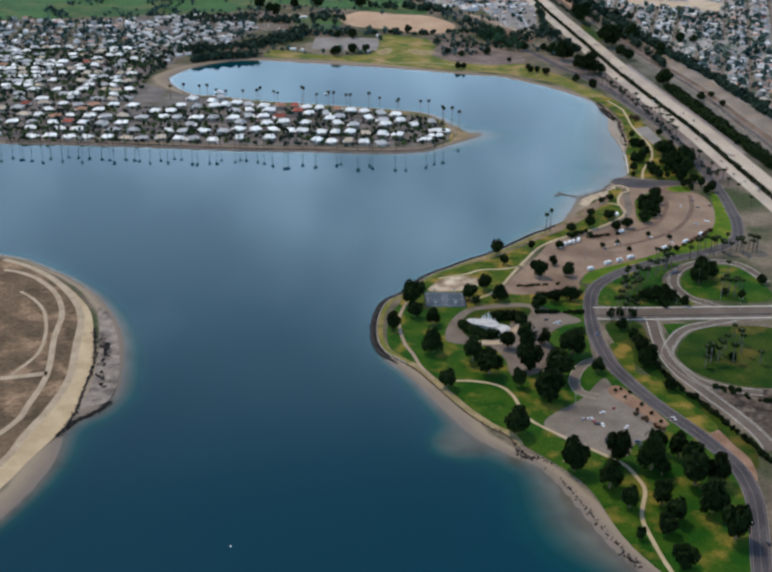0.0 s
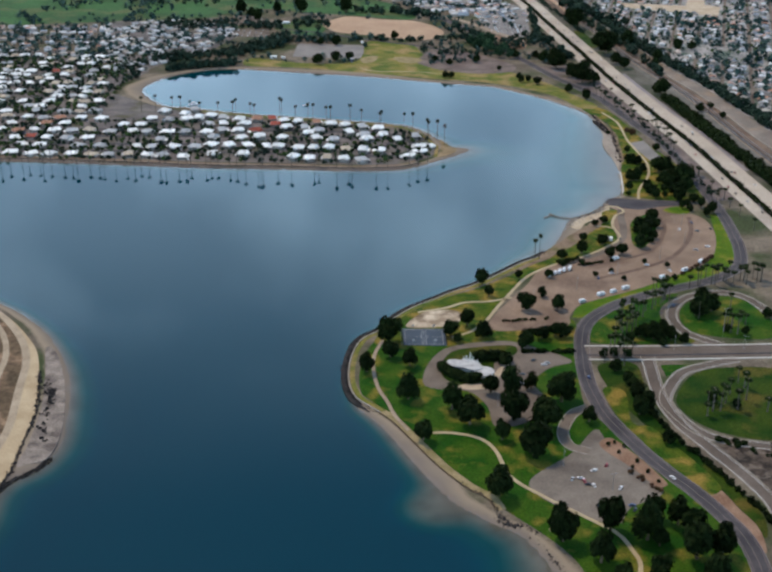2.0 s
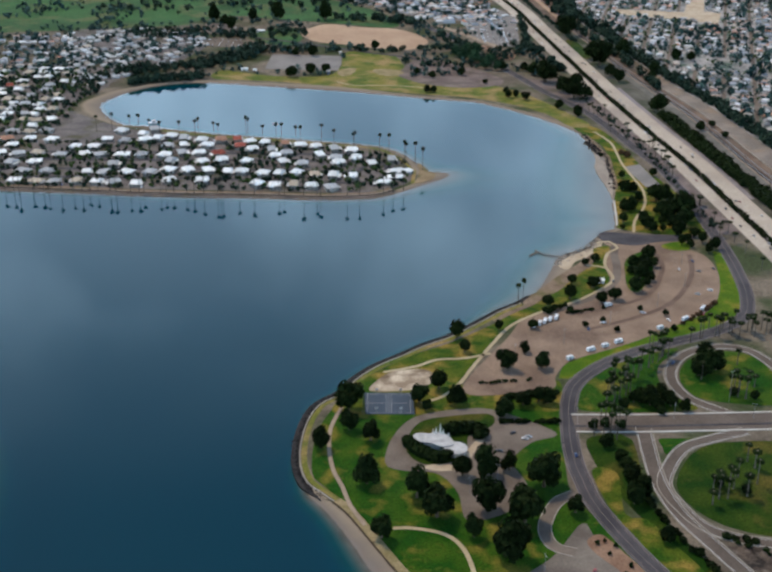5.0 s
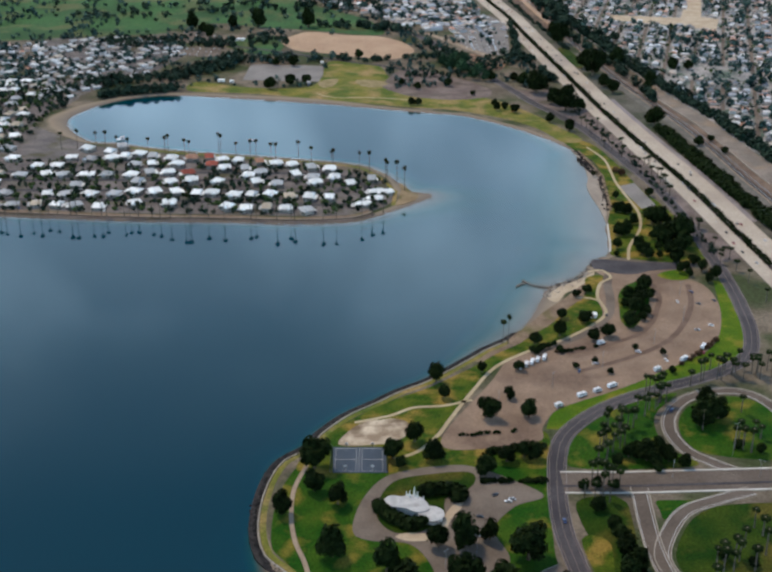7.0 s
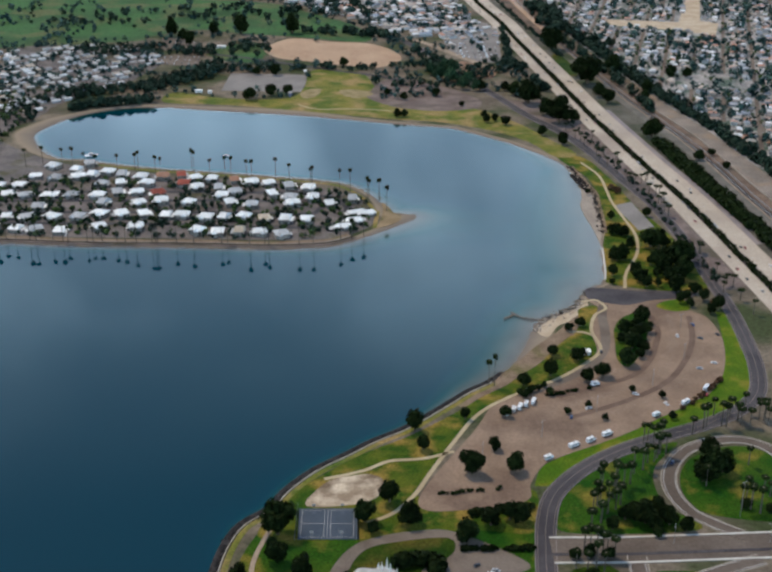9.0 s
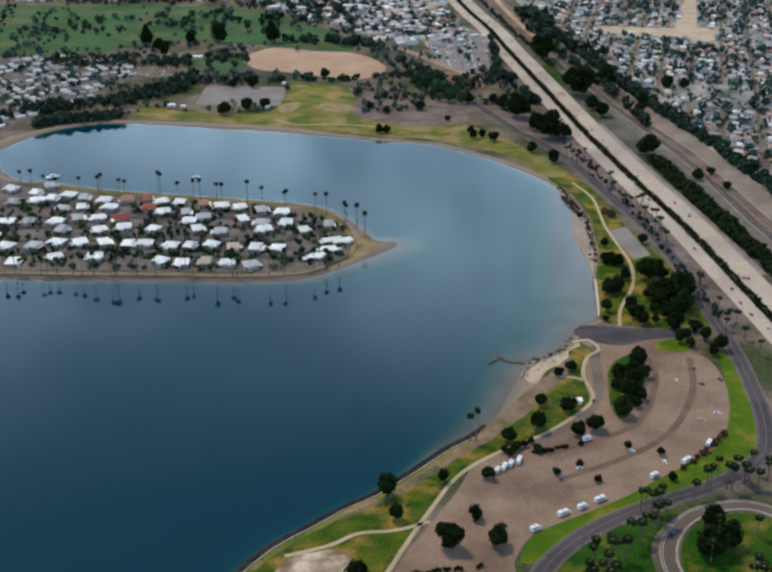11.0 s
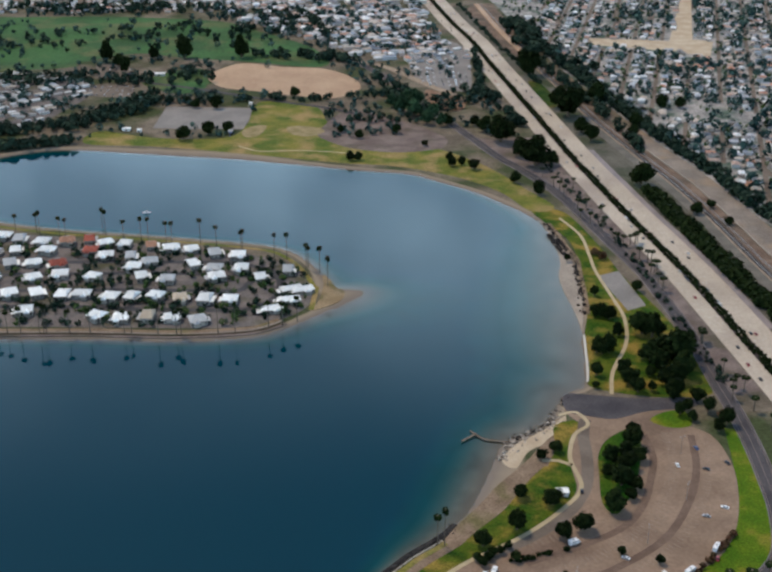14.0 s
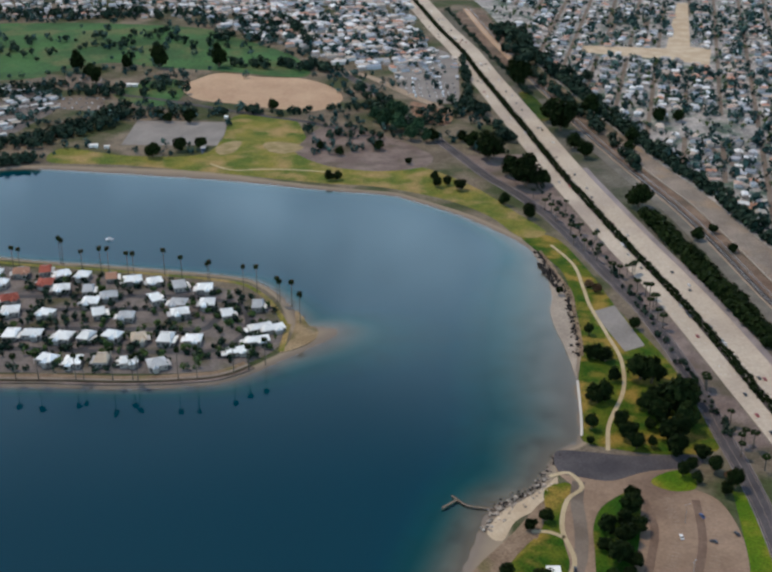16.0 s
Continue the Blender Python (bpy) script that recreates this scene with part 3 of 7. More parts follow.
TREES_EAST_FAR = [(438.2, 1855.3, 13.9), (531.4, 2160.7, 9.2), (479.6, 2079.0, 8.6), (468.9, 2045.1, 7.2), (557.3, 2164.4, 7.9), (450.4, 2197.5, 12.0), (400.6, 2126.6, 19.4), (394.9, 2171.9, 13.1), (380.4, 2349.7, 16.1), (378.0, 2410.9, 12.0), (412.0, 2020.1, 9.4), (406.1, 2053.5, 10.9), (494.6, 1780.6, 5.0), (499.7, 1731.3, 4.8), (475.1, 1763.6, 6.9)]
TREES_RAMP = [(312.8, 1077.6, 8.0), (305.7, 1073.9, 7.0), (321.9, 1083.8, 6.4), (317.2, 1103.7, 6.0), (257, 1026, 7.0), (266, 1030, 6.4), (250, 1030, 5.2), (272.2, 1024.2, 4.6), (281.5, 1018.3, 4.0), (219, 894, 6.0), (222, 918, 6.2), (226, 904, 6.4), (222, 932, 5.0), (219, 944, 4.4), (213, 966, 4.6), (232, 852.6, 4.6), (281, 916, 3.4), (297, 906, 3.2), (369.3, 1070.1, 4.2)]
PALMS_RAMP = [(213, 994), (217, 996), (221, 994), (224, 992), (227, 994), (231, 990), (222, 1021), (229, 1026), (235, 1036), (241, 1041), (245, 1046), (268, 1087), (278, 1097), (327, 1048), (322, 1040), (333, 1036), (328, 1040), (281, 914), (297, 903), (297, 926), (308, 918), (283, 900), (312, 938), (277, 900), (290, 912), (234, 1060), (237, 1045), (230, 1045), (246, 1064), (252, 1070), (256, 1070), (226, 1039), (242, 1054), (275, 1119), (282, 1119), (289, 1123), (273, 1096), (288, 1106), (261, 1083), (281, 1102), (313, 1133), (323, 1141), (335, 1159), (337, 1144), (347, 1159), (351, 1152), (358, 1145), (369, 1159), (371, 1145), (381, 1159), (382, 1149), (389, 1156), (359, 1163), (370, 1152), (206, 980), (212, 975), (218, 980), (222, 975)]
PALMS_SPIT = [(-188, 1719), (-167, 1712), (-162, 1714), (-127, 1724), (-124, 1721), (-104, 1708), (-86, 1704), (-79, 1704), (-60, 1695), (-54, 1691), (-27, 1694), (-11, 1689), (14, 1675), (16, 1672), (47, 1657), (59, 1654), (78, 1633), (80, 1634), (91, 1621), (99, 1591), (-136, 1503), (-132, 1502), (-130, 1502), (-111, 1501), (-94, 1500), (-66, 1500), (-60, 1500), (-38, 1498), (-23, 1498), (-19, 1497), (11, 1498), (25, 1499), (52, 1506), (63, 1511), (75, 1520), (174, 1208), (178, 1206)]
HOMES_SHORE = [(-93, 1527, 0), (-73, 1524, 0), (-51, 1526, 2), (-30, 1523, 0), (-8, 1518, 1), (-133, 1573, 0), (-116, 1573, 0), (-90, 1567, 0), (-71, 1566, 0), (-50, 1566, 0), (-29, 1563, 2), (-7, 1560, 0), (15, 1559, 0), (-114, 1611, 0), (-70, 1610, 0), (-46, 1603, 1), (-2, 1608, 0), (38, 1604, 0), (-152, 1640, 3)]
HOMES_INNER = [(-112, 1661, 0), (-88, 1657, 1), (-68, 1644, 1), (-81, 1632, 0), (-27, 1637, 0), (-6, 1628, 1), (19, 1625, 0), (62, 1621, 1), (-156, 1697, 4), (-129, 1674, 3), (-136, 1703, 3), (-118, 1692, 0), (-99, 1689, 0), (-73, 1685, 4), (-53, 1678, 0), (-33, 1674, 0), (-10, 1664, 1), (13, 1658, 0), (-145, 1617, 0)]
HOMES_WEST = [(-238, 1703, 0), (-222, 1714, 0), (-221, 1674, 1), (-201, 1676, 0), (-180, 1696, 0), (-217, 1636, 0), (-198, 1645, 1), (-176, 1645, 0), (-168, 1611, 0), (-206, 1612, 1), (-203, 1578, 0), (-180, 1576, 0), (-157, 1577, 0), (-158, 1540, 0), (-196, 1540, 0), (-260, 1722, 0), (-290, 1735, 0), (-250, 1745, 1), (-205, 1706, 1), (-170, 1674, 0)]
HOMES = HOMES_SHORE + HOMES_INNER + HOMES_WEST
HOMES_LONG = [(52, 1539), (66, 1557), (77, 1578), (67, 1580)]
RVS = [(184, 1163), (189, 1167), (194, 1171), (199, 1175), (205, 1179), (256, 1206), (319, 1177), (293, 1159), (340, 1199), (206, 1101), (226, 1117), (239, 1124), (252, 1132)]
CARS_LOT = [(183, 1162), (245, 1170), (339, 1290), (357, 1311), (357, 1285), (373, 1292), (343, 1232), (357, 1241), (338, 1189), (270, 1261), (284, 1191), (304, 1176), (230, 1157), (135, 958), (147, 983), (158, 978), (155, 975)]
CARS_SOUTH = [(162, 800), (164, 796), (168, 795), (186, 792), (190, 771), (191, 766), (167, 771), (154, 803), (171, 814), (181, 821), (197, 814), (160, 804)]
CARS_ROAD = [(225, 805), (247, 669), (252, 644), (189, 953)]
HEDGE_A, HEDGE_B, HEDGE_C = [(145, 1035), (187, 1043)], [(141, 999), (183, 999)], [(128, 1059), (169, 1064)]
HEDGE_D, HEDGE_E = [(355, 1214), (326, 1179), (312, 1167)], [(215, 1189), (253, 1200)]
JETTY, JETTY_ARM = [(232, 1323), (225, 1325), (214, 1328), (208, 1335), (205, 1339)], [(208, 1335), (198, 1326)]
MAST, CAR_RAMP = [(319, 1032)], [(290, 1095)]
BOATS = [(-94, 1785, 1.0), (-258, 1786, 1.9)]
TREES_LOOP = [(244.8, 1030, 4.4), (235.1, 1019.2, 4.0), (261.2, 1020.2, 4.6), (325.5, 1041.7, 3.4), (228, 990, 3.4), (216, 992, 3.4), (207, 990, 3.2), (340, 1036, 3.2), (262, 1012, 3.0)]

RAIL = [(352, 2900), (368, 2690), (385, 2530), (400, 2380), (414, 2270), (424, 2170), (435, 2090), (450, 2000), (464, 1920), (475, 1861), (485, 1785), (491, 1722), (496, 1660), (501, 1610), (520, 1450), (545, 1300)]
RAIL_EAST = [(378, 2900), (396, 2690), (404, 2538), (418, 2380), (432, 2270), (444, 2170), (455, 2090), (467, 2000), (481, 1925), (494, 1861), (502, 1797), (508, 1733), (514, 1664), (522, 1600), (545, 1450), (575, 1300)]
SUBURB_WEST = [(384, 2900), (402, 2690), (412, 2538), (432, 2380), (448, 2270), (464, 2160), (480, 2075), (493, 1995), (509, 1925), (520, 1867), (528, 1803), (537, 1738), (546, 1670), (557, 1600), (582, 1450), (612, 1300)]
CAMPGROUND = [(75, 2052), (105, 2008), (134, 1989), (178, 1979), (223, 1993), (236, 2026), (222, 2060), (190, 2105), (133, 2160), (102, 2150), (82, 2092)]
PALMS_ROADSIDE = [(360, 1838), (354, 1776), (364, 1780), (353, 1752), (361, 1741), (374, 1756), (378, 1762), (373, 1729), (368, 1713), (376, 1686), (381, 1675), (389, 1680), (394, 1685), (397, 1688), (391, 1646), (395, 1636), (398, 1629), (393, 1610), (397, 1611), (400, 1616), (394, 1588), (396, 1574), (346, 1820), (402, 1471), (404, 1476), (403, 1468), (406, 1421), (405, 1391), (409, 1398), (412, 1390), (411, 1358), (402, 1378), (415, 1330), (340, 1850), (333, 1880), (345, 1835), (420, 1290)]

# ---- building helpers ----
from mathutils.geometry import tessellate_polygon

LAND = 1.5                                   # height of the flat land over the water
rng = random.Random(7)


def shape(name, verts, faces, material, parent=None, label="", smooth=False):
    me = bpy.data.meshes.new(name)
    me.from_pydata([tuple(v) for v in verts], [], [tuple(f) for f in faces])
    me.materials.append(material)
    if smooth:
        me.polygons.foreach_set("use_smooth", [True] * len(me.polygons))
    me.update()
    ob = new(name, me)
    if parent:
        ob.parent = parent
    if label:
        tagged(ob, label)
    return ob


def part(name, bm, material, parent, label=""):
    me = bpy.data.meshes.new(name)
    bm.to_mesh(me)
    bm.free()
    me.materials.append(material)
    ob = new(name, me)
    ob.parent = parent
    if label:
        tagged(ob, label)
    return ob


def curve_through(points, closed=False, step=6.0):
    """A smooth line through plan points (Catmull-Rom), about one point every step metres."""
    p = [Vector(q) for q in points]
    n = len(p)
    out = []
    for i in range(n if closed else n - 1):
        a, b = p[i], p[(i + 1) % n]
        before = p[i - 1] if (closed or i) else a + (a - b)
        after = p[(i + 2) % n] if (closed or i + 2 < n) else b + (b - a)
        k = max(1, int((b - a).length / step))
        for j in range(k):
            t = j / k
            out.append(0.5 * (2 * a + (b - before) * t + (2 * before - 5 * a + 4 * b - after) * t * t + (3 * a - before - 3 * b + after) * t ** 3))
    if not closed:
        out.append(p[-1])
    return [(v.x, v.y) for v in out]


def slab(name, outline, z, material, parent=None, label="", skirt=0.6):
    """A flat area with an edge that goes down into the ground."""
    tris = tessellate_polygon([[Vector((x, y, 0)) for x, y in outline]])
    n = len(outline)
    verts = [(x, y, z) for x, y in outline] + [(x, y, z - skirt) for x, y in outline]
    area = sum(outline[i - 1][0] * outline[i][1] - outline[i][0] * outline[i - 1][1] for i in range(n))
    faces = []
    for t in tris:
        (ax, ay), (bx, by), (cx, cy) = (outline[i] for i in t)
        up = (bx - ax) * (cy - ay) - (by - ay) * (cx - ax) > 0
        faces.append(t if up else t[::-1])
    for i in range(n):
        j = (i + 1) % n
        faces.append((i, i + n, j + n, j) if area > 0 else (j, j + n, i + n, i))
    return shape(name, verts, faces, material, parent, label)


def side(line, off):
    """A line moved to its right by off metres."""
    out = []
    for i, (x, y) in enumerate(line):
        (ax, ay), (bx, by) = line[max(i - 1, 0)], line[min(i + 1, len(line) - 1)]
        d = math.hypot(bx - ax, by - ay) or 1
        out.append((x + off * (by - ay) / d, y - off * (bx - ax) / d))
    return out


def ribbon(name, line, left, right, z, material, parent=None, label="", skirt=0.5):
    """A band along a line, from left to right of it (metres, to the right positive)."""
    a, b = side(line, left), side(line, right)
    n = len(line)
    verts = [(x, y, z) for x, y in a] + [(x, y, z) for x, y in b] + [(x, y, z - skirt) for x, y in a] + [(x, y, z - skirt) for x, y in b]
    faces = []
    for i in range(n - 1):
        faces += [(i, n + i, n + i + 1, i + 1), (i, i + 1, 2 * n + i + 1, 2 * n + i), (n + i, 3 * n + i, 3 * n + i + 1, n + i + 1)]
    return shape(name, verts, faces, material, parent, label)


def dashes(lines, z, width, dash, gap):
    verts, faces = [], []
    for line in lines:
        run = 0.0
        for (ax, ay), (bx, by) in zip(line, line[1:]):
            d = math.hypot(bx - ax, by - ay)
            ux, uy = (bx - ax) / d, (by - ay) / d
            s = 0.0
            while s < d:
                on = (run + s) % (dash + gap) < dash
                if on:
                    e = min(d, s + dash)
                    k = len(verts)
                    for q, w in ((s, -width), (s, width), (e, width), (e, -width)):
                        verts.append((ax + ux * q + uy * w / 2, ay + uy * q - ux * w / 2, z))
                    faces.append((k, k + 1, k + 2, k + 3))
                s += dash + gap
            run += d
    return verts, faces


def inside(px, py, poly):
    px, py = np.asarray(px, float), np.asarray(py, float)
    hit = np.zeros(px.shape, bool)
    for (ax, ay), (bx, by) in zip(poly, poly[1:] + poly[:1]):
        if ay != by:
            hit ^= ((ay > py) != (by > py)) & (px < (bx - ax) * (py - ay) / (by - ay) + ax)
    return hit


def box(bm, x0, y0, z0, x1, y1, z1):
    v = [bm.verts.new(c) for c in ((x0, y0, z0), (x1, y0, z0), (x1, y1, z0), (x0, y1, z0), (x0, y0, z1), (x1, y0, z1), (x1, y1, z1), (x0, y1, z1))]
    for f in ((0, 3, 2, 1), (4, 5, 6, 7), (0, 1, 5, 4), (1, 2, 6, 5), (2, 3, 7, 6), (3, 0, 4, 7)):
        bm.faces.new([v[i] for i in f])


def tube(bm, line, radii, sides=8):
    """A tapered round stem along 3D points."""
    rings = []
    for i, (p, r) in enumerate(zip(line, radii)):
        d = (Vector(line[min(i + 1, len(line) - 1)]) - Vector(line[max(i - 1, 0)])).normalized()
        s = d.cross(Vector((0.3, 1, 0.1))).normalized()
        t = d.cross(s)
        rings.append([bm.verts.new(Vector(p) + r * (math.cos(q) * s + math.sin(q) * t)) for q in (2 * math.pi * k / sides for k in range(sides))])
    for a, b in zip(rings, rings[1:]):
        for k in range(sides):
            bm.faces.new((a[k], a[(k + 1) % sides], b[(k + 1) % sides], b[k]))
    bm.faces.new(rings[-1])


# ---- ground, bed and water ----
park_line = curve_through(SHORE_PARK + SHORE_COVE + SHORE_WEST)
WET_SHORE = [(163, 620), (150, 643), (139, 675), (130, 702), (114, 738), (96, 752), (84, 764), (72, 776), (58, 798), (41, 832), (26, 865), (13, 888), (3, 902)]
wet_line = curve_through(WET_SHORE + SHORE_PARK[12:] + SHORE_COVE + SHORE_WEST)
mainland = [(900, -3000), (420, 150), (250, 480)] + wet_line + [(-1200, 1560), (-4200, 1620), (-4200, 5200), (4200, 5200), (4200, -3000)]
isle = curve_through(ISLAND) + [(-600, 1190), (-1100, 1220), (-1900, 900), (-1500, 100), (-800, 150), (-400, 430)]

xs = np.concatenate([np.linspace(-4200, -720, 25), np.linspace(-680, -525, 14), np.arange(-520, 560, 5.0), np.linspace(570, 900, 20), np.linspace(960, 4200, 24)])
ys = np.concatenate([np.linspace(-3000, 300, 20), np.linspace(340, 570, 14), np.arange(580, 2060, 5.0), np.linspace(2080, 2500, 18), np.linspace(2600, 5200, 20)])
gx, gy = np.meshgrid(xs, ys)
px, py = gx.ravel(), gy.ravel()
dist = np.full(px.shape, 1e9)
for poly in (mainland, isle):
    for (ax, ay), (bx, by) in zip(poly, poly[1:] + poly[:1]):
        ex, ey = bx - ax, by - ay
        q = np.clip(((px - ax) * ex + (py - ay) * ey) / (ex * ex + ey * ey + 1e-9), 0, 1)
        dist = np.minimum(dist, (px - ax - q * ex) ** 2 + (py - ay - q * ey) ** 2)
dist = np.sqrt(dist) * np.where(inside(px, py, mainland) | inside(px, py, isle), 1, -1)


def near(x, y, r):
    return np.exp(-((px - x) ** 2 + (py - y) ** 2) / (r * r))


# broad beaches: by the jetty, the west end of the cove, the north shore, the spit, the island, the south park
beach = 5 + 10 * near(222, 1290, 55) + 26 * near(-330, 1880, 75) + 12 * near(-60, 1985, 120) + 16 * near(115, 1575, 32) + 20 * near(-235, 820, 160) + 9 * near(150, 650, 70) + 16 * near(48, 822, 42)
shoal = 6 + 20 * near(190, 1260, 75) + 16 * near(130, 680, 110) + 3 * near(40, 830, 60) + 10 * near(-235, 840, 180) + 4 * near(-150, 1480, 300) + 55 * near(50, 766, 20) + 26 * near(125, 660, 60) + 70 * near(310, 1500, 170) + 26 * near(320, 1650, 110) - 5 * near(-12, 970, 55)
land = dist > 0
ramp = np.clip(np.where(land, dist / np.minimum(beach, 9), -dist / shoal), 0, None)
height = np.where(land, LAND * np.clip(ramp, 0, 1) ** 0.7, -np.minimum(1.3 * ramp, 6.0))
inland = np.where(land, dist / beach, -np.clip(-dist / shoal, 0, 2.5))
nx, ny = len(xs), len(ys)
idx = np.arange(nx * ny).reshape(ny, nx)
quads = np.stack([idx[:-1, :-1], idx[:-1, 1:], idx[1:, 1:], idx[1:, :-1]], -1).reshape(-1, 4)
gm = bpy.data.meshes.new("ground")
gm.from_pydata(np.stack([px, py, height], 1).tolist(), [], quads.tolist())
att = gm.attributes.new("inland", "FLOAT", "POINT")
att.data.foreach_set("value", inland.astype(np.float32))
gm.materials.append(EARTH)
gm.polygons.foreach_set("use_smooth", [True] * len(gm.polygons))
tagged(new("ground", gm), "dry brown earth with sandy shores and muddy bay bed", "ground", kind="structure")
wm = bpy.data.meshes.new("water")
wm.from_pydata(np.stack([px, py, np.zeros_like(px)], 1).tolist(), [], quads.tolist())
wm.attributes.new("inland", "FLOAT", "POINT").data.foreach_set("value", inland.astype(np.float32))
wm.materials.append(WATER)
tagged(new("water", wm), "calm blue-green bay water reflecting a hazy sky", "water", kind="structure")


def structure(ob, label, category):
    return tagged(ob, label, category, kind="structure")


# ---- lawns, fields, lots ----
structure(slab("lawn", curve_through(LAWN_SOUTH, True), LAND + 0.06, GRASS), "mottled green and yellow park lawn by the water", "lawn")
structure(slab("lawn", curve_through(LAWN_MID, True), LAND + 0.08, GRASS_MOTTLED), "strip of patchy park lawn between shore and car park", "lawn")
structure(slab("lawn", curve_through(LAWN_RAMP, True), LAND + 0.06, GRASS_MOTTLED), "patchy park lawn beside the boat ramp", "lawn")
structure(slab("lawn", curve_through(LAWN_SHORE_N, True), LAND + 0.10, GRASS_DRY), "dry yellow-green grass along the cove's far shore", "lawn")
structure(slab("sand_patch", curve_through([(275, 1358), (265, 1346), (248, 1331), (234, 1319), (223, 1299), (231, 1290), (242, 1310), (258, 1323), (271, 1341)], True, 4), LAND + 0.02, PALE_SAND), "bleached sand and shell beside the boat ramp", "sand")
structure(slab("shore_bank", curve_through([(260, 1329), (238, 1297), (216, 1269), (204, 1250), (188, 1228), (173, 1205), (155, 1188), (147, 1177), (159, 1171), (185, 1191), (210, 1220), (230, 1244), (244, 1270), (259, 1302), (271, 1336)], True, 4), LAND + 0.03, BANK), "brown earth bank between beach and lawn", "bank")
structure(slab("lawn", curve_through([(251, 1292), (237, 1274), (218, 1243), (198, 1220), (186, 1204), (171, 1185), (160, 1173), (176, 1181), (213, 1217), (241, 1252), (257, 1290)], True, 4), LAND + 0.05, GRASS_MOTTLED), "dry yellow-green lawn edge above the beach", "lawn")
road_line = curve_through(ROAD_BAY, step=8.0)
verge = curve_through([(384, 1338), (377, 1293), (371, 1260), (359, 1222), (343, 1195), (320, 1175), (296, 1157), (270, 1137), (245, 1121), (220, 1107), (200, 1091), (192, 1068)], step=5) + [p for p in side(road_line, 6.4) if 1062 < p[1] < 1340][::-1]
structure(slab("verge", verge, LAND + 0.05, GRASS_BRIGHT), "bright green grass verge between road and car park", "verge")
structure(slab("ramp_lawn", curve_through([(232, 1088), (212, 1062), (203, 1040), (202, 1018), (240, 1014), (292, 1020), (276, 1042), (272, 1066), (278, 1092), (300, 1122), (270, 1110)], True), LAND + 0.05, GRASS), "shaded green lawn inside the interchange", "lawn")
structure(slab("loop_lawn", curve_through([(302, 1034), (292, 1046), (289, 1066), (296, 1090), (313, 1108), (339, 1117), (357, 1110), (368, 1090), (372, 1060), (370, 1035), (345, 1026)], True), LAND + 0.05, GRASS), "round green lawn inside the loop ramp", "lawn")
structure(slab("loop_lawn", curve_through([(300, 972), (276, 960), (261, 938), (252, 914), (256, 893), (266, 876), (282, 864), (310, 856), (345, 862), (362, 890), (366, 930), (350, 970)], True), LAND + 0.05, GRASS_DARK), "round green lawn inside the loop ramp", "lawn")
structure(slab("road_lawn", curve_through([(197, 934), (203, 884), (213, 856), (223, 820), (234, 792), (245, 784), (256, 792), (252, 812), (244, 832), (233, 856), (224, 876), (211, 882), (214, 931)], True, 4), LAND + 0.09, GRASS_MOTTLED), "bright yellow-green grass strip beside the road", "lawn")
structure(slab("gore_lawn", curve_through([(253, 976), (267, 977), (280, 976), (265, 967), (254, 955), (253, 966)], True, 3), LAND + 0.19, GRASS), "small green wedge between two slip roads", "lawn")
structure(slab("bare_verge", curve_through([(239, 786), (254, 792), (262, 768), (269, 745), (266, 719), (259, 738), (250, 768)], True, 4), LAND + 0.07, RED_EARTH), "bare reddish-brown earth beside the road", "verge")
structure(slab("road_lawn", curve_through([(200, 975), (200, 950), (205, 925), (214, 895), (228, 860), (246, 815), (262, 770), (270, 735), (276, 760), (266, 800), (250, 838), (236, 876), (231, 915), (233, 975), (218, 982)], True), LAND + 0.05, GRASS_DARK), "rough green strip between road and ramp", "lawn")

lot = structure(slab("car_park", curve_through(LOT_NORTH, True, 4), LAND + 0.14, LOT), "large sun-bleached pinkish tan asphalt car park", "car park")
structure(slab("boat_ramp", curve_through([(277, 1364), (279, 1388), (300, 1387), (331, 1381), (372, 1381), (370, 1367), (335, 1362), (310, 1352), (292, 1356)], True, 4), LAND + 0.2, ROAD), "dark asphalt boat launch apron by the water", "boat ramp")
structure(slab("car_park", curve_through(LOT_CENTER, True, 4), LAND + 0.14, LOT_GREY), "grey-brown asphalt drive and car park round the pavilion", "car park")
structure(slab("car_park", curve_through(LOT_SOUTH, True, 4), LAND + 0.14, LOT_WORN), "small grey asphalt car park in the park", "car park")
structure(slab("car_park", LOT_REST, LAND + 0.14, PALE_ASPHALT), "small grey asphalt car park by the shore path", "car park")
structure(slab("car_park", LOT_FAR, LAND + 0.14, PALE_ASPHALT), "grey asphalt car park beyond the cove", "car park")
structure(slab("car_park", PALE_LOT, LAND + 0.12, PALE_SAND), "tan street and bare lot among suburban roofs", "street")
structure(slab("car_park", curve_through(TRADE_LOT, True, 10), LAND + 0.12, PALE_ASPHALT), "pale paved yard full of white vehicles", "yard")
structure(slab("home_park", curve_through([(-512, 2330), (-400, 2385), (-332, 2378), (-275, 2340), (-250, 2258), (-265, 2184), (-290, 2110), (-330, 2060), (-356, 2005), (-384, 1956), (-407, 1921)], True, 10), LAND + 0.06, HOME_LOTS), "grey lots of a distant caravan park", "pavement")
for yard in ([(-278, 2439), (-227, 2437), (-203, 2337), (-261, 2347)], [(-257, 2310), (-199, 2308), (-180, 2236), (-246, 2246)]):
    structure(slab("car_park", yard, LAND + 0.14, LOT_GREY), "grey asphalt yard among trees beyond the cove", "car park")
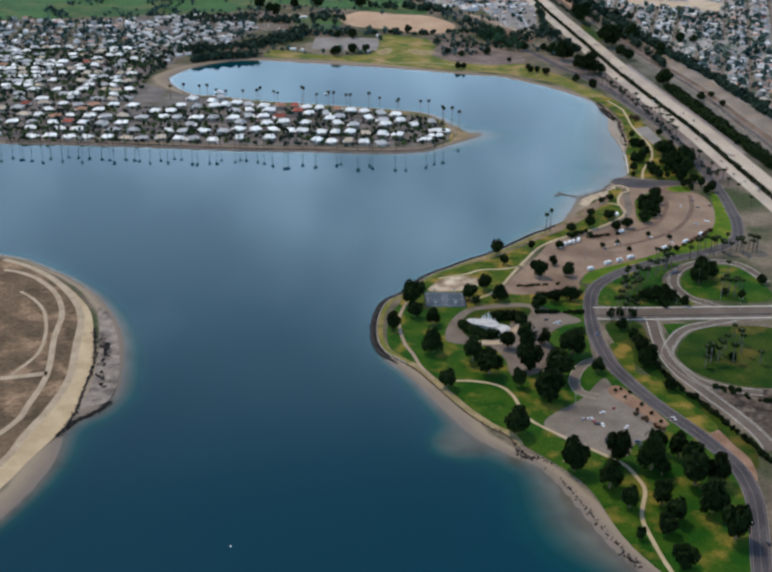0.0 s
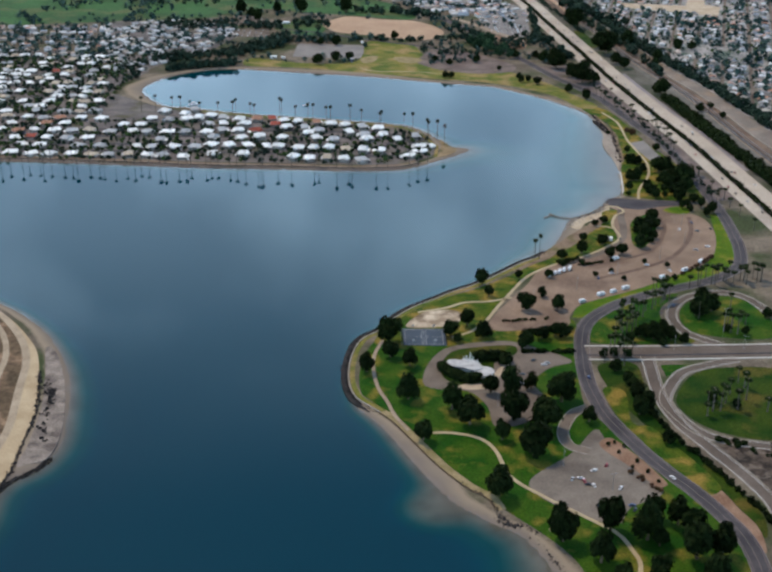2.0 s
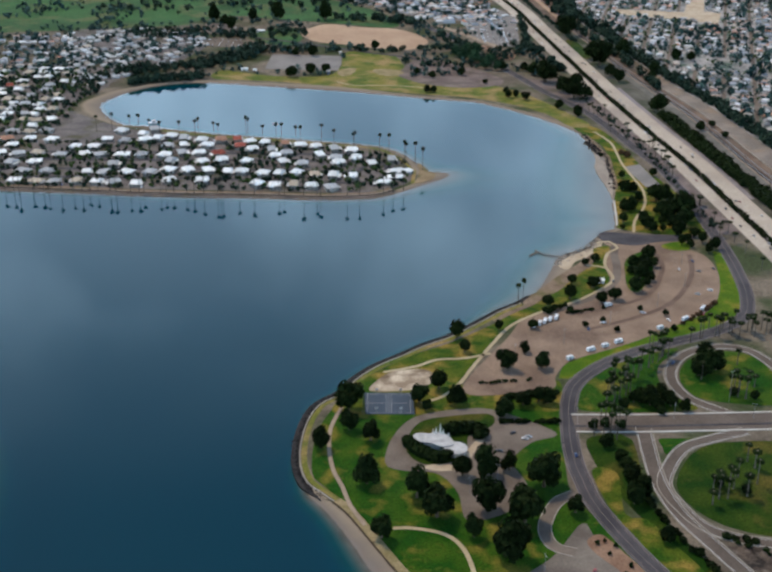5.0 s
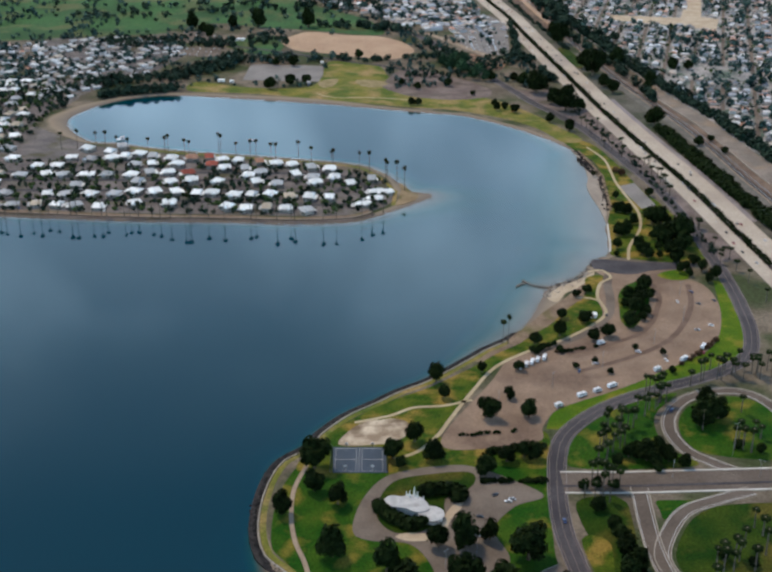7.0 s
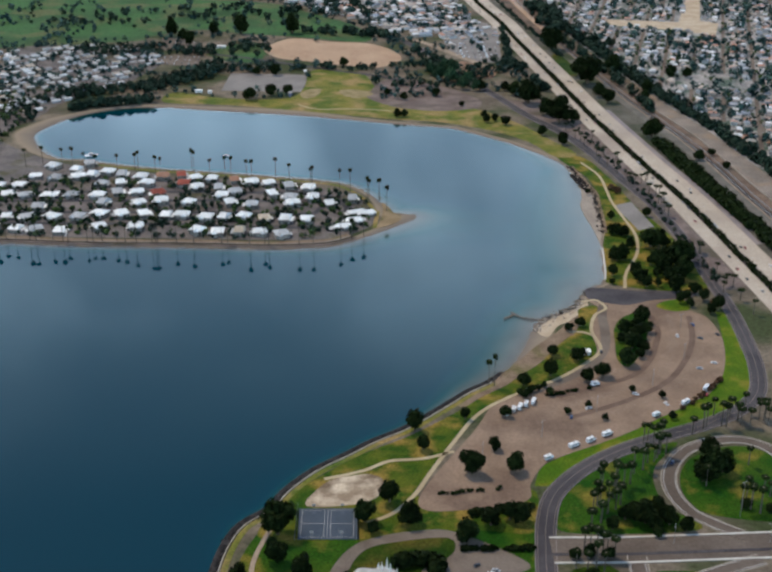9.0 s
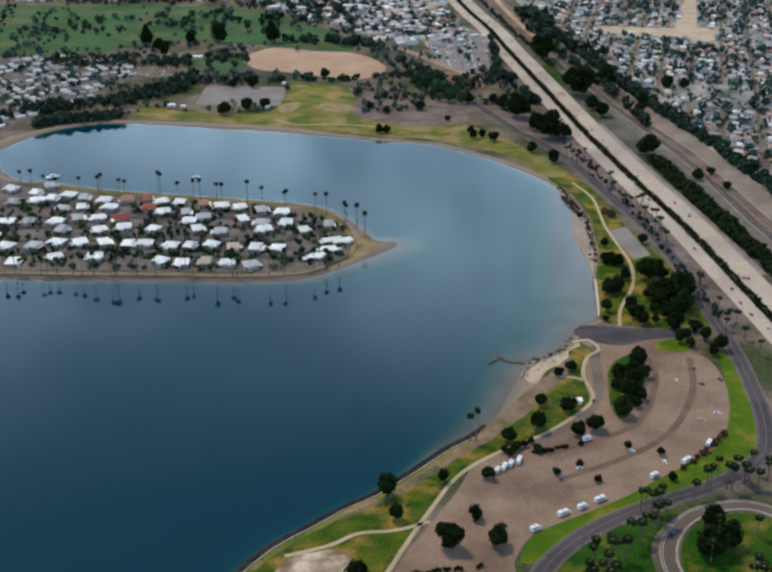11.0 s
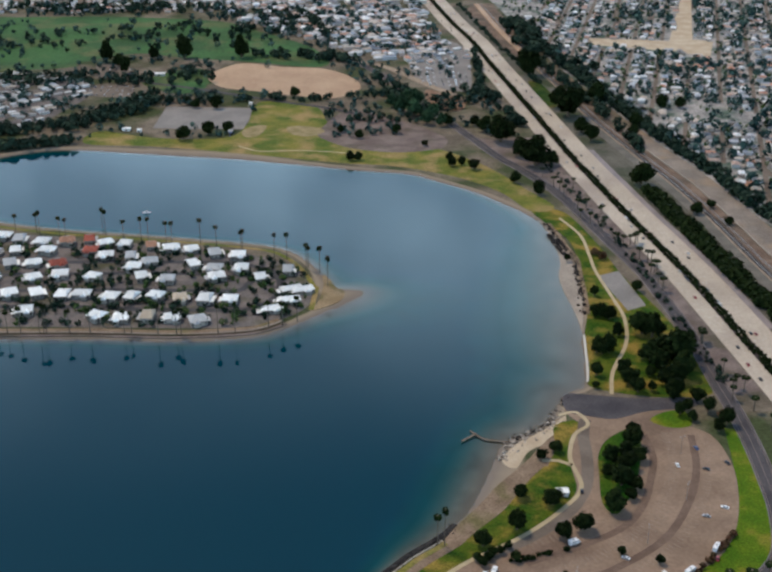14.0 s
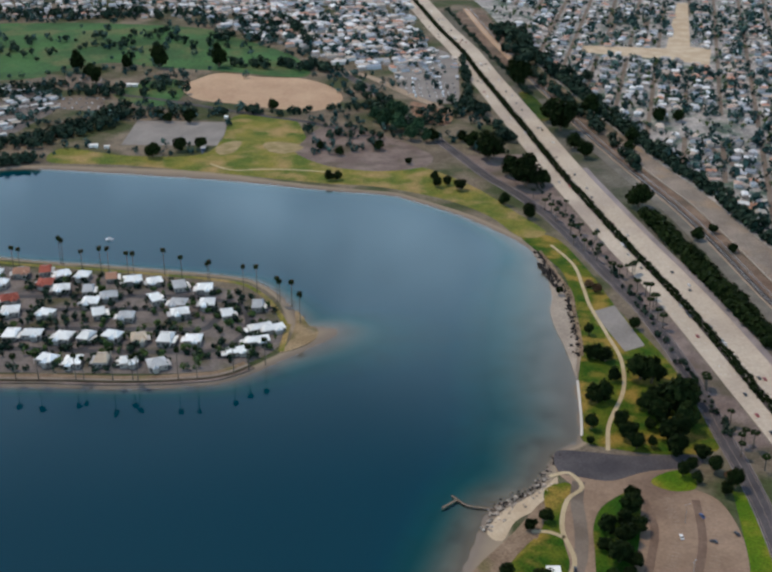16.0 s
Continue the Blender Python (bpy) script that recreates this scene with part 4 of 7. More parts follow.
structure(slab("green_patch", curve_through([(372, 2310), (388, 2301), (397, 2230), (398, 2181), (384, 2170), (376, 2230)], True, 8), LAND + 0.09, GRASS_DARK), "green grass slope beside the motorway", "verge")
structure(slab("green_patch", curve_through(GREEN_PATCH, True, 8), LAND + 0.08, GRASS_FAR), "patch of green scrub by the dirt field", "field")
structure(slab("dirt_patch", curve_through(RED_DIRT, True, 4), LAND + 0.2, RED_EARTH), "reddish bare dirt beside the small car park", "dirt")
structure(ribbon("road", curve_through([(60, 2478), (125, 2437), (168, 2404), (228, 2291), (254, 2250), (276, 2212)], step=8), -6.5, 6.5, LAND + 0.16, TRACK_TAN), "tan dusty road below the vehicle yard", "road")
structure(slab("dirt_patch", curve_through([(222, 2268), (250, 2240), (272, 2203), (262, 2158), (240, 2168), (223, 2195)], True, 6), LAND + 0.13, RED_EARTH), "bare reddish pull-off beside the road", "dirt")
structure(slab("dirt_field", curve_through(BROWN_FIELD, True), LAND + 0.1, DIRT), "bare tan dirt sports field", "field")
structure(slab("golf_course", curve_through(GOLF + [(-900, 2780), (-950, 2330)], True), LAND + 0.08, GRASS_FAR), "green golf course with scattered dark trees", "golf course")
structure(slab("sand_patch", curve_through(SANDLOT, True, 3), LAND + 0.2, BEACH), "pale sandy play area beside the court", "sand")
structure(slab("court", COURT_PLAN, LAND + 0.2, COURT), "dark blue basketball courts with white lines", "court")
structure(slab("planting_bed", curve_through(LOT_ISLAND, True, 4), LAND + 0.3, GRASS), "kerbed green planting island in the car park", "planting bed")
structure(slab("planting_bed", curve_through(CENTER_ISLAND, True, 4), LAND + 0.3, GRASS_DARK), "dark planted island round the pavilion", "planting bed")
structure(slab("terrace", curve_through(PAVILION_SAND, True, 3), LAND + 0.36, PALE_SAND), "pale paved terrace beside the pavilion", "terrace")
structure(slab("lawn", curve_through(RAMP_GREEN, True, 4), LAND + 0.24, GRASS_BRIGHT), "small green lawn at the car park entrance", "lawn")
structure(ribbon("asphalt_lane", curve_through([(288, 1352), (283, 1331), (281, 1307), (278, 1285), (272, 1263), (257, 1237), (232, 1214), (205, 1196)], step=5), -4.2, 4.2, LAND + 0.16, LOT_GREY, skirt=0.1), "darker purplish lane along the car park edge", "car park lane")
for seam in (SEAM_A, SEAM_B):
    structure(ribbon("asphalt_seam", curve_through(seam, step=5), -2.6, 2.6, LAND + 0.165, LOT_SEAM, skirt=0.1), "darker worn lane across the car park", "car park lane")
structure(slab("scrubland", curve_through(ISLAND_INNER + [(-480, 1120), (-560, 900), (-480, 640)], True), LAND + 0.06, SCRUB), "brown scrub-covered island interior", "scrub")
structure(slab("sand_flat", curve_through(ISLAND_INNER) + curve_through(ISLAND_TRACK1)[::-1], LAND + 0.1, SAND), "broad flat of yellow sand along the island shore", "sand")
structure(ribbon("dirt_track", curve_through(ISLAND_TRACK1), -3.2, 3.2, LAND + 0.16, SANDY_TRACK), "pale sandy track along the island shore", "track")
structure(ribbon("dirt_track", curve_through(ISLAND_TRACK2), -2.6, 2.6, LAND + 0.14, SANDY_TRACK), "pale narrow dirt track through scrub", "track")
structure(ribbon("dirt_track", curve_through([(-281, 873), (-300, 868), (-330, 862), (-380, 866)]), -3.5, 3.5, LAND + 0.14, SANDY_TRACK), "pale side track through the island scrub", "track")
structure(ribbon("dirt_track", curve_through([(-350, 1038), (-334, 1022), (-319, 1000), (-309, 974), (-301, 941), (-299, 906), (-310, 870)]), -1.6, 1.6, LAND + 0.14, SANDY_TRACK), "pale side track through the island scrub", "track")

structure(ribbon("road", curve_through([(-221, 2378), (-181, 2324), (-121, 2293), (-58, 2257), (10, 2217), (80, 2180), (125, 2145)], step=8), -4.5, 4.5, LAND + 0.18, ROAD), "narrow dark road below the dirt field", "road")
for spot in ([(36, 2088), (62, 2092), (84, 2069), (64, 2047), (43, 2058)], [(-21, 2072), (-7, 2095), (9, 2094), (2, 2054), (-13, 2046)]):
    structure(slab("dirt_patch", curve_through(spot, True, 4), LAND + 0.21, WORN_GRASS), "worn sandy patch in the dry grass", "dirt")
structure(ribbon("footpath", curve_through([(-20, 2011), (7, 1989), (47, 1990), (87, 1985), (127, 1974)], step=5), -1.3, 1.3, LAND + 0.17, PATH), "thin pale path across the dry grass", "path")

structure(slab("rubble_yard", curve_through([(258, 852), (279, 846), (318, 852), (345, 800), (330, 750), (300, 748), (287, 772), (278, 806), (266, 832)], True, 5), LAND + 0.07, RUBBLE), "dark brown rubble ground beside the slip road", "ground")
# ---- roads and paths ----
bay_road = structure(ribbon("road", road_line, -6.2, 6.2, LAND + 0.26, ROAD), "winding grey asphalt park road with pale edges", "road")
for off in (-6.5, 6.5):
    ribbon("kerb", side(road_line, off), -0.2, 0.2, LAND + 0.34, SHOULDER, bay_road)
for off in (-5.0, 5.0):
    ribbon("edge_line", side(road_line, off), -0.1, 0.1, LAND + 0.275, FADED_LINE, bay_road, skirt=0.005)
ribbon("centre_line", road_line, -0.1, 0.1, LAND + 0.275, FADED_LINE, bay_road, skirt=0.005)
for line, label in ((PATH_MAIN, "pale concrete footpath winding through the lawn"), (PATH_SHORE, "narrow pale footpath near the sea wall"), (PATH_LOT, "pale concrete footpath along the car park edge"),
                    (PATH_BRANCH, "thin pale footpath across the lawn"), (PATH_NORTH, "pale footpath through the shore park"), ([(151, 763), (140, 752), (131, 742)], "short pale footpath to the shore"), ([(250, 1299), (261, 1298), (269, 1292)], "short pale footpath across the lawn")):
    structure(ribbon("footpath", curve_through(line, step=4), -1.5, 1.5, LAND + 0.22, TRACK_TAN if line is PATH_SHORE else PATH), label, "path")
structure(ribbon("driveway", curve_through(DRIVE_S, step=4), -4, 4, LAND + 0.2, LOT_GREY), "curved grey driveway with pale kerbs", "driveway")
for off in (-4.3, 4.3):
    ribbon("kerb", side(curve_through(DRIVE_S, step=4), off), -0.3, 0.3, LAND + 0.3, KERB, bpy.data.objects["driveway"])
cross_line = [(x, 998 + 0.05 * max(0, x - 240)) for x in range(194, 700, 8)]
cross = structure(ribbon("road", cross_line, -11.5, 11.5, LAND + 0.3, RAMP_ROAD), "wide pale grey boulevard with white kerbs", "road")
for off in (-12.6, 12.6):
    ribbon("pavement", side(cross_line, off), -0.8, 0.8, LAND + 0.48, WHITE_LINE, cross)
ribbon("median", side(cross_line, 4.5), -1.3, 1.3, LAND + 0.48, ROAD, cross)
for lift, (line, w, name) in enumerate(((RAMP_N, 4.8, "loop ramp curving round a lawn"), (RAMP_S, 4.8, "loop ramp curving round a lawn"), (RAMP_W, 5.5, "slip road leading off the boulevard"))):
    c = curve_through(line, step=5)
    r = structure(ribbon("ramp", c, -w, w, LAND + 0.20 + 0.04 * lift, RAMP_ROAD), "grey concrete " + name, "road")
    for off in (-w + 1.3, w - 0.6):
        ribbon("edge_line", side(c, off), -0.17, 0.17, LAND + 0.215 + 0.04 * lift, PAINT, r, skirt=0.005)
    for off in (-w - 0.3, w + 0.3):
        ribbon("kerb", side(c, off), -0.3, 0.3, LAND + 0.30 + 0.04 * lift, KERB, r)
d = (Vector(FREEWAY[-1]) - Vector(FREEWAY[-2])).normalized()
far = (Vector(FREEWAY[0]) - Vector(FREEWAY[1])).normalized()
fw_line = curve_through([tuple(Vector(FREEWAY[0]) + far * 1800)] + FREEWAY + [tuple(Vector(FREEWAY[-1]) + d * k) for k in (200, 600, 1400)], step=25)
for name, l, r in (("freeway", 4.2, 20.5), ("freeway", -27.0, -4.2)):
    structure(ribbon(name, fw_line, l, r, LAND + 0.3, CONCRETE_ROAD), "pale concrete motorway carriageway with several lanes", "motorway")
# dark ballast colour on the median ground stands in for the hedge's shadow
structure(ribbon("median", fw_line, -4.2, 4.2, LAND + 0.34, BALLAST), "dark planted strip between the motorway carriageways", "median")
structure(ribbon("barrier", fw_line, -0.3, 0.3, LAND + 1.2, KERB), "low concrete barrier along the motorway median", "barrier")
v, f = dashes([side(fw_line, o) for o in (6.4, 10.0, 13.6, 17.2, -6.6, -10.2, -13.8, -17.4)], LAND + 0.305, 0.18, 4, 9)
tagged(shape("lane_dashes", v, f, PAINT), "white dashed motorway lane lines", "road marking", kind="stuff")
rail_line = curve_through(RAIL, step=12)
east_line, suburb_line = curve_through(RAIL_EAST, step=12), curve_through(SUBURB_WEST, step=12)
structure(slab("verge_strip", [p for p in side(fw_line, -27.0) if 1300 < p[1] < 2900] + rail_line[::-1], LAND + 0.03, TRACK_SOIL), "rough grey-brown ground between motorway and railway", "verge")
structure(ribbon("shoulder", [p for p in fw_line if 1480 < p[1] < 1990], -33.5, -27.0, LAND + 0.2, SHOULDER), "purple-grey asphalt shoulder beside the motorway", "shoulder")
structure(ribbon("gravel_road", [p for p in rail_line if p[1] < 2140], 5.5, 17.0, LAND + 0.10, GRAVEL_GREY), "grey gravel service road along the railway", "road")
structure(slab("railway_bed", rail_line + east_line[::-1], LAND + 0.12, RED_DIRT_BED), "reddish-brown earth railway bed", "railway")
structure(ribbon("ballast", rail_line, -2.6, 3.2, LAND + 0.30, BALLAST), "dark ballast under the railway track", "railway")
for off in (1.4, -0.2, -6.2, -7.8):
    structure(ribbon("rail_track", side(rail_line, off), -0.16, 0.16, LAND + 0.5, METAL), "steel rail on the dark bed", "rail")
structure(ribbon("dirt_track", side(rail_line, 4.4), -1.0, 1.0, LAND + 0.2, TRACK_TAN), "pale dirt track beside the railway", "track")
structure(slab("frontage_road", [p for p in east_line if p[1] < 2085] + [p for p in suburb_line if p[1] < 2085][::-1], LAND + 0.2, GRAVEL), "wide pale grey road along the railway", "road")
structure(ribbon("sound_wall", [p for p in east_line if p[1] < 2070], -0.5, 0.5, LAND + 1.2, KERB), "low pale concrete wall beside the railway", "wall")
structure(slab("railway_earth", curve_through([(330, 2850), (343, 2663), (359, 2530), (380, 2462), (402, 2538), (400, 2679), (384, 2821), (366, 2900)], True, 10), LAND + 0.16, RED_DIRT_BED), "broad reddish-brown earth beside the railway", "railway")
structure(ribbon("dirt_track", [p for p in side(rail_line, 2) if p[1] > 2480], -5.0, 5.0, LAND + 0.34, DIRT), "tan dirt strip between railway and suburb", "track")
structure(slab("bare_verge", [p for p in side(road_line, -7.0) if 1370 < p[1] < 2040] + [p for p in side(fw_line, 20.8) if 1370 < p[1] < 2040][::-1], LAND + 0.04, BROWN_VERGE), "bare purplish-brown earth between park road and motorway", "verge")
structure(slab("campground", curve_through(CAMPGROUND, True, 5), LAND + 0.16, BROWN_VERGE), "bare purplish-brown picnic ground under trees", "ground")
for run in ([(635, 2904), (596, 2760), (555, 2617)], [(690, 2902), (650, 2750), (608, 2596)], [(509, 2863), (488, 2780), (466, 2696)]):
    structure(ribbon("street", curve_through(run, step=15), -5.5, 5.5, LAND + 0.14, LOT_GREY), "straight grey avenue between rows of houses", "street")
structure(ribbon("street", curve_through([(560, 2110), (575, 1990), (591, 1891), (618, 1730), (650, 1560)], step=12), -4.5, 4.5, LAND + 0.14, LOT_GREY), "grey street behind the suburb's first houses", "street")
structure(slab("suburb_ground", [(x + 0.5, y) for x, y in suburb_line] + [(1700, 1300), (1700, 3500), (300, 3500)], LAND + 0.04, YARD), "grey-green yards and streets of a suburb", "ground")

# ---- trees ----
def leaf_cards(bm, centre, radius, count, size, r, flat=0.95):
    """Small bent leaf clumps scattered through the shell of one lobe of a crown."""
    for _ in range(count):
        d = Vector((r.gauss(0, 1), r.gauss(0, 1), r.gauss(0, 1))).normalized()
        q = centre + Vector((d.x, d.y, d.z * flat)) * radius * (0.5 + 0.55 * r.random())
        n = (d + Vector((r.uniform(-0.7, 0.7), r.uniform(-0.7, 0.7), r.uniform(-0.2, 0.9)))).normalized()
        s = n.cross(Vector((r.uniform(-1, 1), r.uniform(-1, 1), 0.3))).normalized()
        t = n.cross(s)
        z = size * r.uniform(0.6, 1.3)
        v = [bm.verts.new(c) for c in (q - s * z, q - t * z * 0.7 + n * z * 0.2, q + s * z, q + t * z * 0.7 + n * z * 0.2)]
        bm.faces.new((v[0], v[1], v[2]))
        bm.faces.new((v[0], v[2], v[3]))


def build_tree(seed, leaf, label, lobes=11, cards=100):
    """A broad-crowned tree of unit crown radius 5 m."""
    r = random.Random(seed)
    tree = tagged(new("tree"), label, "tree")
    bm = bmesh.new()
    tips = []
    lean = Vector((r.uniform(-0.4, 0.4), r.uniform(-0.4, 0.4), 0))
    tube(bm, [(0, 0, -0.5), Vector((0, 0, 1.0)) + lean * 0.3, Vector((0, 0, 2.2)) + lean], [0.55, 0.4, 0.3], 7)
    for k in range(6):
        a = k * math.pi / 3 + r.uniform(-0.4, 0.4)
        reach = r.uniform(1.5, 2.6)
        tip = Vector((math.cos(a) * reach, math.sin(a) * reach, r.uniform(2.8, 5.2)))
        tube(bm, [Vector((0, 0, 1.9)) + lean, (tip + Vector((0, 0, 2.0)) + lean) / 2, tip], [0.22, 0.15, 0.06], 5)
        tips.append(tip)
    part("trunk", bm, BARK, tree)
    bm = bmesh.new()
    for k in range(lobes):
        if k < 6:
            c = tips[k] * 1.05
            rad = r.uniform(1.9, 2.5)
        else:
            c = Vector((r.uniform(-1.2, 1.2), r.uniform(-1.2, 1.2), r.uniform(3.2, 6.4)))
            rad = r.uniform(2.0, 2.7)
        leaf_cards(bm, c, rad, cards, 0.85, r)
    part("crown", bm, leaf, tree)
    return tree


def hide_master(ob):
    for o in (ob, *ob.children_recursive):
        bpy.data.objects.remove(o)


def plant(masters, places, group, scale_z=1.0, size=1.0):
    for i, (x, y, r) in enumerate(places):
        m = masters[(i * 7 + int(x)) % len(masters)]
        s = size * r / 3.75
        t = copy_thing(m, pose(x, y, LAND, 0, 0, rng.uniform(0, 360)) @ Matrix.Diagonal((s, s, s * scale_z * rng.uniform(0.85, 1.15), 1)))
        tagged(t, group=group)


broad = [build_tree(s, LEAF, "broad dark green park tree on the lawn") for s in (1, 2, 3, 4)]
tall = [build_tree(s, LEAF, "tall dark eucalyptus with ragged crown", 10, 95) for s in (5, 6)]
rusty = [build_tree(s, LEAF_RED, "rust-brown small tree by the path") for s in (8,)]
plant(broad, TREES_PARK, "park trees", 1.4)
plant(broad, TREES_PARK_EDGE, "park trees", 1.2)
plant(broad, TREES_SOUTH, "south lawn trees", 1.45)
plant(broad, TREES_LOT, "car park trees")
plant(broad, TREES_EAST, "shore park trees", 1.15)
plant(rusty, [(350, 1656, 3.6), (355, 1645, 3.8), (332, 1527, 3.4), (322, 1461, 3.2), (386, 1352, 3.0)], "rusty trees")
plant(broad, [(206, 1196, 2.6), (211, 1198, 2.4), (196, 1192, 2.6), (203, 1192, 2.8), (216, 1203, 2.2)], "beach shrubs")
plant(broad, [(187, 849, 1.5), (193, 838, 1.3), (198, 846, 1.4), (204, 826, 1.5), (199, 818, 1.2), (209, 812, 1.4), (214, 800, 1.3), (192, 851, 1.2)], "shrubs on bare dirt")
plant(tall, TREES_FAR, "far shore trees", 1.1, 0.85)
plant(tall, TREES_EAST_FAR, "motorway trees", 1.1, 0.85)
green = [build_tree(s, LEAF_GREEN, "tall green leafy tree by the picnic ground", 12, 95) for s in (21, 22)]
plant(tall, [(117, 1950, 5.0), (126, 1952, 4.6)], "far shore trees", 1.15)
plant(green, [(203, 2176, 9.5), (214, 2096, 7.5), (192, 2196, 8.5), (224, 2120, 7.0), (182, 2152, 8.0), (199, 2136, 9.0), (172, 2180, 6.5), (232, 2086, 5.5)], "picnic ground trees", 1.35)
plant(tall, [(-146, 2477, 11), (-262, 2450, 9), (-57, 2474, 10), (-223, 2381, 8), (-193, 2466, 7), (-240, 2420, 7)], "golf course trees", 1.5)
plant(tall, TREES_RAMP, "interchange trees", 1.15)
plant(tall, TREES_LOOP, "interchange trees", 1.1)


def build_palm(seed):
    r = random.Random(seed)
    palm = tagged(new("palm_tree"), "tall slender fan palm with a small round crown", "palm tree")
    bx, by = r.uniform(-0.6, 0.6), r.uniform(-0.6, 0.6)
    bm = bmesh.new()
    h = 18.0
    tube(bm, [(bx * (k / 5) ** 2, by * (k / 5) ** 2, h * k / 5 - (0.5 if k == 0 else 0)) for k in range(6)], [0.5, 0.36, 0.32, 0.3, 0.28, 0.3], 7)
    part("trunk", bm, PALM_BARK, palm)
    bm = bmesh.new()
    top = Vector((bx, by, h))
    for k in range(34):
        a = 2.4 * k + r.uniform(-0.2, 0.2)
        rise = r.uniform(-0.9, 1.1)
        out = Vector((math.cos(a), math.sin(a), 0))
        acr = Vector((-math.sin(a), math.cos(a), 0))
        line = [top + out * (0.3 + 2.1 * u) + Vector((0, 0, rise * 1.5 * u - 1.3 * u * u)) for u in (0, 0.4, 0.75, 1.0)]
        wid = (0.1, 0.55, 0.75, 0.2)
        rows = [(bm.verts.new(p - acr * w), bm.verts.new(p + Vector((0, 0, 0.15))), bm.verts.new(p + acr * w)) for p, w in zip(line, wid)]
        for p, q in zip(rows, rows[1:]):
            bm.faces.new((p[0], p[1], q[1], q[0]))
            bm.faces.new((p[1], p[2], q[2], q[1]))
    part("crown", bm, FROND, palm)
    bm = bmesh.new()
    tube(bm, [top + Vector((0, 0, -2.2)), top + Vector((0, 0, -1.2)), top + Vector((0, 0, 0.2))], [0.4, 0.8, 0.5], 8)
    part("dead_frond_skirt", bm, PALM_BARK, palm, "brown skirt of dead fronds")
    return palm


palms = [build_palm(s) for s in (11, 12, 13)]


def plant_palms(places, group, h_lo, h_hi, spread=1.0):
    for i, (x, y) in enumerate(places):
        h = rng.uniform(h_lo, h_hi) / 18.0
        w = spread * rng.uniform(0.85, 1.2)
        tagged(copy_thing(palms[i % 3], pose(x, y, LAND - 0.1, 0, 0, rng.uniform(0, 360)) @ Matrix.Diagonal((w, w, h, 1))), group=group)


plant_palms([(x + rng.uniform(-0.8, 0.8), y + rng.uniform(-3, 3)) for x, y in PALMS_ROADSIDE], "roadside palms", 10, 14, 1.3)
thick = [(x + rng.uniform(-6, 6), y + rng.uniform(-6, 6)) for x, y in PALMS_RAMP[25:54:2]]
loop_palms = [(rng.uniform(270, 355), rng.uniform(868, 950)) for _ in range(6)] + [(rng.uniform(305, 362), rng.uniform(1035, 1100)) for _ in range(6)]
plant_palms(loop_palms, "interchange palms", 10, 16, 1.25)
plant_palms(PALMS_RAMP + thick, "interchange palms", 13, 20, 1.3)
plant_palms(PALMS_SPIT, "shore palms", 19, 28)
west = [(-200 - 17 * k + rng.uniform(-6, 6), 1730 + 2.2 * k + rng.uniform(-4, 4)) for k in range(8)]
south = [(-150 - 11 * k + rng.uniform(-5, 5), 1504 + 0.4 * k + rng.uniform(-2, 2)) for k in range(34)]
plant_palms(west + south, "shore palms", 16, 25)

# ---- homes on the peninsula ----
def gable(bm, w, d, z0, z1, over=0.5, hip=0.0):
    x, y = w / 2 + over, d / 2 + over
    v = [bm.verts.new(c) for c in ((-x, -y, z0), (x, -y, z0), (x, y, z0), (-x, y, z0), (-x + hip, 0, z1), (x - hip, 0, z1))]
    for f in ((0, 1, 5, 4), (2, 3, 4, 5), (0, 4, 3), (1, 2, 5), (3, 2, 1, 0)):
        bm.faces.new([v[i] for i in f])


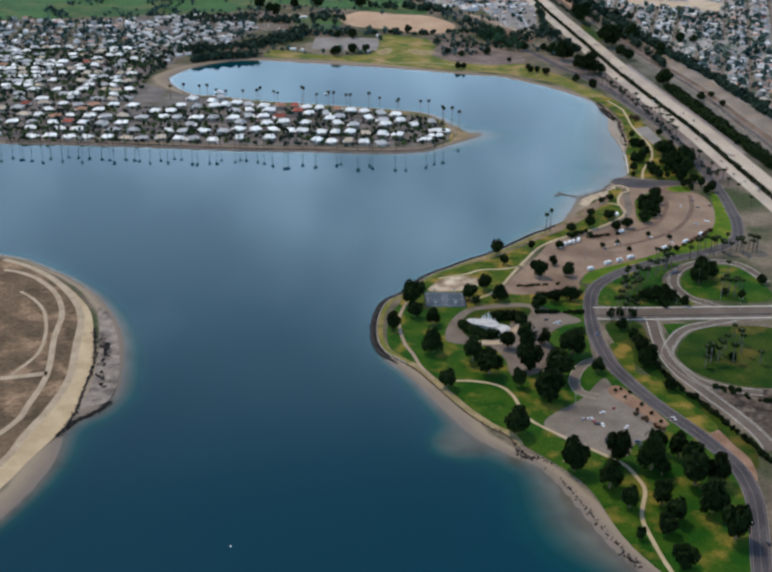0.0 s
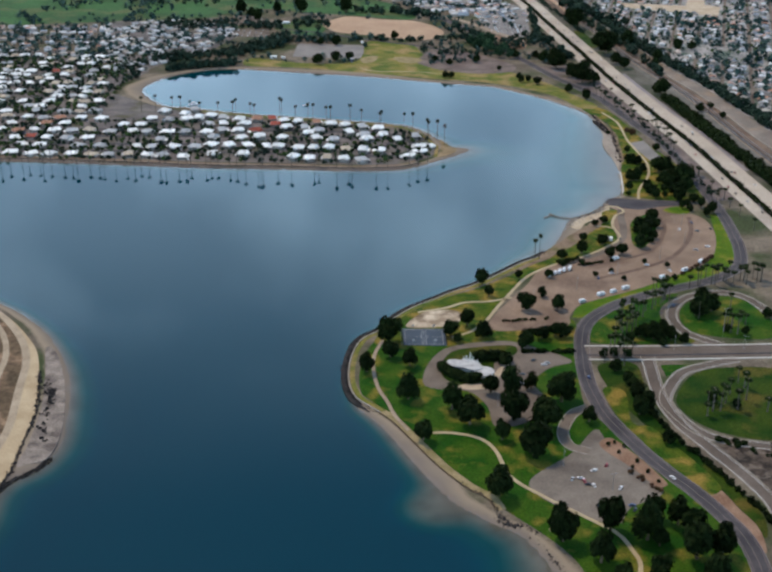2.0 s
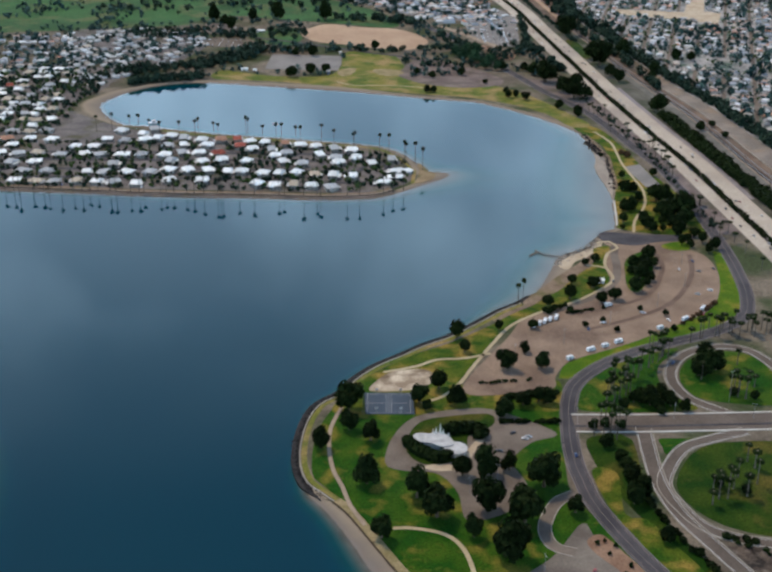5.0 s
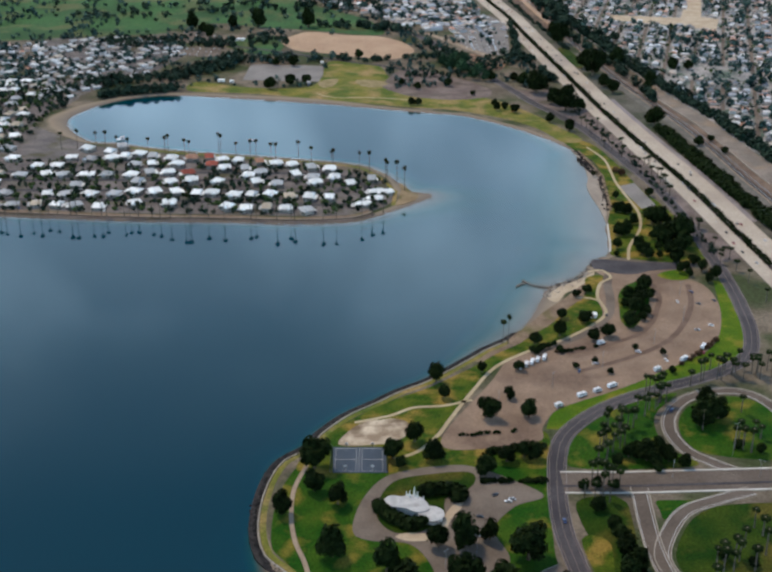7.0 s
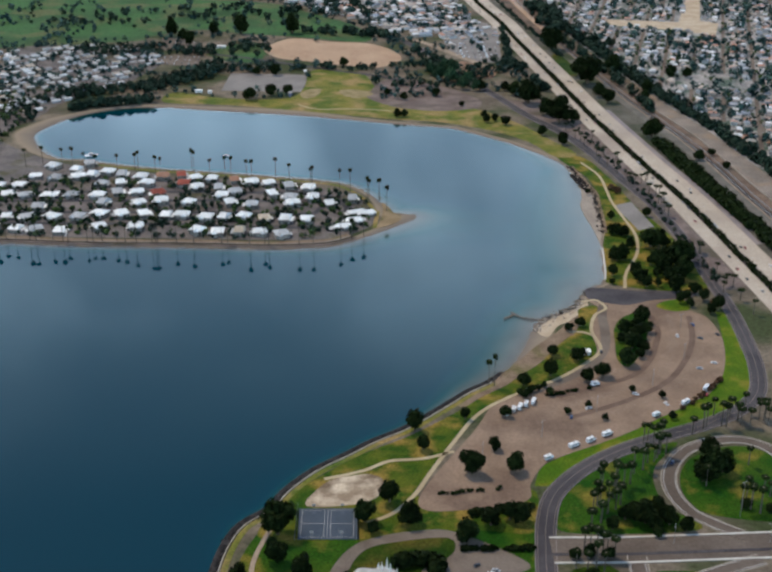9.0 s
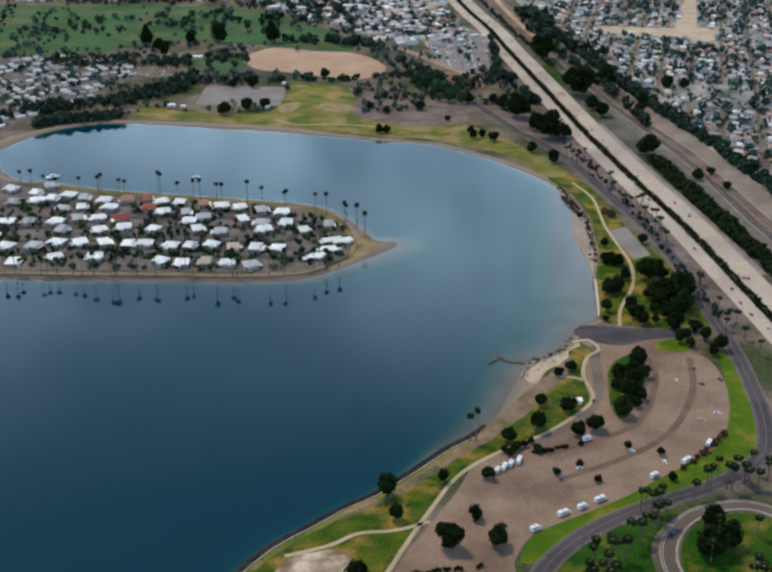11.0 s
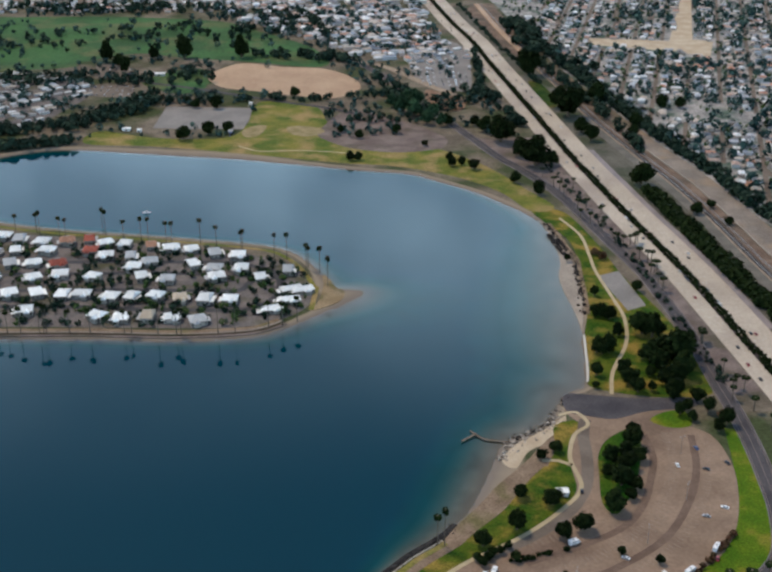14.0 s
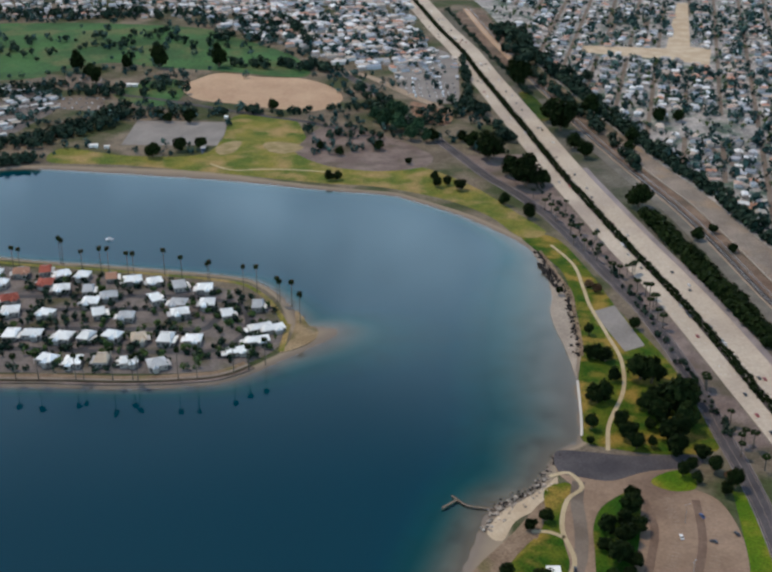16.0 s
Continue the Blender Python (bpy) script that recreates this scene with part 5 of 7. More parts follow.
def build_home(roof, label, w, d, seed, hip=0.0):
    r = random.Random(seed)
    home = tagged(new("mobile_home"), label, "mobile home")
    bm = bmesh.new()
    box(bm, -w / 2, -d / 2, -0.3, w / 2, d / 2, 3.6)
    part("wall", bm, WALL_PALE, home)
    bm = bmesh.new()
    gable(bm, w, d, 3.6, 6.2, 0.7, hip)
    top = part("roof", bm, roof, home)
    bm = bmesh.new()
    box(bm, -w / 2 + hip + 0.2, -0.25, 6.05, w / 2 - hip - 0.2, 0.25, 6.3)
    part("ridge_cap", bm, ROOF_GREY, top)
    if w > 13:
        x0, x1 = (-w * 0.34, -w * 0.02) if r.random() < 0.5 else (w * 0.02, w * 0.34)
        y0, xm = -d / 2 - 3.4, (x0 + x1) / 2
        bm = bmesh.new()
        box(bm, x0, y0, -0.3, x1, -d / 2 + 0.1, 3.3)
        part("wing_wall", bm, WALL_PALE, home)
        bm = bmesh.new()
        v = [bm.verts.new(c) for c in ((x0 - 0.5, y0 - 0.5, 3.3), (x1 + 0.5, y0 - 0.5, 3.3), (x1 + 0.5, -d * 0.16, 3.3), (x0 - 0.5, -d * 0.16, 3.3), (xm, y0 + 0.6, 5.1), (xm, -d * 0.16, 5.1))]
        for f in ((0, 1, 4), (1, 2, 5, 4), (3, 0, 4, 5), (2, 3, 5), (3, 2, 1, 0)):
            bm.faces.new([v[i] for i in f])
        part("wing_roof", bm, roof, home)
    bm = bmesh.new()
    cx = w / 2 if r.random() < 0.5 else -w / 2 - 4
    box(bm, cx, -d / 2 + 1, 2.4, cx + 4, d / 2 - 3, 2.6)
    for px_, py_ in ((0.1, -d / 2 + 1.2), (3.7, -d / 2 + 1.2), (0.1, d / 2 - 3.4), (3.7, d / 2 - 3.4)):
        box(bm, cx + px_, py_, -0.3, cx + px_ + 0.15, py_ + 0.15, 2.4)
    part("carport", bm, ROOF_GREY if r.random() < 0.5 else ROOF_WHITE, home, "flat metal carport on thin posts")
    for k in range(3):
        bm = bmesh.new()
        x0 = -w / 2 + 1 + k * (w - 3.4) / 2
        box(bm, x0, -d / 2 - 0.05, 1.0, x0 + 1.6, -d / 2 + 0.05, 2.2)
        part("window", bm, WINDOW, home)
    bm = bmesh.new()
    box(bm, w / 2 - 0.05, -0.5, 0.1, w / 2 + 0.06, 0.5, 2.1)
    part("door", bm, DOOR, home)
    return home


KINDS = [(ROOF_WHITE, "white-roofed mobile home with a metal carport"), (ROOF_GREY, "pale grey-roofed mobile home with a carport"), (ROOF_TAN, "tan-roofed mobile home with a carport"),
         (ROOF_RED, "red-roofed mobile home among white ones"), (ROOF_ORANGE, "orange-roofed mobile home among white ones")]
homes = [[build_home(m, label, 17, 14, 20 + i, 4.5), build_home(m, label, 16, 15, 40 + i, 6.0), build_home(m, label, 12, 18, 60 + i, 2.5)] for i, (m, label) in enumerate(KINDS)]
for i, (x, y, c) in enumerate(HOMES):
    tagged(copy_thing(homes[c][i % 3], pose(x, y, LAND, 0, 0, rng.uniform(-28, 28)) @ Matrix.Diagonal((rng.uniform(0.74, 0.92), rng.uniform(0.78, 1.0), rng.uniform(1.2, 1.5), 1))), group="mobile homes")
for x, y in HOMES_LONG:
    tagged(copy_thing(homes[0][0], pose(x, y, LAND, 0, 0, 18 + rng.uniform(-6, 6)) @ Matrix.Diagonal((1.1, 0.75, 1, 1))), group="mobile homes")
rows = []
for k, y in enumerate((1530, 1566, 1600, 1632, 1664, 1694)):
    x = -205.0 + 7 * (k % 2)
    while x > -560:
        x -= rng.uniform(20, 30)
        yy = y + rng.uniform(-4, 4) - 0.035 * (x + 160)
        if rng.random() > 0.28:
            rows.append((x, yy))
for k in range(14):
    x = -372.0 - 4 * k
    y = 1735 + 26 * k
    while x > -720:
        x -= rng.uniform(16, 23)
        if rng.random() > 0.33:
            rows.append((x, y + rng.uniform(-4, 4)))
for i, (x, y) in enumerate(rows):
    c = rng.choices((0, 1, 2, 3, 4), (50, 34, 12, 2, 2))[0]
    tagged(copy_thing(homes[c][rng.randrange(3)], pose(x, y, LAND, 0, 0, rng.uniform(-28, 28)) @ Matrix.Diagonal((rng.uniform(0.78, 1.0), rng.uniform(0.78, 1.0), rng.uniform(0.95, 1.2), 1))), group="mobile homes")
park_ground = curve_through([(-560, 1530), (-300, 1520), (-100, 1512), (20, 1508), (70, 1530), (88, 1570), (82, 1610), (60, 1640), (20, 1668), (-60, 1690), (-160, 1715), (-250, 1738), (-320, 1780), (-385, 1850), (-385, 1900), (-360, 1990), (-420, 2090), (-720, 2090), (-720, 1530)], True, 10)
structure(slab("home_park", park_ground, LAND + 0.05, HOME_LOTS), "grey-brown paved lanes and gravel lots of the mobile home park", "pavement")
for line in ([(-560, 1560), (-300, 1557), (-132, 1553), (-87, 1549), (-55, 1545), (-28, 1544), (11, 1542), (33, 1544), (46, 1555), (55, 1571), (57, 1593), (51, 1618), (36, 1634), (0, 1648)],
             [(-560, 1590), (-160, 1588), (-20, 1584), (18, 1582), (28, 1598), (37, 1624)], [(-560, 1622), (-160, 1624), (-30, 1622), (10, 1610)], [(-560, 1656), (-160, 1652), (-60, 1650), (0, 1648)]):
    structure(ribbon("lane", curve_through(line, step=6), -3.6, 3.6, LAND + 0.12, LANE), "narrow dark lane between mobile homes", "lane")
structure(slab("spit_scrub", curve_through([(94, 1616), (101, 1604), (106, 1588), (114, 1577), (111, 1560), (99, 1547), (85, 1539), (90, 1553), (93, 1570), (95, 1594)], True, 3), LAND + 0.08, SPIT_SOIL), "brown earth and dry weeds on the spit", "scrub")

# ---- far suburbs ----
def scatter_houses(rows_of, near_limit):
    """Rows of gabled houses: joined walls and roofs."""
    wv, wf, rv, rf = [], [], [], []
    for x, y, a, w, d, h in rows_of:
        ca, sa = math.cos(a), math.sin(a)

        def at(u, v, z):
            return (x + u * ca - v * sa, y + u * sa + v * ca, z)
        k = len(wv)
        wv += [at(sx * w / 2, sy * d / 2, z) for z in (LAND - 0.2, LAND + h) for sx, sy in ((-1, -1), (1, -1), (1, 1), (-1, 1))]
        wf += [(k, k + 1, k + 5, k + 4), (k + 1, k + 2, k + 6, k + 5), (k + 2, k + 3, k + 7, k + 6), (k + 3, k, k + 4, k + 7)]
        k = len(rv)
        e = 0.5
        rv += [at(sx * (w / 2 + e), sy * (d / 2 + e), LAND + h) for sx, sy in ((-1, -1), (1, -1), (1, 1), (-1, 1))] + [at(-w / 2 + w * 0.15, 0, LAND + h + d * 0.2), at(w / 2 - w * 0.15, 0, LAND + h + d * 0.2)]
        rf += [(k, k + 1, k + 5, k + 4), (k + 2, k + 3, k + 4, k + 5), (k, k + 4, k + 3), (k + 1, k + 2, k + 5), (k + 3, k + 2, k + 1, k)]
    return wv, wf, rv, rf


def tree_stuff(places, cards, label, name="far_trees", leaf=None):
    """Many far trees joined: ragged clumps of leaf cards with short stems."""
    verts, faces = [], []
    r = random.Random(len(places))
    for x, y, rad, h in places:
        for _ in range(cards):
            d = Vector((r.gauss(0, 1), r.gauss(0, 1), r.gauss(0, 1))).normalized()
            q = Vector((x, y, LAND + h * 0.55)) + Vector((d.x * rad, d.y * rad, d.z * h * 0.45)) * r.uniform(0.5, 1.05)
            n = (d + Vector((r.uniform(-0.6, 0.6), r.uniform(-0.6, 0.6), r.uniform(-0.1, 0.8)))).normalized()
            s = n.cross(Vector((r.uniform(-1, 1), r.uniform(-1, 1), 0.3))).normalized()
            t = n.cross(s)
            z = rad * r.uniform(0.35, 0.6)
            k = len(verts)
            verts += [q - s * z, q - t * z * 0.8, q + s * z, q + t * z * 0.8]
            faces.append((k, k + 1, k + 2, k + 3))
        k = len(verts)
        verts += [Vector((x + u, y + w, zz)) for zz in (LAND - 0.2, LAND + h * 0.5) for u, w in ((-0.3, -0.3), (0.3, -0.3), (0, 0.3))]
        faces += [(k, k + 1, k + 4, k + 3), (k + 1, k + 2, k + 5, k + 4), (k + 2, k, k + 3, k + 5)]
    return tagged(shape(name, verts, faces, leaf or LEAF_HAZED), label, "trees", kind="stuff")


CARAVAN_PARK = [(-512, 2330), (-400, 2385), (-332, 2378), (-275, 2340), (-250, 2258), (-265, 2184), (-290, 2110), (-330, 2060), (-356, 2005), (-384, 1956), (-407, 1921)]
suburb, suburb_trees, streets = [], [], []
def fill(x0, x1, y0, y1, angle, block, keep, tree_rate, limit):
    """Streets of houses in a turned grid, kept where limit(x, y) is true."""
    ca, sa = math.cos(angle), math.sin(angle)
    cx, cy = (x0 + x1) / 2, (y0 + y1) / 2
    reach = max(x1 - x0, y1 - y0)

    def allowed(x, y):
        return x0 < x < x1 and y0 < y < y1 and limit(x, y) and not inside([x], [y], PALE_LOT)[0]
    v = -reach
    row = 0
    while v < reach:
        gap = 16 if row % 2 else 29
        v += gap
        row += 1
        if gap > 20:
            run = []
            for k in range(int(2 * reach / 15)):
                u, w = k * 15 - reach, v - 14.5
                p = (cx + u * ca - w * sa, cy + u * sa + w * ca)
                if allowed(*p):
                    run.append(p)
                elif run:
                    if len(run) > 4:
                        streets.append(run)
                    run = []
        u = -reach
        while u < reach:
            u += rng.uniform(11.5, 17)
            if (u % block) < 14:
                continue
            x, y = cx + u * ca - v * sa, cy + u * sa + v * ca
            if not allowed(x, y):
                continue
            if rng.random() < keep:
                suburb.append((x + rng.uniform(-4, 4), y + rng.uniform(-4, 4), angle + rng.choice((0, math.pi / 2)) + rng.uniform(-0.15, 0.15), rng.uniform(8.5, 13.5), rng.uniform(6.5, 9.5), rng.uniform(2.6, 5.0)))
            if rng.random() < tree_rate:
                r = rng.choice((rng.uniform(1.8, 3.4), rng.uniform(1.8, 3.4), rng.uniform(4.5, 8.0)))
                suburb_trees.append((x + rng.uniform(-9, 9), y + rng.uniform(-12, 12), r, r * rng.uniform(1.4, 2.4)))


def freeway_x(y):
    return 438 + (1469 - y) * 0.102


rail_y, rail_xs = [p[1] for p in suburb_line[::-1]], [p[0] for p in suburb_line[::-1]]


def rail_x(y):
    return float(np.interp(y, rail_y, rail_xs))


def open_ground(x, y):
    """Clear of the motorway, the fields and the golf course."""
    return x < freeway_x(y) - 60 and not any(inside([x], [y], poly)[0] for poly in (BROWN_FIELD, LOT_FAR, LAWN_SHORE_N, GOLF))


fill(420, 1500, 1450, 3350, 1.31, 150, 0.86, 0.66, lambda x, y: x > rail_x(y) + 14 + 8 * noise.noise((x * 0.01, y * 0.01, 0)) and noise.noise((x * 0.006, y * 0.006, 3.0)) > -0.36)
fill(-760, 340, 2420, 3350, 0.25, 100, 0.9, 0.6, lambda x, y: x < freeway_x(y) - 55 and y > 2700 - 1.0 * (x + 60) and y > 2460 and x > -60)
fill(-900, 0, 2780, 3350, 0.25, 100, 0.9, 0.9, lambda x, y: y > 2840)
fill(-1300, -300, 2090, 2420, 0.1, 100, 0.85, 0.9, lambda x, y: not inside([x], [y], CARAVAN_PARK)[0] and y < 2330 - 0.5 * (x + 400) * (x > -400) and x < -330 + 0.3 * (y - 2090))
for _ in range(2100):
    x, y = rng.uniform(rail_x(1500), 1300), rng.uniform(1400, 3300)
    if x > rail_x(y) + 4 and noise.noise((x * 0.006, y * 0.006, 3.0)) < 0.15:
        r = rng.uniform(3, 7.5)
        suburb_trees.append((x, y, r, r * rng.uniform(1.3, 2.4)))
border_trees = []
for _ in range(640):
    y = rng.uniform(1500, 2700)
    r = rng.uniform(3.0, 7)
    border_trees.append((rail_x(y) + 3 + abs(rng.gauss(0, 11)), y, r, r * rng.uniform(1.4, 2.2)))
for _ in range(2300):
    x, y = rng.uniform(-700, 330), rng.uniform(2040, 2860)
    if open_ground(x, y) and noise.noise((x * 0.012, y * 0.012, 7.0)) > -0.05:
        r = rng.uniform(2.5, 6)
        suburb_trees.append((x, y, r, r * rng.uniform(1.5, 2.3)))
for _ in range(70):
    x, y = rng.uniform(-500, 80), rng.uniform(2400, 2800)
    r = rng.uniform(3, 7)
    suburb_trees.append((x, y, r, r * rng.uniform(1.6, 2.4)))
for _ in range(45):
    x, y = rng.uniform(200, 300), rng.uniform(2380, 2600)
    if inside([x], [y], TRADE_LOT)[0]:
        suburb.append((x, y, rng.uniform(0, 3), rng.uniform(6, 14), rng.uniform(4, 7), rng.uniform(2.5, 4)))
for _ in range(420):
    y = rng.uniform(2440, 3000)
    x = rng.uniform(-130, 250)
    if x > 95 - 0.72 * (y - 2470) + 30 and x < freeway_x(y) - 40 and not inside([x], [y], GOLF)[0]:
        suburb.append((x, y, 0.25 + rng.choice((0, math.pi / 2)), rng.uniform(9, 24), rng.uniform(7, 14), rng.uniform(3, 6)))
suburb.sort(key=lambda h: math.hypot(h[0] - 420, h[1] - 1400))
near_houses, far_houses = suburb[:240], suburb[240:]
HOUSE_KINDS = [("grey-roofed suburban house with pale stucco walls", (0.28, 0.26, 0.25)), ("white flat-pitched suburban house", (0.58, 0.57, 0.55)), ("terracotta-roofed suburban house with pale walls", (0.38, 0.21, 0.14)),
               ("brown-roofed suburban house with tan walls", (0.24, 0.19, 0.15)), ("pale tan-roofed suburban house", (0.42, 0.37, 0.31)), ("dark shingle-roofed suburban house", (0.13, 0.13, 0.135))]


def build_house(label, c):
    house = tagged(new("suburban_house"), label, "house")
    bm = bmesh.new()
    box(bm, -6.5, -4.5, -0.3, 6.5, 4.5, 3.6)
    part("wall", bm, WALL_PALE, house)
    bm = bmesh.new()
    gable(bm, 13, 9, 3.6, 5.6, 0.6, 2.2)
    roof = part("roof", bm, surface("house_roof", tuple(k * 1.2 for k in c), c, 0.15, 0.85, 1.2, 0.12, rand=0.2), house)
    bm = bmesh.new()
    box(bm, 1.6, 1.2, 4.2, 2.4, 2.0, 6.4)
    part("chimney", bm, STUCCO, roof)
    for x in (-4.8, 2.6):
        bm = bmesh.new()
        box(bm, x, -4.56, 1.1, x + 2.2, -4.46, 2.5)
        part("window", bm, WINDOW, house)
    return house


house_masters = [build_house(*k) for k in HOUSE_KINDS]
for x, y, a, w, d, h in near_houses:
    tagged(copy_thing(house_masters[rng.choices(range(6), (3, 3, 2, 2, 2, 2))[0]], pose(x, y, LAND, 0, 0, math.degrees(a)) @ Matrix.Diagonal((w / 13, d / 9, h / 3.6, 1))), group="suburban houses")
for run in streets:
    structure(ribbon("street", run, -3.0, 3.0, LAND + 0.10, LOT_GREY), "straight grey street between rows of houses", "street")
caravans = []
for i in range(60):
    for k in range(40):
        u, v = i * 17.0 - 500, k * 13.0 - 260
        x, y = -460 + u * 0.80 + v * 0.60, 2230 + u * 0.60 - v * 0.80
        if inside([x], [y], CARAVAN_PARK)[0] and rng.random() < 0.55:
            caravans.append((x + rng.uniform(-2, 2), y + rng.uniform(-2, 2), 0.64 + rng.uniform(-0.1, 0.1), rng.uniform(9, 14), rng.uniform(5, 7), rng.uniform(2.6, 3.4)))
            if rng.random() < 0.8:
                r = rng.uniform(2, 4.5)
                suburb_trees.append((x + 8, y + rng.uniform(-4, 4), r, r * rng.uniform(1.6, 2.6)))
wv, wf, rv, rf = scatter_houses(caravans, 0)
tagged(shape("caravan_walls", wv, wf, HOUSE_WALLS), "pale walls of a distant caravan park", "caravans", kind="stuff")
tagged(shape("caravan_roofs", rv, rf, PARK_ROOFS), "white and grey roofs of a distant caravan park", "caravans", kind="stuff")
wv, wf, rv, rf = scatter_houses(far_houses, 0)
tagged(shape("suburb_walls", wv, wf, HOUSE_WALLS), "pale stucco walls of a distant suburb", "houses", kind="stuff")
tagged(shape("suburb_roofs", rv, rf, HOUSE_ROOFS), "grey, tan and terracotta roofs of a distant suburb", "houses", kind="stuff")
garden_trees = []
for _ in range(1500):
    y = rng.uniform(1480, 2900)
    x = rail_x(y) + 8 + 520 * rng.random()
    r = rng.uniform(1.8, 4.2)
    (suburb_trees if rng.random() < 0.55 else garden_trees).append((x, y, r, r * rng.uniform(1.4, 2.8)))
def off_street(tree):
    """Clear of the broad tan street among the roofs."""
    x, y = tree[0], tree[1]
    return not any(inside([x + dx], [y + dy], PALE_LOT)[0] for dx, dy in ((0, 0), (-5, 0), (5, 0), (0, 16)))


suburb_trees, garden_trees = [p for p in suburb_trees if off_street(p)], [p for p in garden_trees if off_street(p)]
tree_stuff(garden_trees, 16, "lighter green garden trees between suburban houses", "garden_trees", HEDGE)
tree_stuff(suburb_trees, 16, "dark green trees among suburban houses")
tree_stuff(border_trees, 24, "dark row of trees behind the suburb's edge", "tree_row", LEAF_BELT)

hedge_line = curve_through([(440, 1828), (446, 1790), (452, 1740), (458, 1685), (465, 1625), (472, 1572), (486, 1467), (502, 1350), (516, 1250)], step=2)
hedge_trees = []
for _ in range(900):
    x, y = hedge_line[rng.randrange(len(hedge_line))]
    r = rng.uniform(2.8, 5.4)
    hedge_trees.append((x + rng.uniform(-8, 8), y + rng.uniform(-4, 4), r, r * rng.uniform(1.6, 2.3)))
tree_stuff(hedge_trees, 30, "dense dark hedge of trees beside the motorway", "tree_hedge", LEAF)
belts = []
def belt(line, width, count, r_lo, r_hi):
    c = curve_through(line, step=5)
    for _ in range(count):
        x, y = c[rng.randrange(len(c))]
        r = rng.uniform(r_lo, r_hi)
        belts.append((x + rng.uniform(-width, width), y + rng.uniform(-width, width), r, r * rng.uniform(1.6, 2.4)))


belt([(-350, 2060), (-300, 2080), (-230, 2110), (-170, 2190), (-160, 2240)], 20, 170, 3, 7)
belt([(-140, 2215), (-60, 2215), (0, 2225), (60, 2212), (130, 2235), (200, 2230)], 10, 56, 3, 6)
belt([(-400, 2330), (-250, 2340), (-130, 2330), (-110, 2380)], 30, 80, 3, 7)
belt([(-60, 2490), (40, 2470), (110, 2440)], 16, 50, 3, 8)
belt([(140, 2340), (170, 2290), (190, 2220), (205, 2150)], 15, 26, 4, 8)
belt([(309, 2500), (306, 2400), (300, 2300), (292, 2240)], 5, 46, 3, 6)
belt([(110, 2140), (150, 2110), (200, 2110), (240, 2150), (265, 2220), (300, 2250)], 24, 46, 3, 7)
belt([(300, 2230), (320, 2150), (325, 2080)], 12, 30, 4, 8)
belt([(-160, 2560), (-60, 2620), (40, 2700), (-200, 2650), (-380, 2580), (-560, 2620)], 60, 120, 3, 7)
belt([(-500, 2860), (-250, 2860), (0, 2780), (80, 2640)], 40, 120, 4, 8)
belt([(400, 2500), (395, 2700), (420, 2430), (480, 2360)], 18, 60, 5, 10)
belt([(-330, 1985), (-300, 2004), (-265, 2016), (-225, 2026)], 6, 70, 4, 7)
belt([(-380, 1925), (-390, 2000), (-370, 2040)], 15, 30, 3, 5)
belt([(322, 2040), (333, 1990), (343, 1930), (353, 1870), (363, 1800), (374, 1720), (383, 1650), (389, 1570), (396, 1480), (402, 1400)], 4, 120, 1.2, 2.8)
belt([(395, 2502), (411, 2354), (433, 2237), (455, 2083), (466, 1960)], 6, 70, 3.5, 7)
belt([(316, 2880), (336, 2700), (351, 2560), (372, 2400), (388, 2270)], 3, 110, 2, 4)
tree_stuff(belts, 26, "dark belts of trees and scrub", "tree_belt", LEAF_BELT)
park_scrub = [(rng.uniform(-560, 80), rng.uniform(1512, 1700), rng.uniform(1.6, 3.6), rng.uniform(3, 7)) for _ in range(1300)]
park_scrub = [p for p in park_scrub if inside([p[0]], [p[1]], park_ground)[0]] + [(rng.uniform(-720, -380), rng.uniform(1720, 2090), rng.uniform(2.0, 4.4), rng.uniform(4, 9)) for _ in range(1000)]
tree_stuff(park_scrub[::3], 24, "lighter green garden shrubs between mobile homes", "garden_shrubs", HEDGE)
tree_stuff(park_scrub[1::3] + park_scrub[2::3], 24, "dark garden shrubs between mobile homes", "garden_shrubs", LEAF_BELT)
med = [(x + rng.uniform(-3.4, 3.4), y + rng.uniform(-2, 2), rng.uniform(1.5, 2.5), rng.uniform(2.0, 3.2)) for x, y in curve_through(fw_line, step=1.0) if 1200 < y < 3000]
tree_stuff(med, 16, "oleander hedge along the motorway median", "median_hedge", LEAF)

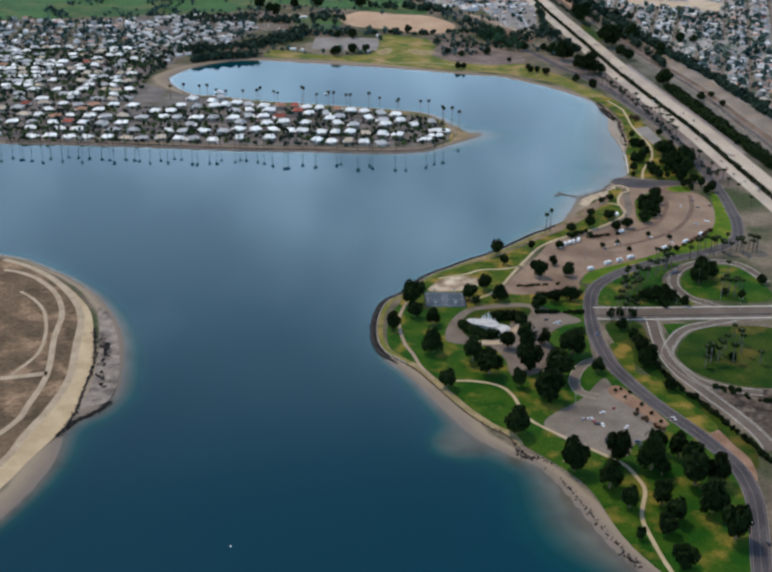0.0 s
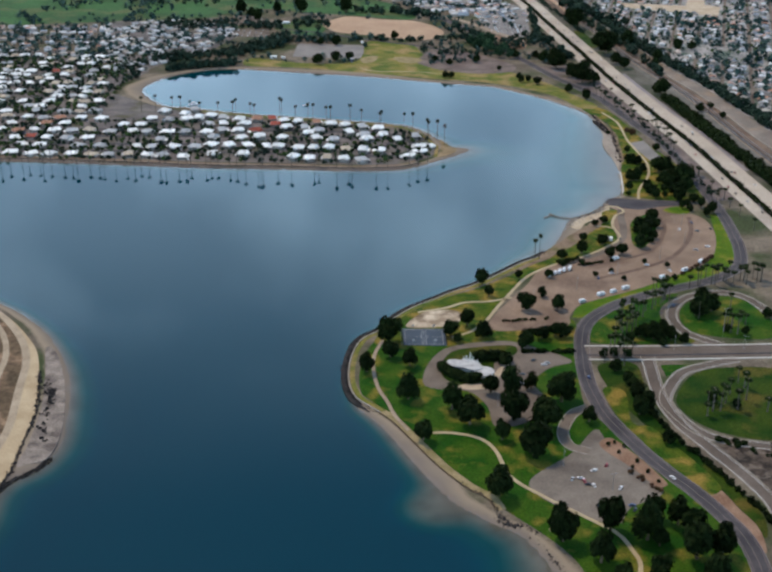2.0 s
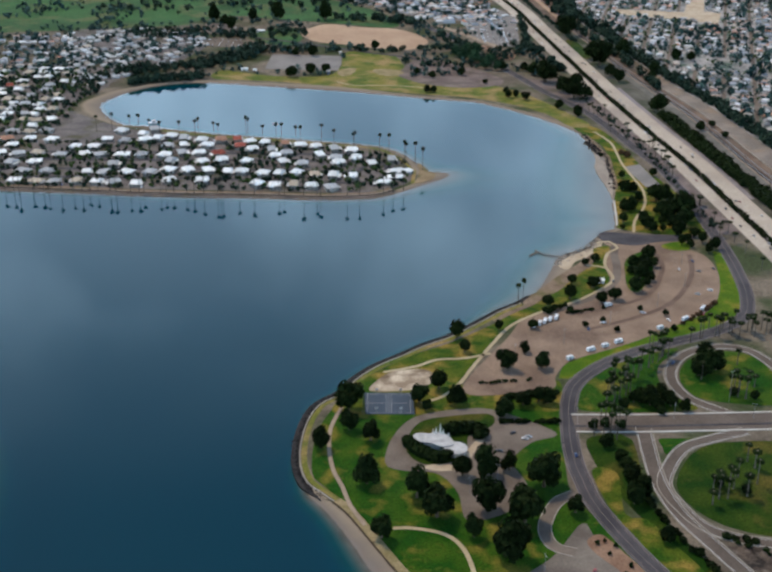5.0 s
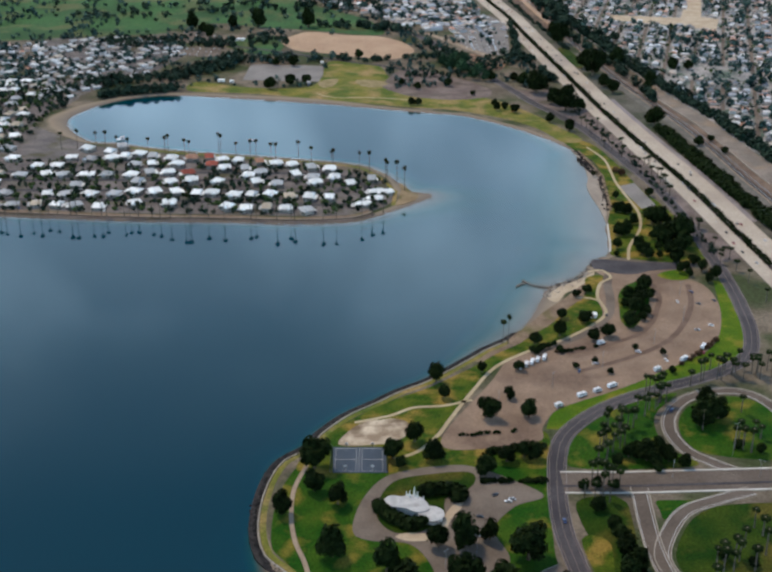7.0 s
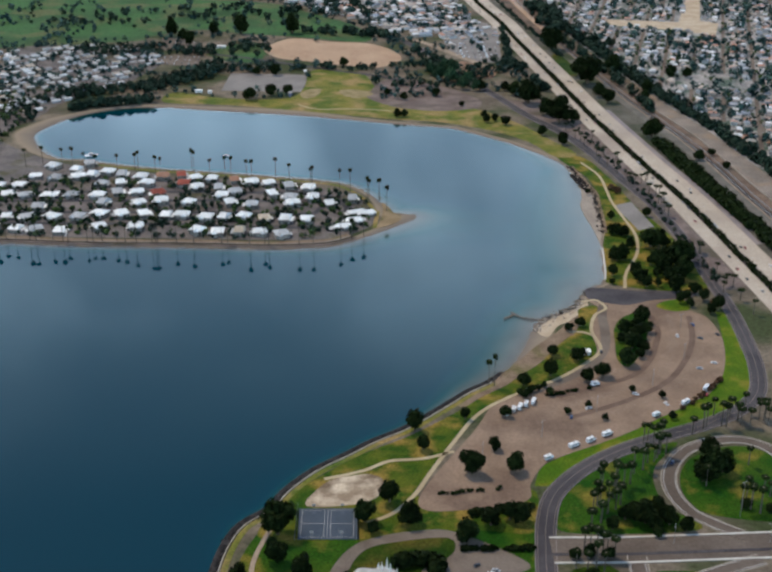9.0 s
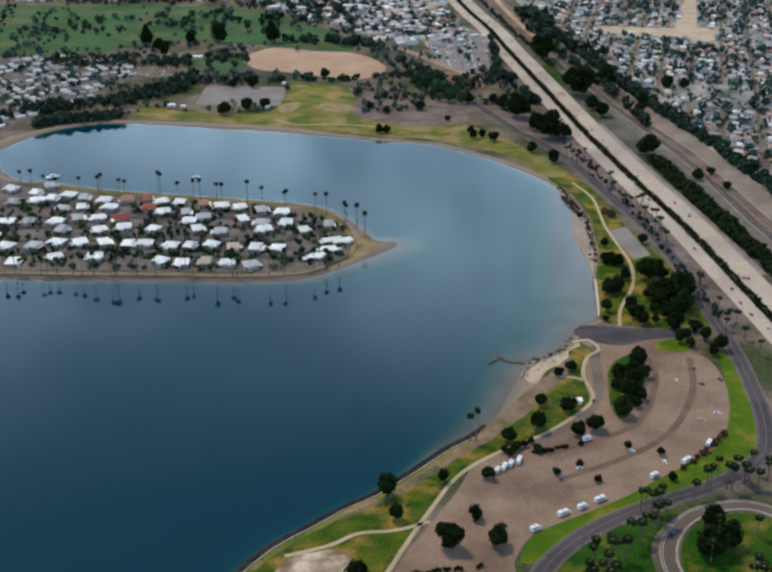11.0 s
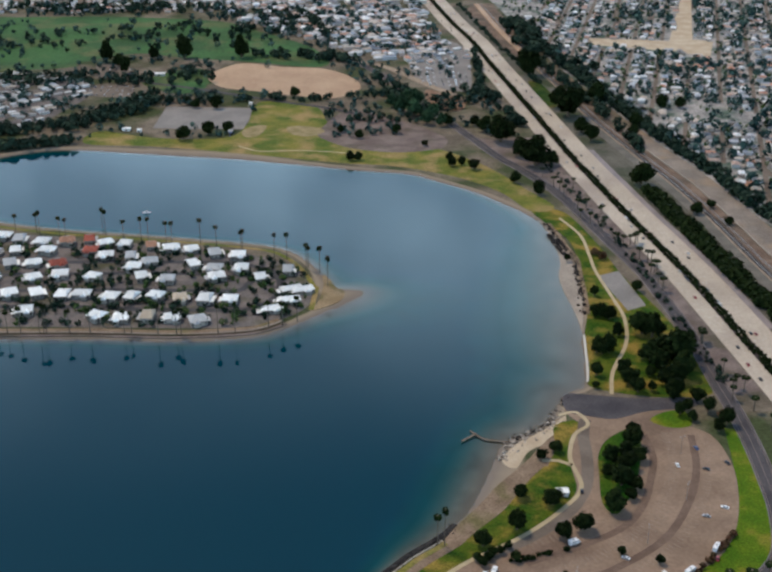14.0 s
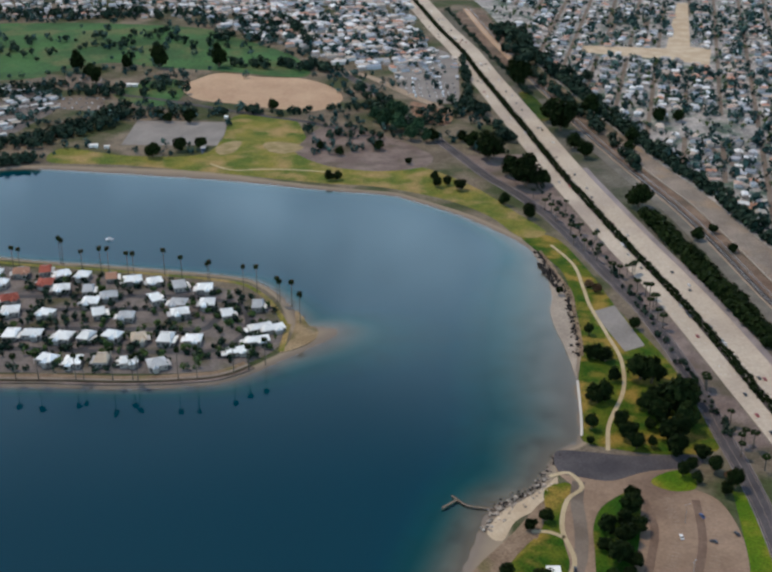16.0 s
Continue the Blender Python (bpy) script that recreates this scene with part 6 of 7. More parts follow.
# ---- pavilion ----
def build_pavilion():
    pav = tagged(new("pavilion"), "white flat-roofed pavilion with a round wing and spires", "pavilion")
    def nearer(pts):
        return [(89 + (x - 92) * 0.76, 966 + (y - 982) * 0.52) for x, y in pts]
    hall = nearer(curve_through([(71, 990), (77, 1000), (87, 998), (93, 1003), (102, 997), (108, 984), (109, 970), (99, 964), (88, 973), (76, 977)], True, 2))
    slab("wall", [(90 + (x - 90) * 0.9, 966 + (y - 966) * 0.9) for x, y in hall], LAND + 4.2, STUCCO, pav, skirt=4.5)
    slab("roof", hall, LAND + 5.0, ROOF_SHADED, pav, "curved white roof slab", 0.8)
    ring = [(103.5 + 8.4 * math.cos(k * math.pi / 18), 956 + 8.4 * math.sin(k * math.pi / 18)) for k in range(36)]
    slab("wall", [(105 + (x - 105) * 0.85, 955 + (y - 955) * 0.85) for x, y in ring], LAND + 3.6, STUCCO, pav, skirt=3.9)
    slab("round_roof", ring, LAND + 4.3, ROOF_SHADED, pav, "round white roof disc", 0.7)
    for x, y, h in ((90, 974, 10.5), (93, 975, 12.5), (95, 973, 10), (88, 976, 8), (99, 972, 7)):
        bm = bmesh.new()
        tube(bm, [(x, y, LAND + 4.9), (x, y, LAND + h * 0.7), (x, y, LAND + h)], [0.8, 0.5, 0.08], 6)
        part("spire", bm, STUCCO, pav, "slim pale spire")
    return pav


build_pavilion()


def build_kiosk(x, y, w, d, label="small white park building near the far shore"):
    kiosk = tagged(new("kiosk"), label, "building", "park buildings")
    bm = bmesh.new()
    box(bm, x - w / 2, y - d / 2, LAND - 0.3, x + w / 2, y + d / 2, LAND + 3.2)
    wall = part("wall", bm, STUCCO, kiosk)
    bm = bmesh.new()
    box(bm, x - 0.8, y - d / 2 - 0.08, LAND, x + 0.8, y - d / 2 + 0.02, LAND + 2.3)
    part("door", bm, DOOR, wall)
    bm = bmesh.new()
    box(bm, x - w / 2 - 0.6, y - d / 2 - 0.6, LAND + 3.2, x + w / 2 + 0.6, y + d / 2 + 0.6, LAND + 3.6)
    part("roof", bm, ROOF_WHITE, kiosk)


for x, y, w, d in ((-167, 2080, 10, 5), (-150, 2074, 5, 4), (-20, 2196, 4, 4), (-169, 2364, 16, 8)):
    build_kiosk(x, y, w, d)
build_kiosk(257, 1258, 7, 5, "small pale restroom hut beside the car park")
play = tagged(new("playground"), "small blue and grey playground tower on the grass", "playground")
for k, (x, y) in enumerate(((-36, 2058), (-32, 2058), (-32, 2064), (-36, 2064))):
    bm = bmesh.new()
    tube(bm, [(x, y, LAND - 0.3), (x, y, LAND + 4.5)], [0.2, 0.2], 6)
    part("post", bm, METAL, play)
bm = bmesh.new()
box(bm, -36.5, 2057.5, LAND + 1.8, -31.5, 2064.5, LAND + 2.1)
part("platform", bm, CAR_PAINT["blue"], play)
bm = bmesh.new()
box(bm, -37, 2057, LAND + 4.4, -31, 2065, LAND + 4.7)
part("canopy", bm, ROOF_GREY, play)
bm = bmesh.new()
tube(bm, [(-34, 2057, LAND + 2.0), (-34, 2053, LAND + 0.7), (-34, 2050, LAND + 0.2)], [0.6, 0.6, 0.6], 6)
part("slide", bm, CAR_PAINT["blue"], play)

# ---- vehicles ----
def build_car(kind, label):
    """A saloon: shaped body, glass cabin, four wheels."""
    car = tagged(new("car"), label, "car")
    bm = bmesh.new()
    outline = [(-2.95, 0.45), (-2.9, 1.0), (-1.9, 1.12), (1.5, 1.15), (2.7, 1.0), (2.95, 0.8), (2.95, 0.45)]
    rows_ = [[bm.verts.new((x, y * (0.97 if z > 0.9 else 1.0), z)) for x, z in outline] for y in (-1.12, 1.12)]
    n = len(outline)
    for k in range(n):
        bm.faces.new((rows_[0][k], rows_[1][k], rows_[1][(k + 1) % n], rows_[0][(k + 1) % n]))
    bm.faces.new(rows_[0][::-1])
    bm.faces.new(rows_[1])
    body = part("body", bm, CAR_PAINT[kind], car)
    bm = bmesh.new()
    low = [(-1.9, -1.02, 1.1), (1.4, -1.02, 1.1), (1.4, 1.02, 1.1), (-1.9, 1.02, 1.1)]
    high = [(-1.2, -0.85, 1.78), (0.6, -0.85, 1.78), (0.6, 0.85, 1.78), (-1.2, 0.85, 1.78)]
    a = [bm.verts.new(c) for c in low]
    b = [bm.verts.new(c) for c in high]
    for k in range(4):
        bm.faces.new((a[k], a[(k + 1) % 4], b[(k + 1) % 4], b[k]))
    part("glazing", bm, WINDOW, car, "dark car windows")
    bm = bmesh.new()
    box(bm, -1.25, -0.88, 1.76, 0.65, 0.88, 1.84)
    part("roof", bm, CAR_PAINT[kind], car)
    for x in (-1.8, 1.8):
        for y in (-1.0, 1.0):
            bm = bmesh.new()
            tube(bm, [(x, y - 0.15, 0.42), (x, y + 0.15, 0.42)], [0.42, 0.42], 10)
            wheel = part("wheel", bm, TYRE, car)
            bm = bmesh.new()
            o = 0.16 if y > 0 else -0.16
            tube(bm, [(x, y, 0.42), (x, y + o, 0.42)], [0.24, 0.22], 8)
            part("rim", bm, METAL, wheel)
    return car


def build_rv(long):
    rv = tagged(new("motorhome"), "white boxy motorhome parked at the kerb", "motorhome")
    bm = bmesh.new()
    box(bm, -long / 2, -1.5, 0.7, long / 2 - 2.0, 1.5, 4.0)
    box(bm, long / 2 - 2.0, -1.4, 0.7, long / 2, 1.4, 2.2)
    part("body", bm, CAR_PAINT["white"], rv)
    bm = bmesh.new()
    a = [bm.verts.new(c) for c in ((long / 2 - 2.0, -1.35, 2.2), (long / 2 - 0.5, -1.35, 2.2), (long / 2 - 0.5, 1.35, 2.2), (long / 2 - 2.0, 1.35, 2.2), (long / 2 - 2.0, -1.3, 3.4), (long / 2 - 2.0, 1.3, 3.4))]
    for f in ((1, 2, 5, 4), (0, 1, 4), (2, 3, 5)):
        bm.faces.new([a[i] for i in f])
    part("windscreen", bm, WINDOW, rv, "dark sloping windscreen")
    bm = bmesh.new()
    box(bm, -long / 2 + 1, -1.54, 2.2, long / 2 - 3.5, -1.5, 3.0)
    part("side_window", bm, WINDOW, rv)
    bm = bmesh.new()
    box(bm, -1.5, -0.6, 4.0, 0.2, 0.6, 4.3)
    part("roof_unit", bm, ROOF_GREY, rv)
    for x in (-long / 2 + 2.2, long / 2 - 1.4):
        for y in (-1.35, 1.35):
            bm = bmesh.new()
            tube(bm, [(x, y - 0.18, 0.5), (x, y + 0.18, 0.5)], [0.5, 0.5], 10)
            wheel = part("wheel", bm, TYRE, rv)
            bm = bmesh.new()
            tube(bm, [(x, y, 0.5), (x, y + math.copysign(0.2, y), 0.5)], [0.28, 0.26], 8)
            part("rim", bm, METAL, wheel)
    return rv


cars = {k: build_car(k, label) for k, label in (("white", "white car on grey asphalt"), ("black", "black car on pale concrete"), ("silver", "silver-grey car on the road"), ("red", "dark red car on the road"), ("blue", "dark blue car on the road"))}
rvs = [build_rv(10.5), build_rv(8.5)]


def park_car(kind, x, y, z, turn, group):
    tagged(copy_thing(cars[kind], pose(x, y, z, 0, 0, turn) @ Matrix.Scale(0.86, 4)), group=group)


for i, (x, y) in enumerate(RVS):
    turn = 32 if i < 5 else (25, 40, 38, 58, 32, 32, 32, 32)[i - 5]
    tagged(copy_thing(rvs[i % 2], pose(x, y, LAND + 0.14, 0, 0, turn + (40 if i < 5 else 0)) @ Matrix.Diagonal((0.85, 0.85, 0.85, 1))), group="motorhomes")
for i, (x, y) in enumerate(CARS_LOT + CARS_SOUTH):
    park_car(("black", "white", "white", "blue", "black", "black", "silver", "white", "red")[i % 9], x, y, LAND + 0.14, rng.uniform(0, 180), "parked cars")
for k in range(22):
    park_car(("white", "silver", "white", "black")[k % 4], -250 + 11 * (k % 6) + rng.uniform(-2, 2), (2254, 2275, 2296, 2400)[k // 6] + rng.uniform(-2, 2), LAND + 0.14, rng.uniform(80, 100), "parked cars")
for (x, y), k, turn in zip(CARS_ROAD + CAR_RAMP, ("white", "white", "black", "blue", "blue"), (118, 95, 95, 92, 60)):
    park_car(k, x, y, LAND + 0.27, turn, "moving cars")
for k in range(36):
    x, y = 219 + 9.5 * (k % 8) + rng.uniform(-1, 1), (2292, 2312, 2336, 2360, 2384)[k // 8] + rng.uniform(-2, 2)
    if inside([x], [y], TRADE_LOT)[0]:
        if k % 4 == 1:
            tagged(copy_thing(rvs[k % 2], pose(x, y, LAND + 0.13, 0, 0, 84 + rng.uniform(-4, 4)) @ Matrix.Diagonal((0.85, 0.85, 0.85, 1))), group="motorhomes")
        else:
            park_car(("white", "silver", "white", "blue", "white", "black")[k % 6], x, y, LAND + 0.13, 84 + rng.uniform(-6, 6), "yard vehicles")
park_car("white", 375, 1588, LAND + 0.16, 100, "parked cars")
fw_dense = curve_through(fw_line[::2], step=2.0)
fw_near = [i for i, (x, y) in enumerate(fw_dense) if 1150 < y < 2900]
for k in range(82):
    i = fw_near[rng.randrange(len(fw_near) - 1)]
    lane = rng.choice((4.6, 8.2, 11.8, 15.4, -4.8, -8.4, -12.0, -15.6, -19.2))
    (ax, ay), (bx, by) = fw_dense[i], fw_dense[i + 1]
    d_ = math.hypot(bx - ax, by - ay)
    turn = math.degrees(math.atan2(by - ay, bx - ax)) + (180 if lane < 0 else 0)
    park_car(rng.choice(("black", "black", "silver", "black", "white", "red", "silver")), ax + lane * (by - ay) / d_, ay - lane * (bx - ax) / d_, LAND + 0.3, turn, "motorway cars")
for i, (x, y) in enumerate(rows[:70:2]):
    park_car(rng.choice(("white", "silver", "black", "blue")), x + rng.uniform(8, 10), y - rng.uniform(6, 9), LAND + 0.05, rng.uniform(70, 110), "park cars")

# ---- shore ----
def boulders(line, count, spread, r_lo, r_hi, label, off=0.0, base=0.5, stone=None):
    verts, faces = [], []
    r = random.Random(count)
    for _ in range(count):
        i = r.randrange(len(line) - 1)
        (ax, ay), (bx, by) = line[i], line[i + 1]
        u, s = r.random(), r.gauss(off, spread)
        d_ = math.hypot(bx - ax, by - ay) or 1
        x, y = ax + (bx - ax) * u + s * (by - ay) / d_, ay + (by - ay) * u - s * (bx - ax) / d_
        rad = r.uniform(r_lo, r_hi)
        z = max(-0.3, base + 0.25 * (s if off <= 0 else 0))
        k = len(verts)
        for e_, n_ in ((-0.7, 4), (0.25, 5)):
            for q in range(n_):
                a_ = 2 * math.pi * q / n_ + e_
                f_ = rad * r.uniform(0.75, 1.15)
                verts.append((x + f_ * math.cos(a_), y + f_ * math.sin(a_), z + e_ * rad * 0.7))
        verts.append((x + r.uniform(-0.2, 0.2), y, z + rad * r.uniform(0.6, 0.9)))
        for q in range(4):
            faces.append((k + q, k + (q + 1) % 4, k + 4 + (q + 1) % 5, k + 4 + q))
        faces.append((k + 3, k, k + 8))
        for q in range(5):
            faces.append((k + 4 + q, k + 4 + (q + 1) % 5, k + 9))
    return tagged(shape("riprap", verts, faces, stone or ROCK), label, "rocks", kind="stuff")


head = [p for p in park_line if p[0] < 190 and 735 < p[1] < 1235]
structure(ribbon("rock_bank", [p for p in head if p[1] > 895], -3.8, 1.6, LAND - 0.6, ROCK, skirt=1.6), "dark stone bank below the sea wall", "bank")
boulders([p for p in head if p[1] > 890], 2300, 1.2, 0.4, 1.0, "dark riprap boulders along the sea wall", -0.8, 0.85)
boulders([p for p in head if 795 < p[1] < 895], 260, 1.2, 0.4, 1.0, "scattered rocks below the sea wall", -0.3, 0.8)
boulders([p for p in head if p[1] < 800], 560, 1.5, 0.5, 1.3, "dark riprap boulders by the small car park", -0.5, 0.7)
structure(slab("tidal_sand", curve_through([(311, 1752), (315, 1716), (317, 1680), (315, 1640), (309, 1612), (308, 1580), (310, 1548), (311, 1514), (311, 1494), (318, 1497), (323, 1530), (326, 1560), (329, 1600), (332, 1645), (329, 1690), (322, 1730), (318, 1752)], True, 4), LAND - 1.05, TIDAL, skirt=1.2), "pale grey tidal sand below the cove's bank", "sand")
cove_bank = curve_through([(318, 1740), (323, 1704), (327, 1675), (331, 1644), (328, 1609), (326, 1582), (323, 1550), (320, 1526)], step=4)
structure(ribbon("bank", cove_bank, -2.6, 0.4, LAND + 0.3, BANK, skirt=2.0), "low brown earth bank above the cove's sand", "bank")
boulders(cove_bank, 300, 2.0, 0.6, 1.5, "dark rocks and debris along the cove shore", 0.6, 1.3)
boulders(curve_through([(316, 1712), (319, 1690), (321, 1672), (325, 1655)], step=3), 130, 2.2, 0.8, 1.8, "pile of dark rocks in the cove's shallows", 0.0, 0.7)
boulders([p for p in park_line if p[0] > 100 and 600 < p[1] < 745], 260, 2.2, 0.5, 1.1, "scattered rocks on the pale beach", 2.0)
boulders([p for p in park_line if 225 < p[0] < 285 and 1315 < p[1] < 1390], 90, 2.0, 0.5, 1.2, "grey rocks beside the boat ramp")
boulders(curve_through([(272, 1356), (262, 1343), (247, 1330), (234, 1318), (226, 1300)], step=3), 150, 3.2, 0.4, 1.3, "pale broken stones on the beach by the ramp", 3.0, 1.5, ROCK_PALE)
isle_edge = [p for p in curve_through(ISLAND_INNER, step=4) if 770 < p[1] < 960]
boulders(isle_edge, 420, 0.8, 0.5, 1.2, "dark rocks and debris on the island's sand", 0.5, 1.6)
boulders([p for p in curve_through(ISLAND, step=4) if 785 < p[1] < 830], 260, 0.9, 0.5, 1.3, "dark spit of rocks at the island's tip", 0.3, 0.5)
structure(slab("tidal_flat", curve_through([(-268, 1003), (-256, 954), (-246, 907), (-242, 874), (-240, 840), (-241, 815), (-233, 819), (-223, 824), (-219, 840), (-221, 871), (-228, 907), (-236, 938), (-247, 971), (-259, 997)], True, 4), LAND + 0.02, MUD_FLAT), "grey muddy tidal flat with dark patches", "mud")
boulders(curve_through([(-251, 945), (-244, 926), (-240, 908), (-236, 880), (-229, 850)], step=3), 110, 3.2, 0.5, 1.5, "scattered dark debris on the tidal flat", 0.0, 1.5)
boulders(curve_through([(-242, 930), (-241, 918), (-238, 905)], step=2), 60, 1.6, 0.6, 1.6, "heap of dark debris on the tidal flat", 0.0, 1.6)
wall_line = [p for p in park_line if p[0] < 178 and 890 < p[1] < 1215]
low_line = [p for p in park_line if p[0] < 178 and 760 < p[1] < 896]
structure(ribbon("sea_wall", wall_line, 2.0, 2.7, LAND + 0.45, KERB, skirt=1.6), "low pale concrete sea wall", "wall")
structure(ribbon("shore_walk", wall_line, 3.4, 7.5, LAND + 0.12, GRASS_DRY, skirt=1.0), "strip of dry grass behind the sea wall", "verge")
structure(ribbon("sea_wall", low_line, 0.4, 1.6, LAND + 0.35, DARK_BANK, skirt=1.6), "low dark stone wall above the beach", "wall")
structure(ribbon("shore_walk", low_line, 1.8, 8.0, LAND + 0.12, WORN_GRASS, skirt=1.0), "strip of bare sandy ground behind the wall", "verge")
home_edge = [p for p in park_line if p[1] < 1545 and p[0] < 70 and p[1] > 1480]
structure(ribbon("shore_track", home_edge, 9.0, 11.5, LAND + 0.15, GRAVEL), "pale sandy walk along the peninsula shore", "path")
tip_edge = [p for p in park_line if p[0] < 104 and 1535 < p[1] < 1762 and p[0] > -330]
structure(ribbon("shore_grass", tip_edge, 10.5, 15.0, LAND + 0.10, GRASS_DRY), "strip of yellow-green grass round the peninsula", "verge")
structure(ribbon("shore_bank", home_edge, 2.2, 5.4, LAND + 0.12, BROWN_VERGE), "greyish earth edge of the peninsula", "bank")
structure(ribbon("shore_bank", home_edge, 11.8, 16.5, LAND + 0.10, BANK), "brown earth bank along the peninsula shore", "bank")
structure(ribbon("bank", home_edge, 5.6, 6.6, LAND + 0.7, DARK_BANK), "low dark bank along the peninsula shore", "bank")


structure(ribbon("shore_wall", [p for p in park_line if p[0] > 280 and 1402 < p[1] < 1492], -0.6, 1.0, LAND + 0.45, WHITE_LINE, skirt=3.0), "low pale concrete wall along the cove shore", "wall")


def build_jetty():
    jetty = tagged(new("jetty"), "broken dark timber jetty off the sandy beach", "jetty")
    for line in (JETTY, JETTY_ARM):
        c = curve_through(line, step=2.5)
        ribbon("deck", c, -0.8, 0.8, 1.1, TIMBER, jetty, skirt=0.3)
        for x, y in c:
            for o in (-0.8, 0.8):
                bm = bmesh.new()
                tube(bm, [(x, y + o, -2.0), (x, y + o, 1.6)], [0.25, 0.2], 6)
                part("pile", bm, TIMBER, jetty)
    return jetty


build_jetty()

# ---- courts ----
(cx0, cy1), (cx1, _), (_, cy0), _ = COURT_PLAN
def court_line(x0, y0, x1, y1):
    w = 0.08
    bm = bmesh.new()
    box(bm, x0 - w, y0 - w, LAND + 0.19, x1 + w, y1 + w, LAND + 0.225)
    return bm


court_ob = bpy.data.objects["court"]
xm = (cx0 + cx1) / 2 + 0.5
part("line", court_line(xm, cy0 + 1, xm, cy1 - 1), PAINT, court_ob)
for xa, xb in ((cx0 + 2.5, xm - 2), (xm + 2, cx1 - 1.5)):
    for x0, y0, x1, y1 in ((xa, cy0 + 2, xb, cy0 + 2), (xa, cy1 - 2, xb, cy1 - 2), (xa, cy0 + 2, xa, cy1 - 2), (xb, cy0 + 2, xb, cy1 - 2), (xa, (cy0 + cy1) / 2, xb, (cy0 + cy1) / 2)):
        part("line", court_line(x0, y0, x1, y1), PAINT, court_ob)
    for ye, s in ((cy0 + 2, 1), (cy1 - 2, -1)):
        xc = (xa + xb) / 2
        bm = bmesh.new()
        box(bm, xc - 1.2, min(ye, ye + s * 4), LAND + 0.19, xc + 1.2, max(ye, ye + s * 4), LAND + 0.222)
        part("key", bm, COURT_KEY, court_ob, "slightly paler painted key")
        hoop = tagged(new("basketball_hoop"), "white basketball backboard on a steel post", "hoop", "hoops")
        bm = bmesh.new()
        tube(bm, [(xc, ye - s * 1.2, LAND + 0.2), (xc, ye - s * 1.2, LAND + 4.0)], [0.15, 0.12], 6)
        part("post", bm, METAL, hoop)
        bm = bmesh.new()
        box(bm, xc - 1.1, ye - 0.1, LAND + 3.6, xc + 1.1, ye + 0.1, LAND + 5.0)
        box(bm, xc - 0.1, min(ye, ye - s * 1.2), LAND + 3.8, xc + 0.1, max(ye, ye - s * 1.2), LAND + 4.0)
        board = part("backboard", bm, PAINT, hoop)
        bm = bmesh.new()
        tube(bm, [(xc, ye + s * 0.1, LAND + 3.75), (xc, ye + s * 0.7, LAND + 3.75)], [0.28, 0.3], 8)
        part("rim", bm, LEAF_RED, board)
MESH = surface("dark_windscreen_mesh", (0.02, 0.022, 0.026), (0.03, 0.032, 0.036), 0.5, 0.9, 2.0, 0.2)
for x in (cx0 - 0.8, cx1 + 1.0):
    fence = tagged(new("court_fence"), "dark mesh fence beside the courts", "fence", "court fences")
    bm = bmesh.new()
    box(bm, x - 0.06, cy0, LAND + 0.3, x + 0.06, cy1, LAND + 3.6)
    part("mesh_panel", bm, MESH, fence)
    for k in range(8):
        bm = bmesh.new()
        y = cy0 + (cy1 - cy0) * k / 7
        tube(bm, [(x, y, LAND - 0.3), (x, y, LAND + 3.8)], [0.12, 0.12], 6)
        part("post", bm, METAL, fence)

# ---- lamps, hedges, boats ----
def build_lamp(h):
    lamp = tagged(new("street_lamp"), "tall thin grey lamp post with two arms", "street lamp")
    bm = bmesh.new()
    tube(bm, [(0, 0, -0.3), (0, 0, h * 0.5), (0, 0, h)], [0.22, 0.16, 0.1], 6)
    part("pole", bm, METAL, lamp)
    for s in (-1, 1):
        bm = bmesh.new()
        tube(bm, [(0, 0, h - 0.2), (s * 1.6, 0, h + 0.2)], [0.08, 0.06], 5)
        arm = part("arm", bm, METAL, lamp)
        bm = bmesh.new()
        box(bm, s * 1.6 - 0.5, -0.25, h + 0.1, s * 1.6 + 0.5, 0.25, h + 0.35)
        part("lamp_head", bm, METAL, arm)
    return lamp


